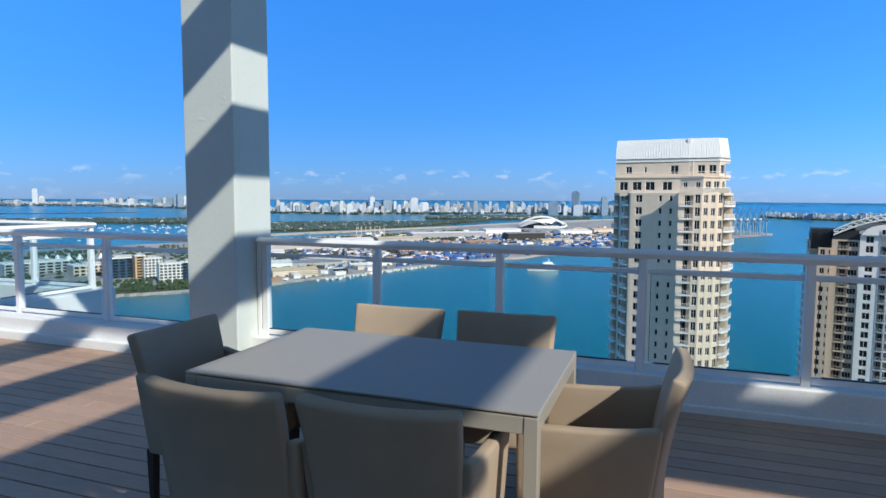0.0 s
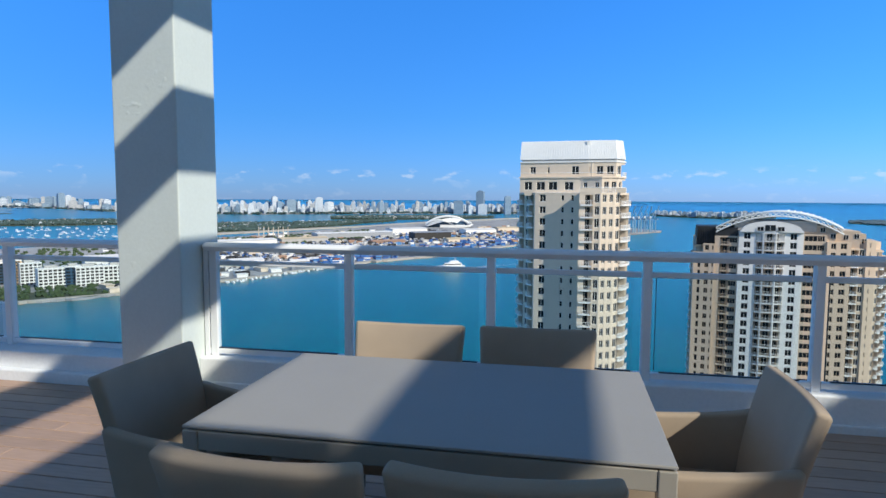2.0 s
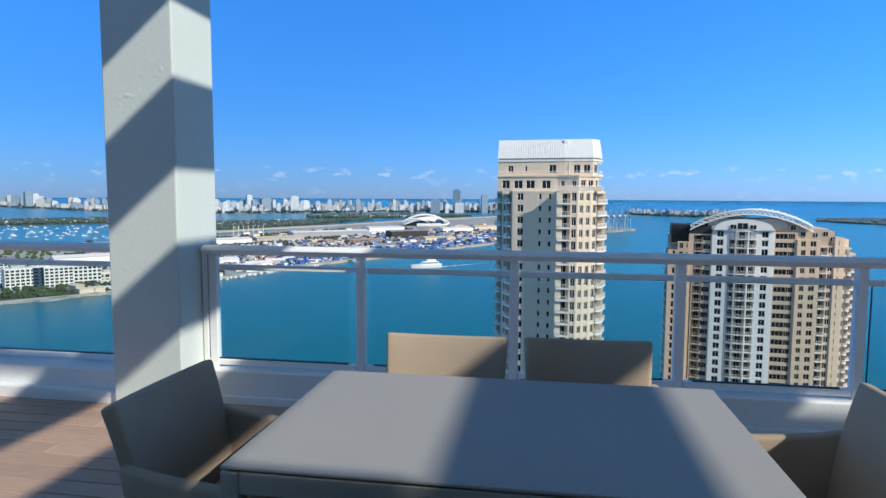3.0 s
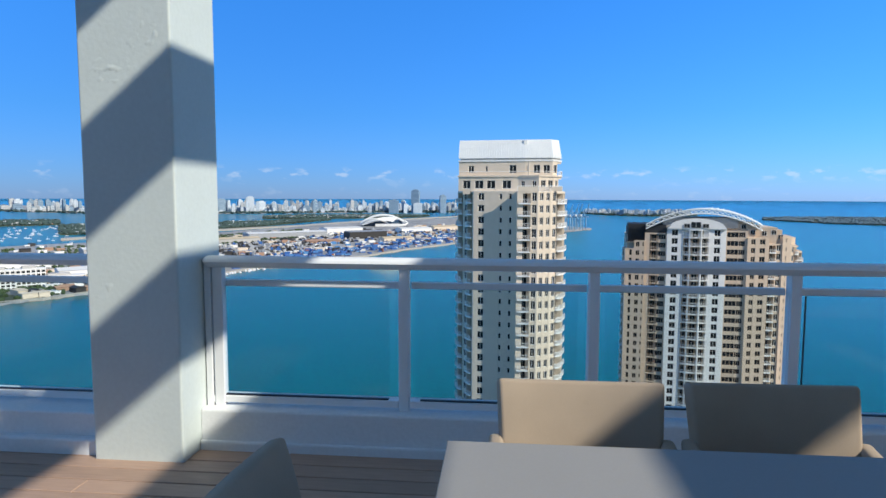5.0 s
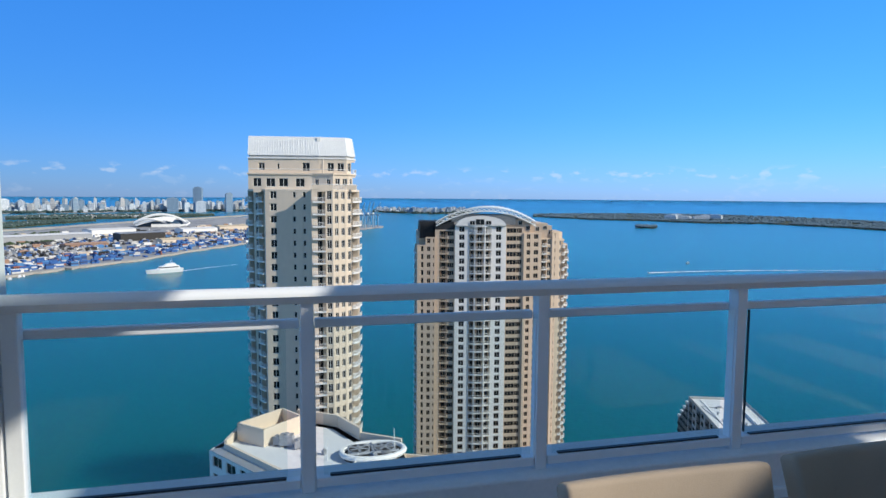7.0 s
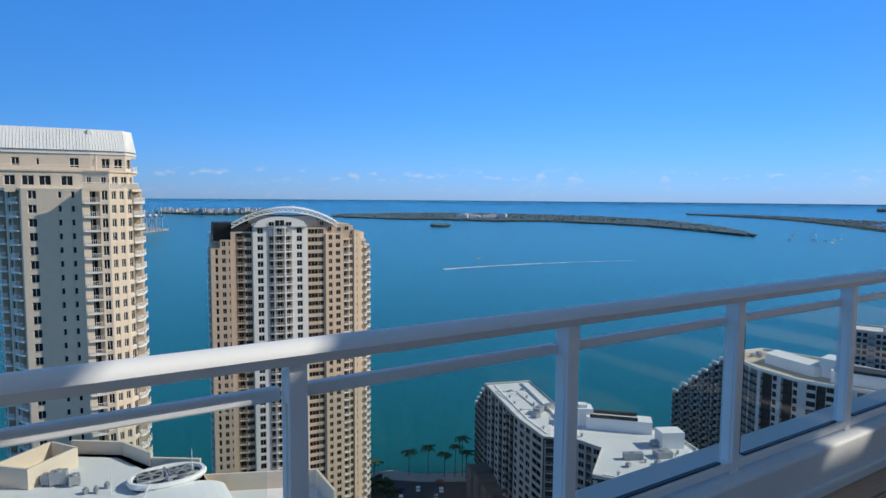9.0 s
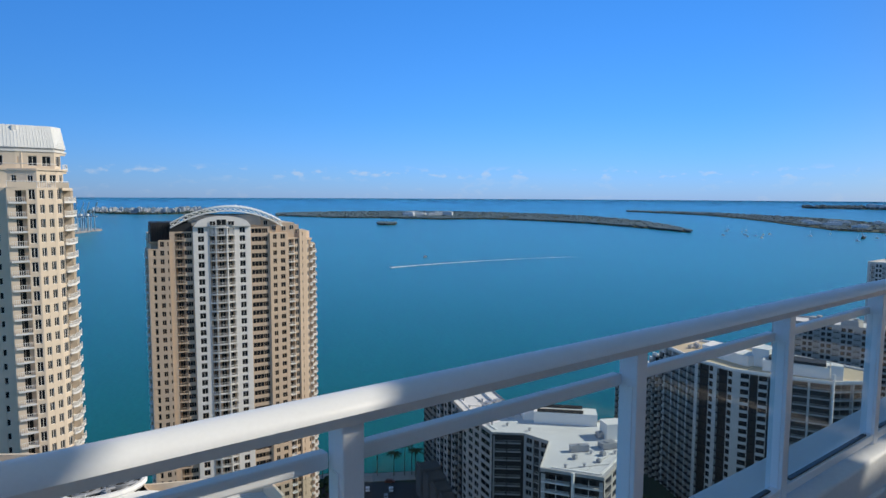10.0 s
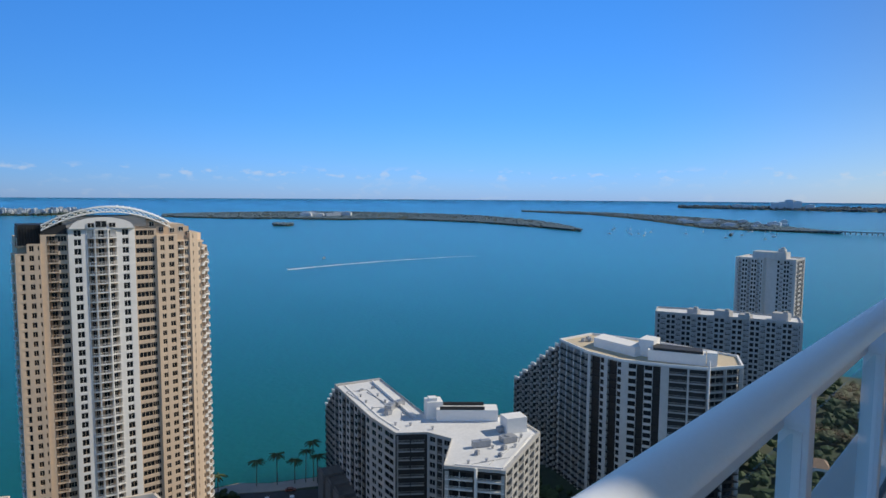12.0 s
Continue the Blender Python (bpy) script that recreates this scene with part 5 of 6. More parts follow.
    put("mast", Soup().tube([(5.4, 104.5, z), (5.4, 104.5, z + 4.5)], 0.08, 6, r_end=0.04).mesh("mast", WHITE), h.ob)
    h.done(inset(ring, 1.6), z - 0.3, gz, WHITE)


near_roof()


# ---- shore below: promenade, car park, palms, cars, trees, houses ----
tagged(put("promenade", Soup().prism([(100, 251), (127, 245), (137, 235), (157, 224), (152, 217), (133, 228), (122, 237), (98, 243)], GROUND - 0.5, GROUND + 0.25).mesh("promenade", PAVING)), "pale paved waterfront promenade beside the bay", "pavement", kind="structure")
tagged(put("car_park", Soup().prism([(98, 242.5), (121.5, 236.5), (132.5, 227.5), (150, 215), (133, 168), (60, 168)], GROUND - 0.5, GROUND + 0.12).mesh("car_park", ASPHALT)), "dark asphalt car park beside the waterfront", "road", kind="structure")
tagged(put("road", Soup().prism([(190, 20), (330, -20), (420, 60), (420, 70), (330, -5), (195, 35)], GROUND - 0.5, GROUND + 0.12).mesh("road", ASPHALT)), "asphalt street between trees and houses", "road", kind="structure")


def palm(at, high):
    t = thing("palm_tree", "tall coconut palm with drooping fronds on the waterfront", "tree", "waterfront palms", at)
    lean = random.uniform(-0.5, 0.5)
    put("trunk", Soup().tube([(lean * (i / 5) ** 2, 0, high * i / 5) for i in range(6)], 0.22, 7, r_end=0.13).mesh("trunk", BARK), t)
    s = Soup()
    for i in range(18):
        a, droop, long = 2 * math.pi * i / 18 + random.uniform(-0.2, 0.2), random.uniform(0.3, 1.3), random.uniform(3.2, 4.3)
        side = Vector((-math.sin(a), math.cos(a), 0))
        pts = []
        for j in range(5):
            u = j / 4
            pts.append(Vector((lean + long * u * math.cos(a), long * u * math.sin(a), high + 0.7 * u - droop * 1.9 * u * u)))
        for j in range(4):
            w0, w1 = 0.45 * math.sin(math.pi * (0.15 + 0.8 * j / 4)), 0.45 * math.sin(math.pi * (0.15 + 0.8 * (j + 1) / 4))
            for sg in (-1, 1):
                n = len(s.v)
                s.v += [pts[j], pts[j + 1], pts[j + 1] + side * sg * w1 + Vector((0, 0, -0.25)), pts[j] + side * sg * w0 + Vector((0, 0, -0.25))]
                s.f.append([n, n + 1, n + 2, n + 3])
                s.m.append(0)
    put("crown", s.mesh("crown", LEAF), t)
    return t


for x, y, hh in ((131.5, 236.5, 9.5), (138.5, 231.5, 11.5), (144.5, 227.0, 9.0), (148.5, 224.5, 12.0), (151.5, 223.0, 15.0), (151.8, 220.5, 10.5), (112, 239.5, 8.5), (108.5, 238.5, 9.5), (116, 240.5, 7.5), (105, 243, 10)):
    palm(pose(x, y, GROUND + 0.1, 0, 0, random.uniform(0, 360)), hh * 1.2)


def car(at, paint, label):
    c = thing("parked_car", label, "car", "cars in the car park", at)
    body = [(-2.2, 0.35), (2.2, 0.35), (2.25, 0.75), (1.3, 0.9), (0.7, 1.4), (-1.1, 1.42), (-1.8, 0.95), (-2.25, 0.85)]
    s = Soup()
    n = len(body)
    s.v = [Vector((x, y, z)) for y in (-0.88, 0.88) for x, z in body]
    s.f = [list(range(n)), list(range(n, 2 * n))[::-1]] + [[i, i + n, (i + 1) % n + n, (i + 1) % n] for i in range(n)]
    s.m = [0] * len(s.f)
    put("body", s.mesh("body", paint), c)
    put("window_band", Soup().box(-1.5, 1.0, -0.89, 0.89, 0.95, 1.3).mesh("window_band", WINGLASS), c)
    for x in (-1.4, 1.4):
        for y in (-0.8, 0.8):
            put("wheel", Soup().tube([(x, y - 0.1, 0.33), (x, y + 0.1, 0.33)], 0.33, 10).mesh("wheel", GASKET), c)


for x, y, t, m, lab in ((128, 222, 60, HULL, "white parked car on dark asphalt"), (136, 216, 60, HULL, "white parked car on dark asphalt"), (139.5, 222.5, -35, CONTAINERS[3], "dark red parked car by the promenade"), (131, 212, 60, STEEL, "silver parked car on dark asphalt"), (122, 226, 60, CONTAINERS[1], "dark blue parked car on asphalt"), (118, 219, 60, HULL, "white parked car on dark asphalt")):
    car(pose(x, y, GROUND + 0.12, 0, 0, t), m, lab)

spots = []
for i in range(900):
    x, y = random.uniform(190, 470), random.uniform(-60, 120)
    if (x - 240) ** 2 / 34 ** 2 + (y - 110) ** 2 / 55 ** 2 < 1 or (330 < x < 385 and 78 < y < 165):
        continue
    base = 2.5 + 3 * noise.noise((x * 0.02, y * 0.02, 0))
    for j in range(3):
        spots.append(((x + random.uniform(-3, 3), y + random.uniform(-3, 3), GROUND + base + 2 + random.uniform(0, 3)), random.uniform(1.5, 3.2)))
for i in range(120):
    spots.append(((random.uniform(172, 222), random.uniform(120, 176), GROUND + random.uniform(1, 4)), random.uniform(1.5, 3.0)))
for i in range(60):
    spots.append(((random.uniform(98, 120), random.uniform(222, 240), GROUND + random.uniform(0.5, 2.5)), random.uniform(0.8, 1.8)))
clumps("shore_trees", spots, LEAF, "dense green street trees between the shore buildings", "trees", 0.8)


def small_house(at, w, d, hh, roof_mat):
    t = thing("small_house", "low pale house with a pitched roof among trees", "house", "houses among the trees", at)
    put("wall", Soup().box(-w / 2, w / 2, -d / 2, d / 2, 0, hh).mesh("wall", WHITE), t)
    r = [(-w / 2 - 0.5, -d / 2 - 0.5), (w / 2 + 0.5, -d / 2 - 0.5), (w / 2 + 0.5, d / 2 + 0.5), (-w / 2 - 0.5, d / 2 + 0.5)]
    put("roof", Soup().prism(r, hh, hh + 2.6, [(-w / 2 + 2, -0.2), (w / 2 - 2, -0.2), (w / 2 - 2, 0.2), (-w / 2 + 2, 0.2)]).mesh("roof", roof_mat), t)
    for x in (-w / 4, w / 4):
        put("window", Soup().box(x - 0.7, x + 0.7, -d / 2 - 0.05, -d / 2 + 0.1, 1, 2.4).mesh("window", WINGLASS), t)


for i in range(26):
    x, y = random.uniform(255, 430), random.uniform(-30, 74)
    small_house(pose(x, y, GROUND, 0, 0, random.choice((20, 110, 65))), random.uniform(9, 16), random.uniform(8, 12), random.uniform(4, 9), random.choice((ROOF, ROOF, CLAY, WHITE)))

# ---- port island, causeways, far shores ----
PORT = [(-63, 850, 1750), (-52, 862, 1700), (-46, 868, 1750), (-42, 862, 1800), (-38, 885, 1850), (-34.5, 914, 1866), (-28.4, 993, 2050), (-20, 1152, 2450), (-12.3, 1299, 3000), (-4.7, 1613, 3500), (0, 1850, 3300), (5, 2150, 2750), (8.2, 2450, 2520)]
strip("port_island", PORT, 2.5, SAND, "flat sandy port island with quays and container yards", "ground")
strip("grass_verge", [(-63, 858, 905), (-46, 876, 940), (-41, 872, 930), (-38, 892, 930)], 3.0, LAWN, "green park strip along the seawall", "ground")
strip("seawall", [(-63, 846, 852), (-46, 864, 870), (-38, 880, 887), (-28.4, 988, 995), (-12.3, 1293, 1302), (-4.7, 1606, 1618), (8.2, 2440, 2460)], 3.2, PAVING, "pale concrete seawall along the channel", "kerb", rings=1)
strip("causeway", [(-37, 2010, 2070), (-28, 2230, 2290), (-18, 2600, 2680), (-8, 3350, 3450), (-2, 3900, 4000)], 4.0, PAVING, "long pale causeway road across the bay", "road", rings=2)
strip("residential_island", [(-37, 2290, 2950), (-33, 2300, 3020), (-28, 2320, 3020), (-22, 2600, 3100), (-19, 2900, 3200), (-15.5, 3250, 3350)], 2.5, LAWN, "wooded residential island with pale villas", "ground")
strip("residential_island", [(-21.5, 3500, 3900), (-18, 3450, 4060), (-12, 3500, 4080), (-8, 3700, 4000), (-6.5, 3850, 3950)], 2.5, LAWN, "wooded residential island with pale villas", "ground")
strip("residential_island", [(-56, 3300, 3900), (-48, 3150, 3700), (-44, 3000, 3650), (-37, 3050, 3600)], 2.5, LAWN, "wooded residential island with pale villas", "ground")
strip("beach_shore", [(-63, 9500, 16000), (-52, 9000, 15000), (-44, 7200, 12000), (-40, 5600, 9000), (-34, 4700, 7000), (-28, 4456, 6500), (-9, 4759, 6200), (-1, 4800, 5900), (2, 5100, 5600)], 3.0, SAND, "distant barrier island with a long row of towers", "ground")
strip("resort_island", [(7.2, 4750, 5000), (9.4, 4400, 5200), (13, 4250, 5100), (15.5, 4400, 4900), (17, 4600, 4750)], 3.0, LAWN, "low distant island with pale apartment houses", "ground")
strip("mangrove_key", [(22.0, 3850, 4300), (27, 3500, 4700), (32, 3450, 4900), (36.8, 3270, 4900), (41, 3380, 4700), (46, 3180, 4400), (50, 2980, 4000), (54, 2680, 3450), (57.5, 2420, 2750), (58.8, 2365, 2420)], 2.0, LAWN, "low mangrove key stretching across the bay", "ground")
strip("mangrove_islet", [(31.0, 2660, 2760), (31.8, 2640, 2800), (32.7, 2670, 2740)], 1.5, LAWN, "small mangrove islet", "ground")
strip("far_key", [(53.5, 5400, 5700), (60, 4600, 5400), (66, 3300, 4600), (69.3, 2823, 4300), (74, 2720, 3300), (77.5, 2690, 2850), (79, 2680, 2740)], 2.0, LAWN, "far wooded key with marinas and a causeway", "ground")
strip("far_key", [(67, 8600, 10500), (72, 8100, 11000), (78, 7600, 11000), (90, 7000, 11000)], 2.0, LAWN, "hazy far island on the horizon", "ground")
strip("moored_harbour_bar", [(-60, 5200, 5350), (-52, 5000, 5120), (-46, 5050, 5150)], 2.0, LAWN, "low green bar with a bridge", "ground")


def wood(name, rows, count, r0, r1, mat, label, squash=0.6, lift=0.5):
    spots = []
    for i in range(count):
        az = random.uniform(rows[0][0], rows[-1][0])
        near, far = between(rows, az)
        # nearer trees hide those behind them, so most stand near the shore
        dist = near + (far - near) * random.random() ** 1.3
        if noise.noise((az * 1.3, dist * 0.004, 1.0)) < -0.35:
            continue
        r = random.uniform(r0, r1)
        p, k = afar(az, dist, 2 + r * lift)
        spots.append((p, r * k))
    clumps(name, spots, mat, label, "trees", squash)


wood("mangrove_trees", [(22.0, 3860, 4300), (27, 3520, 4650), (32, 3470, 4850), (36.8, 3290, 4850), (41, 3400, 4650), (46, 3200, 4350), (50, 3000, 3950), (54, 2700, 3400), (57.5, 2440, 2730), (58.8, 2372, 2415)], 11000, 4.5, 9, HAZED_MANGROVE, "dense dark mangrove wood on a low key", 0.32)
wood("mangrove_trees", [(31.05, 2668, 2755), (31.8, 2648, 2790), (32.65, 2678, 2735)], 150, 5, 9, HAZED_MANGROVE, "dark mangroves on a small islet")
wood("mangrove_trees", [(53.5, 5420, 5680), (60, 4650, 5350), (66, 3400, 4550), (69.3, 2850, 4200), (74, 2740, 3250), (77.5, 2700, 2840), (79, 2686, 2735)], 5200, 4.5, 9, HAZED_MANGROVE, "scattered woods on a far key", 0.32)
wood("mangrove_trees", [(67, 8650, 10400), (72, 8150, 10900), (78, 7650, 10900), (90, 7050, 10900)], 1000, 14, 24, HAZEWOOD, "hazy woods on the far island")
wood("island_trees", [(-37, 2300, 2940), (-33, 2310, 3000), (-28, 2330, 3000), (-22, 2620, 3080), (-19, 2920, 3180), (-15.6, 3260, 3340)], 4200, 4.5, 9, HAZED_ISLELEAF, "leafy gardens on a residential island")
wood("island_trees", [(-21.4, 3520, 3880), (-18, 3470, 4040), (-12, 3520, 4060), (-8, 3720, 3980), (-6.6, 3860, 3940)], 2200, 5, 9.5, HAZED_ISLELEAF, "leafy gardens on a residential island")
wood("island_trees", [(-56, 3310, 3880), (-48, 3170, 3680), (-44, 3020, 3630), (-37, 3070, 3580)], 2600, 5, 9.5, HAZED_ISLELEAF, "leafy gardens on a residential island")
wood("park_trees", [(-63, 872, 960), (-52, 880, 1000), (-46, 884, 1010), (-41, 880, 1010), (-37, 905, 980)], 1100, 1.8, 3.8, LEAF, "park trees behind the seawall", 0.8, 0.7)
wood("park_trees", [(-63, 1080, 1650), (-52, 1080, 1600), (-46, 1100, 1650), (-38, 1120, 1700), (-33, 1200, 1800)], 1700, 2.6, 5.0, LEAF, "street trees among the port offices", 0.8)
wood("park_trees", [(-33, 1500, 1850), (-26, 1600, 1990), (-18, 1850, 2350)], 900, 3, 6, LEAF, "street trees along the port road", 0.7)
wood("beach_trees", [(-44, 7100, 7300), (-40, 5580, 5800), (-34, 4690, 4900), (-28, 4450, 4650), (-9, 4750, 4950), (0, 4800, 5000)], 900, 8, 14, HAZED_ISLELEAF, "green fringe along the distant beach island")
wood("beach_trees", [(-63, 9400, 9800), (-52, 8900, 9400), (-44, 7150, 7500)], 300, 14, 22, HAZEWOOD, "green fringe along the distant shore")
wood("resort_trees", [(7.3, 4750, 4950), (9.4, 4400, 5100), (13, 4250, 5000), (16.9, 4590, 4740)], 500, 7, 11, HAZED_ISLELEAF, "palms and gardens on the resort island")


def far_building(az, dist, w, d, hh, mat, label="pale distant apartment block on the shore", group="distant skyline", turn=None, name="distant_building"):
    """A far block: shaft, set-back crown and a rooftop plant box in one shell."""
    s = Soup().prism([(-w / 2, -d / 2), (w / 2, -d / 2), (w / 2, d / 2), (-w / 2, d / 2)], -3, hh)
    s.prism([(-w * 0.36, -d * 0.36), (w * 0.36, -d * 0.36), (w * 0.36, d * 0.36), (-w * 0.36, d * 0.36)], hh, hh * 1.04 + 2)
    s.box(-w * 0.1, w * 0.12, -d * 0.2, d * 0.1, hh * 1.04 + 2, hh * 1.04 + 5)
    ob = put(name, s.mesh(name, mat), None, stand(az, dist, random.uniform(-25, 25) if turn is None else turn))
    return tagged(ob, label, "building", group)


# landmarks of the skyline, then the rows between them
for az, dist, w, hh, mat in ((-22.5, 4750, 55, 112, HAZED_WHITE), (-26.4, 4800, 40, 118, HAZED_WHITE), (-25.0, 4800, 80, 95, HAZED_BLUE), (-7.8, 4689, 58, 165, HAZED_BLUE), (-7.6, 4640, 66, 70, HAZED_WHITE), (-9.8, 4700, 70, 92, HAZED_BLUE), (-5.3, 4700, 46, 128, HAZED_BLUE),
                             (-21.6, 4900, 60, 80, HAZED_WHITE), (-29.6, 4700, 60, 70, HAZED_WHITE), (-31.5, 4800, 60, 78, HAZED_CREAM), (-33.2, 4900, 50, 72, HAZED_WHITE), (-42.8, 7000, 60, 140, HAZED_BLUE), (-42.3, 7100, 50, 120, HAZED_WHITE), (-53.1, 9500, 60, 200, HAZED_WHITE), (-8.7, 4690, 36, 62, HAZED_WHITE)):
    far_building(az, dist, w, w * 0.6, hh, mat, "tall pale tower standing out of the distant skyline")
blocks = []
for i in range(900):
    az = random.uniform(-39, 1.5)
    near = between([(-40, 5600), (-34, 4720), (-28, 4480), (-9, 4780), (2, 5120)], az)[0]
    blocks.append((az, near + random.uniform(20, 900), random.uniform(14, 40), random.uniform(14, 30), random.choice((12, 16, 20, 26, 34, 42, 54, 74)) * random.uniform(0.8, 1.2) * (0.55 if az > -3 else 1)))
for i in range(190):
    az = random.uniform(-62, -39.5)
    blocks.append((az, between([(-63, 9600), (-52, 9100), (-44, 7300), (-40, 5700)], az)[0] + random.uniform(50, 1800), random.uniform(26, 75), random.uniform(26, 50), random.choice((18, 26, 36, 50, 90)) * random.uniform(0.8, 1.2)))
blocks.sort(key=lambda r: r[1])
FACES = (HAZED_WHITE, HAZED_WHITE, HAZED_WHITE, HAZED_CREAM, HAZED_BLUE)
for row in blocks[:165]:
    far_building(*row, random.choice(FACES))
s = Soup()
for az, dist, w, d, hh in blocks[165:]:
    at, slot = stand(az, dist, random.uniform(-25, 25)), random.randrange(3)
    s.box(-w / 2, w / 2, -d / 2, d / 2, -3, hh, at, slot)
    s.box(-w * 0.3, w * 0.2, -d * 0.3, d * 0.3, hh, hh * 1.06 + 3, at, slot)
tagged(put("skyline_blocks", s.mesh("skyline_blocks", HAZED_WHITE, HAZED_CREAM, HAZED_BLUE)), "pale blocks crowding the distant shore behind", "buildings", kind="stuff")
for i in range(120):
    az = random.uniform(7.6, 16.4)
    far_building(az, between([(7, 4800), (9.4, 4450), (13, 4300), (17, 4650)], az)[0] + random.uniform(20, 350), random.uniform(12, 34), 16, random.uniform(10, 38), random.choice((HAZED_WHITE, HAZED_CREAM, HAZED_BLUE)), "pale apartment house on the resort island", "resort island houses")
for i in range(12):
    far_building(random.uniform(33.2, 37.4), random.uniform(3650, 3950), random.uniform(30, 70), 30, random.uniform(16, 26), HAZED_WHITE, "white works building on the mangrove key", "works on the key")
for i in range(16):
    far_building(random.uniform(66.5, 75.5), random.uniform(3000, 3700), random.uniform(25, 70), 25, random.uniform(8, 16), HAZED_WHITE, "low white marina building on the far key", "marina buildings")
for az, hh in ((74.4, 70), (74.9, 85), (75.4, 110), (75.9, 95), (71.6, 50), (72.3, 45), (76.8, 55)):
    far_building(az, 8600, 100, 60, hh, HAZED_WHITE, "hazy tower on the far island", "far island towers")
for i in range(270):
    island = random.choice(([(-37, 2310, 2900), (-28, 2340, 2980), (-19, 2930, 3150)], [(-21, 3530, 3850), (-8, 3730, 3950)], [(-56, 3330, 3850), (-37, 3090, 3550)]))
    az = random.uniform(island[0][0], island[-1][0])
    near, far = between(island, az)
    dist = random.choice((near, far, random.uniform(near, far))) * random.uniform(1.0, 1.01)
    p, k = afar(az, dist, 2.5)
    w, d, hh = random.uniform(9, 17), random.uniform(7, 11), random.uniform(4, 7.5)
    s = Soup().box(-w / 2, w / 2, -d / 2, d / 2, -1, hh).prism([(-w / 2 - 1, -d / 2 - 1), (w / 2 + 1, -d / 2 - 1), (w / 2 + 1, d / 2 + 1), (-w / 2 - 1, d / 2 + 1)], hh, hh + 3, [(-w / 4, -0.5), (w / 4, -0.5), (w / 4, 0.5), (-w / 4, 0.5)])
    tagged(put("villa", s.mesh("villa", random.choice((HAZED_WHITE, HAZED_WHITE, GREYWALL, HAZED_CREAM, CLAY))), None, stand(az, dist, random.uniform(0, 90))), "pale waterfront villa among island trees", "house", "island villas")


# small roofs among the island gardens, and loose goods over the port yards
def scatter(name, rows, count, low, high, tall, mats, label, category):
    s = Soup()
    for i in range(count):
        az = random.uniform(rows[0][0], rows[-1][0])
        near, far = between(rows, az)
        dist = near + (far - near) * random.uniform(0.03, 0.97)
        at, slot = stand(az, dist, random.choice((12, 20, 102, 110)) + random.uniform(-6, 6), 2.0), random.randrange(len(mats))
        w, d, hh = random.uniform(low, high), random.uniform(low, high) * 0.6, random.uniform(0.5, 1.0) * tall
        s.box(-w / 2, w / 2, -d / 2, d / 2, -1, hh, at, slot)
        s.box(-w / 5, w / 3, -d / 3, d / 4, hh, hh + 1.2, at, slot)
    tagged(put(name, s.mesh(name, *mats)), label, category, kind="stuff")


scatter("island_roofs", [(-37, 2320, 2920), (-33, 2330, 2980), (-28, 2350, 2980), (-22, 2640, 3060), (-19, 2940, 3160)], 420, 6, 12, 7, (GREYWALL, HAZED_CREAM, HAZED_BLUE, HAZED_WHITE), "pale villa roofs crowding the leafy island", "houses")
scatter("island_roofs", [(-21.4, 3540, 3860), (-12, 3540, 4040), (-7, 3880, 3950)], 300, 7, 13, 8, (GREYWALL, HAZED_CREAM, HAZED_WHITE, HAZED_BLUE), "pale villa roofs crowding the leafy island", "houses")
scatter("island_roofs", [(-56, 3330, 3860), (-44, 3040, 3610), (-37, 3090, 3560)], 300, 7, 13, 7, (GREYWALL, HAZED_CREAM, HAZED_WHITE, HAZED_BLUE), "pale villa roofs crowding the leafy island", "houses")
scatter("yard_goods", [(-36, 1010, 1500), (-30, 1060, 1600), (-22, 1230, 1750), (-16, 1500, 1900)], 900, 4, 13, 6, (GREYWALL, PALEWALL, STEEL, DARKWALL, CONTAINERS[0], DARKWALL, STEEL, ASPHALT), "mixed goods, trailers and machines over the port yard", "cargo")
scatter("yard_goods", [(-18, 1500, 2000), (-10, 1750, 2250), (-2, 2000, 2450), (2, 2250, 2500)], 700, 5, 16, 7, (GREYWALL, PALEWALL, STEEL, DARKWALL, CONTAINERS[0], CONTAINERS[4], CONTAINERS[1], ASPHALT), "mixed goods, trailers and machines over the port yard", "cargo")


# ---- the port ----
def shed(az, dist, w, d, hh, mat, roof_mat, turn=0, label="long low port warehouse with a pale roof"):
    t = thing("warehouse", label, "building", "port warehouses", stand(az, dist, turn))
    put("wall", Soup().box(-w / 2, w / 2, -d / 2, d / 2, 0, hh).mesh("wall", mat), t)
    put("roof", Soup().prism([(-w / 2 - 1, -d / 2 - 1), (w / 2 + 1, -d / 2 - 1), (w / 2 + 1, d / 2 + 1), (-w / 2 - 1, d / 2 + 1)], hh, hh + 3.5, [(-w / 2 - 1, -0.4), (w / 2 + 1, -0.4), (w / 2 + 1, 0.4), (-w / 2 - 1, 0.4)]).mesh("roof", roof_mat), t)
    for i in range(max(2, int(w / 14))):
        x = -w / 2 + w * (i + 0.5) / max(2, int(w / 14))
        put("loading_door", Soup().box(x - 2.2, x + 2.2, -d / 2 - 0.2, -d / 2 + 0.1, 0, min(5, hh - 1)).mesh("loading_door", DARKWALL), t)


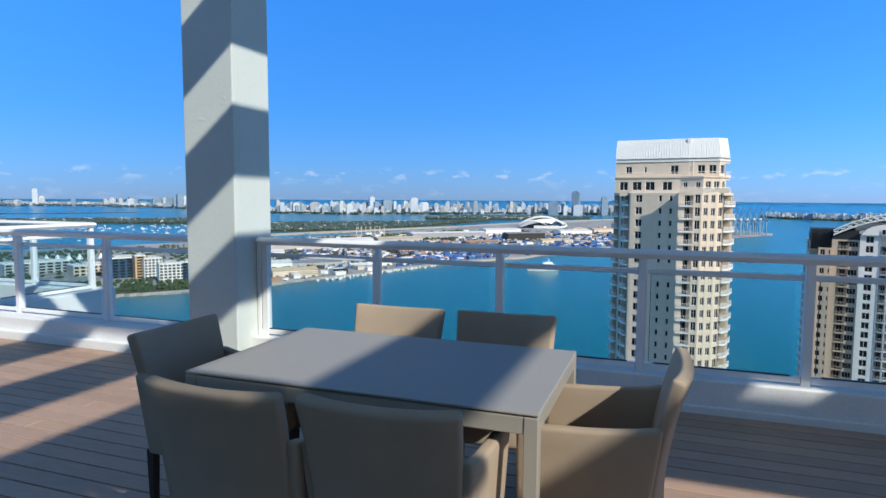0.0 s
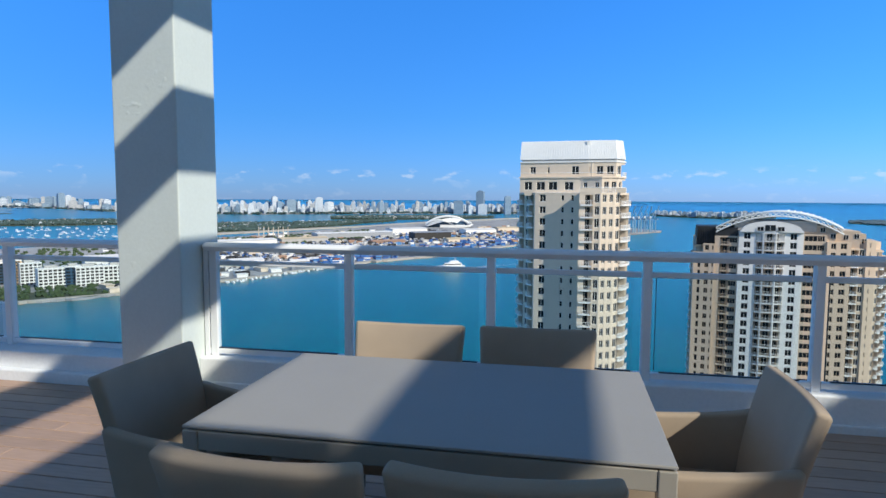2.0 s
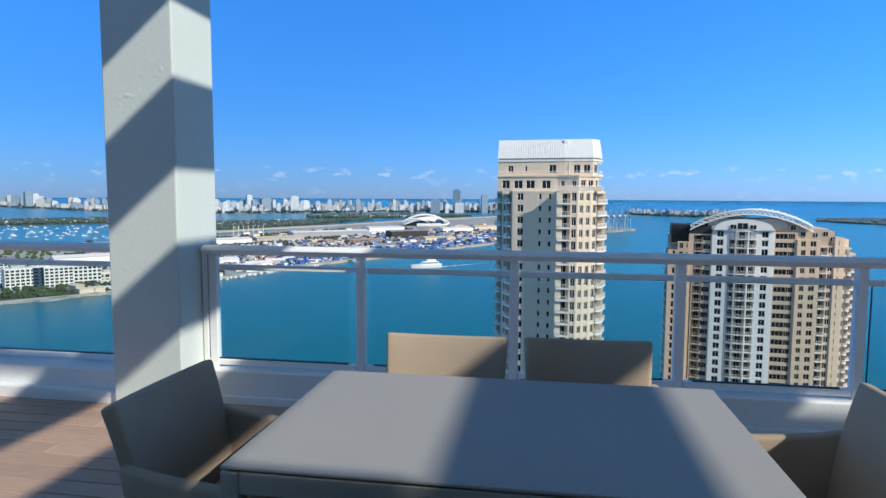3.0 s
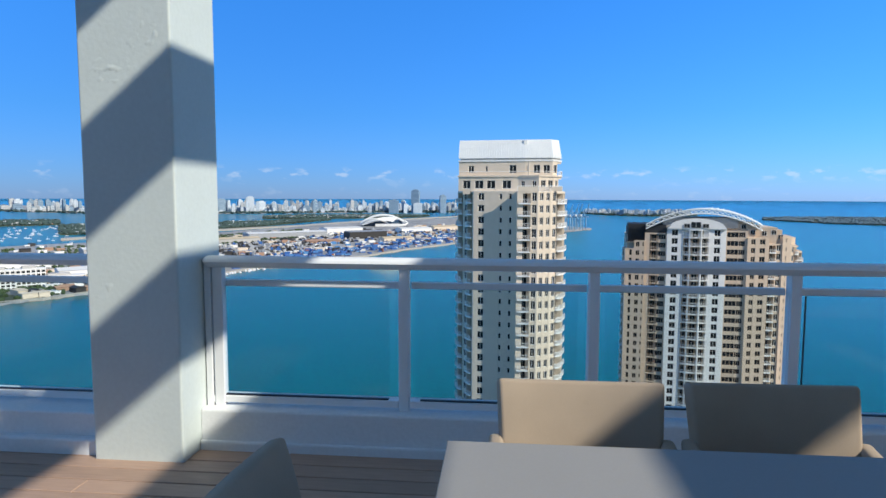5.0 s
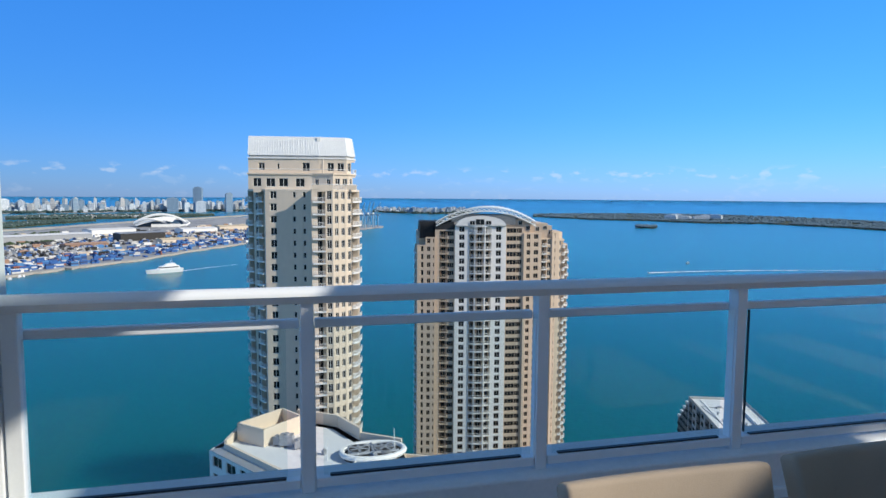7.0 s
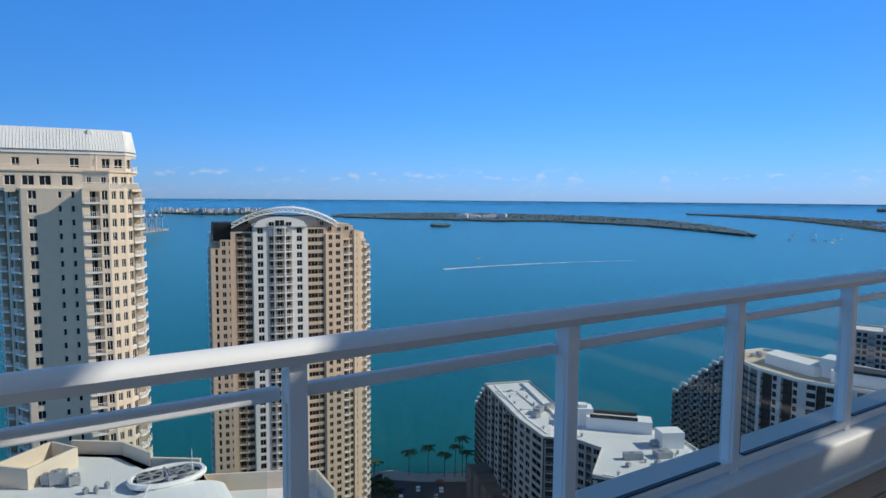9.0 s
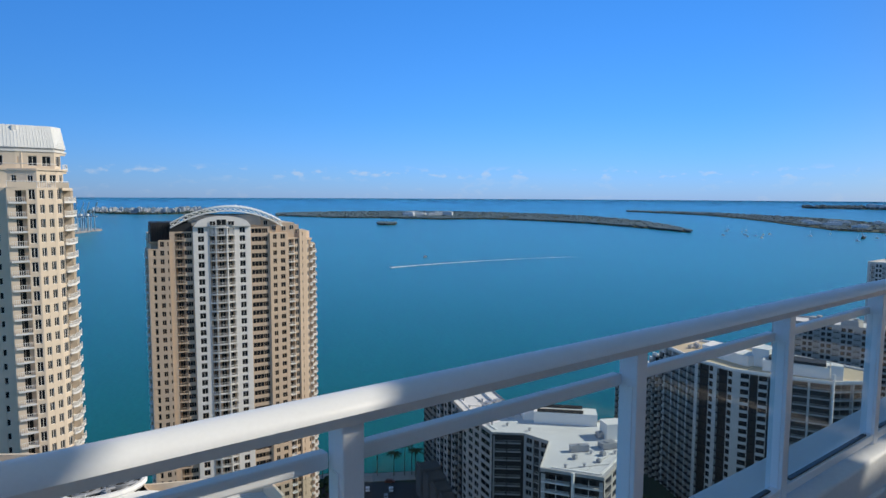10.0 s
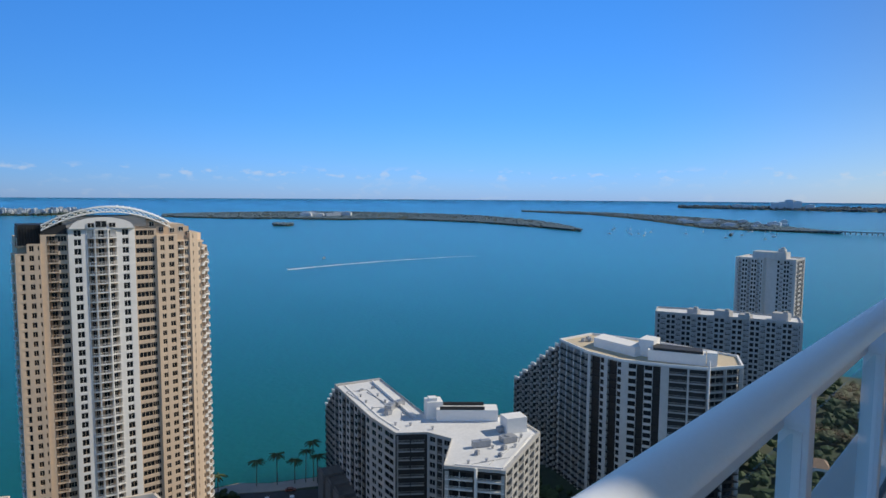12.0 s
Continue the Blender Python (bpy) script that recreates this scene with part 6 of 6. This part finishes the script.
for az, dist, w, d, hh, m, r, t in ((-33.5, 1000, 70, 30, 12, CREAM, TANROOF, 12), (-32.2, 985, 26, 18, 7, CREAM, TANROOF, 12), (-31.6, 1120, 90, 40, 12, GREYWALL, STEEL, 14), (-29.0, 1180, 60, 34, 11, WHITE, ROOF, 16), (-27.4, 1090, 40, 20, 8, STEEL, ROOF, 16), (-25.8, 1130, 46, 20, 8, WHITE, ROOF, 18),
                                  (-24.2, 1160, 40, 20, 9, GREYWALL, ROOF, 18), (-22.6, 1200, 46, 20, 8, WHITE, ROOF, 18), (-21.0, 1230, 40, 18, 8, WHITE, ROOF, 18), (-35.6, 1100, 70, 40, 14, WHITE, ROOF, 10), (-36.8, 1320, 110, 50, 14, WHITE, ROOF, 10), (-33.0, 1480, 140, 46, 16, GREYWALL, ROOF, 14),
                                  (-29.0, 1640, 150, 50, 16, WHITE, ROOF, 18), (-19.5, 1900, 240, 60, 18, STEEL, ROOF, 22), (-14.6, 2100, 130, 60, 20, WHITE, ROOF, 26), (-12.4, 1850, 120, 44, 22, DARKWALL, STEEL, 26), (-24.0, 1720, 130, 44, 14, GREYWALL, TANROOF, 20), (-8.0, 2150, 120, 50, 16, WHITE, ROOF, 30),
                                  (-5.0, 2300, 130, 50, 16, CREAM, TANROOF, 30), (-1.5, 2350, 110, 50, 16, WHITE, ROOF, 34), (1.5, 2450, 100, 40, 16, GREYWALL, ROOF, 36), (-16.4, 1650, 90, 40, 10, CLAY, CLAY, 22), (-9.6, 1750, 90, 36, 10, CREAM, TANROOF, 26), (-39.5, 1280, 90, 50, 16, WHITE, ROOF, 8)):
    shed(az, dist, w, d, hh, m, r, t)
def containers():
    """Blue, navy, white and rust-red boxes in stacks; the nearest are single objects."""
    rows = []
    for i in range(430):
        az = random.uniform(-24.0, -3.6) if i < 390 else random.uniform(-3.5, 4)
        near = between([(-35, 930), (-28.4, 1010), (-20, 1170), (-12.3, 1320), (-4.7, 1635), (5, 2170)], az)[0]
        dist = near + random.uniform(6, 330) * (0.4 + 0.6 * max(0, az + 20) / 16 if az < -4 else 1)
        base = stand(az, dist, 24 + random.choice((0, 0, 90)), 2.5)
        for level in range(random.choice((1, 2, 2, 3, 4))):
            for q in range(random.choice((1, 2))):
                rows.append((dist, base @ Matrix.Translation((0, q * 2.6, level * 2.6)), random.choices(range(5), (6, 2, 2, 1, 3))[0]))
    rows.sort(key=lambda r: r[0])
    def shell(s, at=None, slot=0):
        s.box(-6.1, 6.1, -1.22, 1.22, 0, 2.56, at, slot)
    meshes = []
    for m in CONTAINERS:
        s = Soup()
        shell(s)
        meshes.append(s.mesh("shipping_container", m))
    words = ("blue", "navy blue", "white", "rust-red", "light blue")
    for dist, at, pick in rows[:290]:
        tagged(put("shipping_container", meshes[pick], None, at), words[pick] + " shipping container stacked on the quay", "container", "container yard")
    s = Soup()
    for dist, at, pick in rows[290:]:
        shell(s, at, pick)
    tagged(put("container_yard", s.mesh("container_yard", *CONTAINERS)), "stacked blue and white containers further along the quay", "containers", kind="stuff")


containers()
# yard clutter: trailers, huts and small sheds
yard = [("trailer", "white trailer parked in the port yard", "trailer", Soup().box(-6, 6, -1.3, 1.3, 1.2, 4.2).box(-5, -3, -1, 1, 0, 1.2).box(4, 5, -1, 1, 0, 1.2).mesh("trailer", HULL)),
        ("trailer", "grey trailer parked in the port yard", "trailer", Soup().box(-6, 6, -1.3, 1.3, 1.2, 4.0).box(-5, -3, -1, 1, 0, 1.2).mesh("trailer", STEEL)),
        ("port_hut", "small pale port hut with a flat roof", "building", Soup().box(-9, 9, -5, 5, 0, 5).box(-9.6, 9.6, -5.6, 5.6, 5, 5.6).mesh("port_hut", WHITE)),
        ("port_hut", "small cream port hut with a flat roof", "building", Soup().box(-12, 12, -6, 6, 0, 6).box(-12.6, 12.6, -6.6, 6.6, 6, 6.6).mesh("port_hut", CREAM)),
        ("port_hut", "dark port workshop with a low roof", "building", Soup().box(-10, 10, -6, 6, 0, 6).prism([(-10.5, -6.5), (10.5, -6.5), (10.5, 6.5), (-10.5, 6.5)], 6, 8, [(-10.5, -0.3), (10.5, -0.3), (10.5, 0.3), (-10.5, 0.3)]).mesh("port_hut", DARKWALL)),
        ("port_hut", "small port hut under a clay roof", "building", Soup().box(-8, 8, -5, 5, 0, 5).prism([(-8.5, -5.5), (8.5, -5.5), (8.5, 5.5), (-8.5, 5.5)], 5, 7, [(-8.5, -0.3), (8.5, -0.3), (8.5, 0.3), (-8.5, 0.3)]).mesh("port_hut", CLAY))]
for i in range(560):
    az = random.uniform(-40, 3)
    near, far = between(PORT, az)
    dist = near + 12 + (min(far, near + 1100) - near - 24) * random.random() ** 1.5
    if -19.5 < az < -4 and dist < near + 110:
        continue
    name, label, cat, me = yard[random.choices(range(6), (7, 3, 4, 3, 2, 2))[0]]
    tagged(put(name, me, None, stand(az, dist, 20 + random.choice((0, 0, 90)) + random.uniform(-6, 6), 2.5)), label, cat, "port yard clutter")


def crane(az, dist, turn):
    t = thing("quay_crane", "tall blue-grey ship-to-shore crane on the quay", "crane", "quay cranes", stand(az, dist, turn, 2.5))
    s = Soup()
    for x in (-9, 9):
        for y in (-12, 12):
            s.tube([(x, y, 0), (x * 0.8, y, 48)], 1.9, 5)
    put("leg_frame", s.mesh("leg_frame", CRANE), t)
    put("boom", Soup().box(-2.2, 2.2, -30, 26, 46, 50).mesh("boom", CRANE), t)
    put("raised_boom", Soup().tube([(0, -14, 50), (0, -34, 96)], 1.8, 5).mesh("raised_boom", CRANE), t)
    put("a_frame", Soup().tube([(-5, -8, 50), (0, -6, 74)], 1.0, 5).tube([(5, -8, 50), (0, -6, 74)], 1.0, 5).mesh("a_frame", CRANE), t)
    put("machine_house", Soup().box(-4, 4, 4, 18, 50, 57).mesh("machine_house", WHITE), t)


for i in range(13):
    crane(1.6 + 0.48 * i, 2120 + 24 * i, 40 + random.uniform(-8, 8))


# the cruise terminal with its white looping roof
def terminal():
    t = thing("cruise_terminal", "white cruise terminal with a sweeping looped roof", "building", at=stand(-10.6, 2560, 0, 2.5))
    k = 28
    for name, x0, x1, hh, dy, r in (("roof_arch", -98, 84, 42, 0, 4.2), ("roof_arch", -98, 14, 26, -26, 3.6)):
        pts = []
        for i in range(k + 1):
            u = i / k
            pts.append((x0 + (x1 - x0) * u, dy * math.sin(math.pi * u), 4 + hh * math.sin(math.pi * min(1, u * 0.92 + 0.04)) ** 0.75))
        put(name, Soup().tube(pts, r, 8).mesh(name, METALROOF), t)
    put("loop", Soup().tube([(80, 0, 22), (92, -6, 12), (80, -14, 5), (20, -26, 3)], 4.0, 8).mesh("loop", METALROOF), t)
    s = Soup()
    for i in range(k):
        u0, u1 = i / k, (i + 1) / k
        n = len(s.v)
        for u in (u0, u1):
            x = -98 + 150 * u
            s.v += [Vector((x, 2, 3 + 36 * math.sin(math.pi * (u * 0.6 + 0.03)) ** 0.8)), Vector((x * 0.8 - 10, -24, 3 + 20 * math.sin(math.pi * (u * 0.7 + 0.03))))]
        s.f.append([n, n + 1, n + 3, n + 2])
        s.m.append(0)
    put("roof_shell", s.mesh("roof_shell", METALROOF), t)
    put("glass_hall", Soup().box(-90, 70, 4, 40, 0, 24).mesh("glass_hall", BLUEGLASS), t)
    put("podium", Soup().box(-40, 60, -30, 4, 0, 10).mesh("podium", WHITE), t)


terminal()


# low industrial towers behind the port road
for i in range(7):
    s = Soup().tube([(0, 0, 0), (0, 0, 34)], 1.3, 8, r_end=0.9)
    tagged(put("light_mast", s.mesh("light_mast", CREAM), None, stand(-27.8 + 0.42 * i, 1900, 0, 2.5)), "tall pale mast among the port sheds", "mast", "port masts")


# ---- park offices near the seawall ----
def office(az, dist, w, d, hh, mat, label, turn, cols):
    t = thing("office_building", label, "building", "waterfront offices", stand(az, dist, turn, 2.0))
    put("wall", Soup().box(-w / 2, w / 2, -d / 2, d / 2, 0, hh).mesh("wall", mat), t)
    put("parapet", Soup().box(-w / 2 - 0.4, w / 2 + 0.4, -d / 2 - 0.4, d / 2 + 0.4, hh, hh + 1.2).mesh("parapet", WHITE), t)
    put("plant_room", Soup().box(-w / 4, w / 5, -d / 5, d / 4, hh + 1.2, hh + 4.5).mesh("plant_room", GREYWALL), t)
    rows = max(2, int(hh / 4.2))
    me = Soup().box(-w / cols * 0.34, w / cols * 0.34, -0.25, 0.1, 0, hh / rows * 0.6).mesh("window", WINGLASS)
    for i in range(cols):
        for j in range(rows):
            put("window", me, t, Matrix.Translation((-w / 2 + w * (i + 0.5) / cols, -d / 2, hh / rows * (j + 0.22))))


office(-47.3, 1060, 58, 26, 30, BLUEGLASS, "dark blue glass office block beside the park", 14, 6)
office(-46.15, 1040, 15, 16, 34, ORANGE, "ochre stair block of a waterfront office", 14, 1)
office(-45.2, 1035, 26, 20, 30, WHITE, "white waterfront office with square windows", 14, 5)
office(-43.75, 985, 34, 20, 26, WHITE, "white waterfront office with square windows", 10, 6)
office(-42.3, 990, 22, 22, 27, BLUEGLASS, "blue glass link between white offices", 10, 3)
office(-41.2, 985, 34, 20, 26, WHITE, "white waterfront office with square windows", 10, 6)
office(-39.2, 1000, 34, 20, 25, WHITE, "white waterfront office with square windows", 8, 6)
office(-49.6, 1120, 60, 40, 16, CREAM, "low cream pavilion with a tent roof", 14, 7)
office(-53.5, 1180, 90, 40, 18, GREYWALL, "low grey arena building in the park", 16, 8)
office(-37.2, 1010, 60, 24, 12, CREAM, "low cream quay office", 8, 8)
for i in range(7):
    s = Soup().prism([(6 * math.cos(math.pi * j / 3), 6 * math.sin(math.pi * j / 3)) for j in range(6)], 14, 24, [(0.4 * math.cos(math.pi * j / 3), 0.4 * math.sin(math.pi * j / 3)) for j in range(6)])
    s.box(-0.3, 0.3, -0.3, 0.3, 0, 15)
    tagged(put("tent_roof", s.mesh("tent_roof", HULL), None, stand(-53.4 + 0.75 * i, 1240, 0, 2)), "white peaked tent roof in the waterfront park", "tent", "park tents")


# ---- boats ----
def yacht(at, name, label, paint=HULL, group=""):
    t = thing(name, label, "boat", group, at)
    outline = [(-20, -4), (10, -4.2), (19, -2.2), (24, 0), (19, 2.2), (10, 4.2), (-20, 4)]
    keel = [(x * 0.94, y * 0.75) for x, y in outline]
    put("hull", Soup().prism(keel, -0.6, 3.4, outline).mesh("hull", paint), t)
    put("deck_house", Soup().prism([(-16, -3.3), (9, -3.3), (12, 0), (9, 3.3), (-16, 3.3)], 3.4, 6.0, [(-15, -3), (5.5, -3), (8, 0), (5.5, 3), (-15, 3)]).mesh("deck_house", paint), t)
    put("window_band", Soup().prism([(-14, -3.3), (7.4, -3.3), (10, 0), (7.4, 3.3), (-14, 3.3)], 4.3, 5.2).mesh("window_band", WINGLASS), t)
    put("flybridge", Soup().prism([(-12, -2.6), (2, -2.6), (4, 0), (2, 2.6), (-12, 2.6)], 6.0, 8.0, [(-11, -2.3), (-1, -2.3), (0, 0), (-1, 2.3), (-11, 2.3)]).mesh("flybridge", paint), t)
    put("radar_arch", Soup().tube([(-6, -2.2, 8), (-7, -1.8, 10), (-7, 1.8, 10), (-6, 2.2, 8)], 0.3, 6).tube([(-7, 0, 10), (-7.4, 0, 12)], 0.15, 5).mesh("radar_arch", HULL), t)


yacht(stand(-10.5, 1088, 200) @ Matrix.Diagonal((1.3, 1.6, 1.85, 1)), "motor_yacht", "large white motor yacht under way in the channel")
boat_hull = Soup().prism([(-4, -1.1), (2, -1.2), (5, 0), (2, 1.2), (-4, 1.1)], -0.3, 1.3).box(-2, 1, -0.8, 0.8, 1.3, 2.6).tube([(0, 0, 2.5), (0, 0, 11)], 0.12, 4).mesh("moored_boat", HULL)
for i in range(220):
    az, dist = random.uniform(-56, -36.5), random.uniform(2000, 2950)
    p = stand(az, dist, random.uniform(-30, 30))
    tagged(put("moored_boat", boat_hull, None, p @ Matrix.Diagonal((1.1, 1.1, 0.8, 1))), "small white boat at its mooring", "boat", "moored boats")
quay_hull = Soup().prism([(-5, -1.3), (2, -1.4), (6, 0), (2, 1.4), (-5, 1.3)], -0.3, 1.6).prism([(-3.4, -1), (1.4, -1), (1.4, 1), (-3.4, 1)], 1.6, 3.4, [(-3, -0.9), (0.4, -0.9), (0.4, 0.9), (-3, 0.9)]).mesh("berthed_boat", HULL)
for i in range(46):
    az = random.uniform(-31.5, -19.8)
    near = between([(-35, 914), (-28.4, 990), (-20, 1150)], az)[0]
    tagged(put("berthed_boat", quay_hull, None, stand(az, near - random.uniform(4, 22), random.uniform(60, 120)) @ Matrix.Diagonal((1.0, 1.0, 0.9, 1))), "white boat berthed at the quay", "boat", "quay boats")
for i in range(26):
    az, dist = random.uniform(60, 76), random.uniform(2150, 2700)
    tagged(put("moored_boat", boat_hull, None, stand(az, dist, random.uniform(0, 180)) @ Matrix.Diagonal((1.4, 1.4, 1.6, 1))), "small boat at anchor off the far key", "boat", "anchored boats")
yacht(stand(35.4, 1273, 70) @ Matrix.Diagonal((0.4, 0.4, 0.4, 1)), "work_boat", "small dark work boat out on the bay", STEEL)
yacht(stand(71.2, 2330, 80) @ Matrix.Diagonal((0.9, 0.9, 1.0, 1)), "work_boat", "barge-like work boat near the far key", DARKWALL)
yacht(stand(32.2, 1087, 100) @ Matrix.Diagonal((0.25, 0.25, 0.25, 1)), "speed_boat", "small white speedboat trailing a long wake")


def wake(rows, w0, w1, label):
    s = Soup()
    n = 40
    for i in range(n + 1):
        u = i / n
        az, dist = rows[0][0] + (rows[1][0] - rows[0][0]) * u, rows[0][1] + (rows[1][1] - rows[0][1]) * u
        w = (w0 + (w1 - w0) * u) * (0.6 + 0.7 * random.random()) * (1 - 0.85 * u)
        s.v += [afar(az, dist - w, 0.35)[0], afar(az, dist + w, 0.35)[0]]
    s.f = [[2 * i, 2 * i + 2, 2 * i + 3, 2 * i + 1] for i in range(n)]
    s.m = [0] * n
    tagged(put("wake", s.mesh("wake", WAKE)), label, "water", kind="structure")


wake(((32.3, 1088), (49.5, 1330)), 6.5, 6.0, "long white wake of a speedboat")
wake(((-9.4, 1096), (-4.4, 1180)), 4.0, 3.0, "pale wake behind the yacht")

# the long bridge leaving the far key
bridge = thing("causeway_bridge", "long low causeway bridge on piers over the bay", "bridge")
s = Soup()
for i in range(40):
    p, q = afar(77.5 + 0.35 * i, 2700 - 4 * i, 9)[0], afar(77.5 + 0.35 * (i + 1), 2700 - 4 * (i + 1), 9)[0]
    s.tube([p, q], 2.2, 4)
put("bridge_deck", s.mesh("bridge_deck", GREYWALL), bridge)
for i in range(40):
    p, k = afar(77.5 + 0.35 * i, 2700 - 4 * i, 8)
    put("pier", Soup().box(-2, 2, -2, 2, -9, 0).mesh("pier", GREYWALL), bridge, Matrix.Translation(p))

# ---- deck boards ----
def deck():
    board_w, gap = 0.140, 0.009
    meshes = {}
    y, row = -0.262, 0
    while y > BACK + 0.1:
        x = LEFT + 0.1 - (row % 3) * 0.9
        while x < RIGHT:
            long = 3.66
            a, b = max(x, LEFT), min(x + long - 0.004, RIGHT)
            if b - a > 0.05:
                key = round(b - a, 3)
                if key not in meshes:
                    me = bpy.data.meshes.new("plank")
                    bm = bevelled([(0, b - a, 0, board_w - gap, -0.025, 0)], 0.003, 1)
                    bm.to_mesh(me)
                    bm.free()
                    me.materials.append(DECK)
                    meshes[key] = me
                put("plank", meshes[key], slab, Matrix.Translation((a, y, 0.0)))
            x += long
        y -= board_w
        row += 1
    s = Soup().box(-1.19, RIGHT, -0.13, -0.098, -0.03, -0.001)
    put("edge_board", s.mesh("edge_board", DECK), slab)


deck()
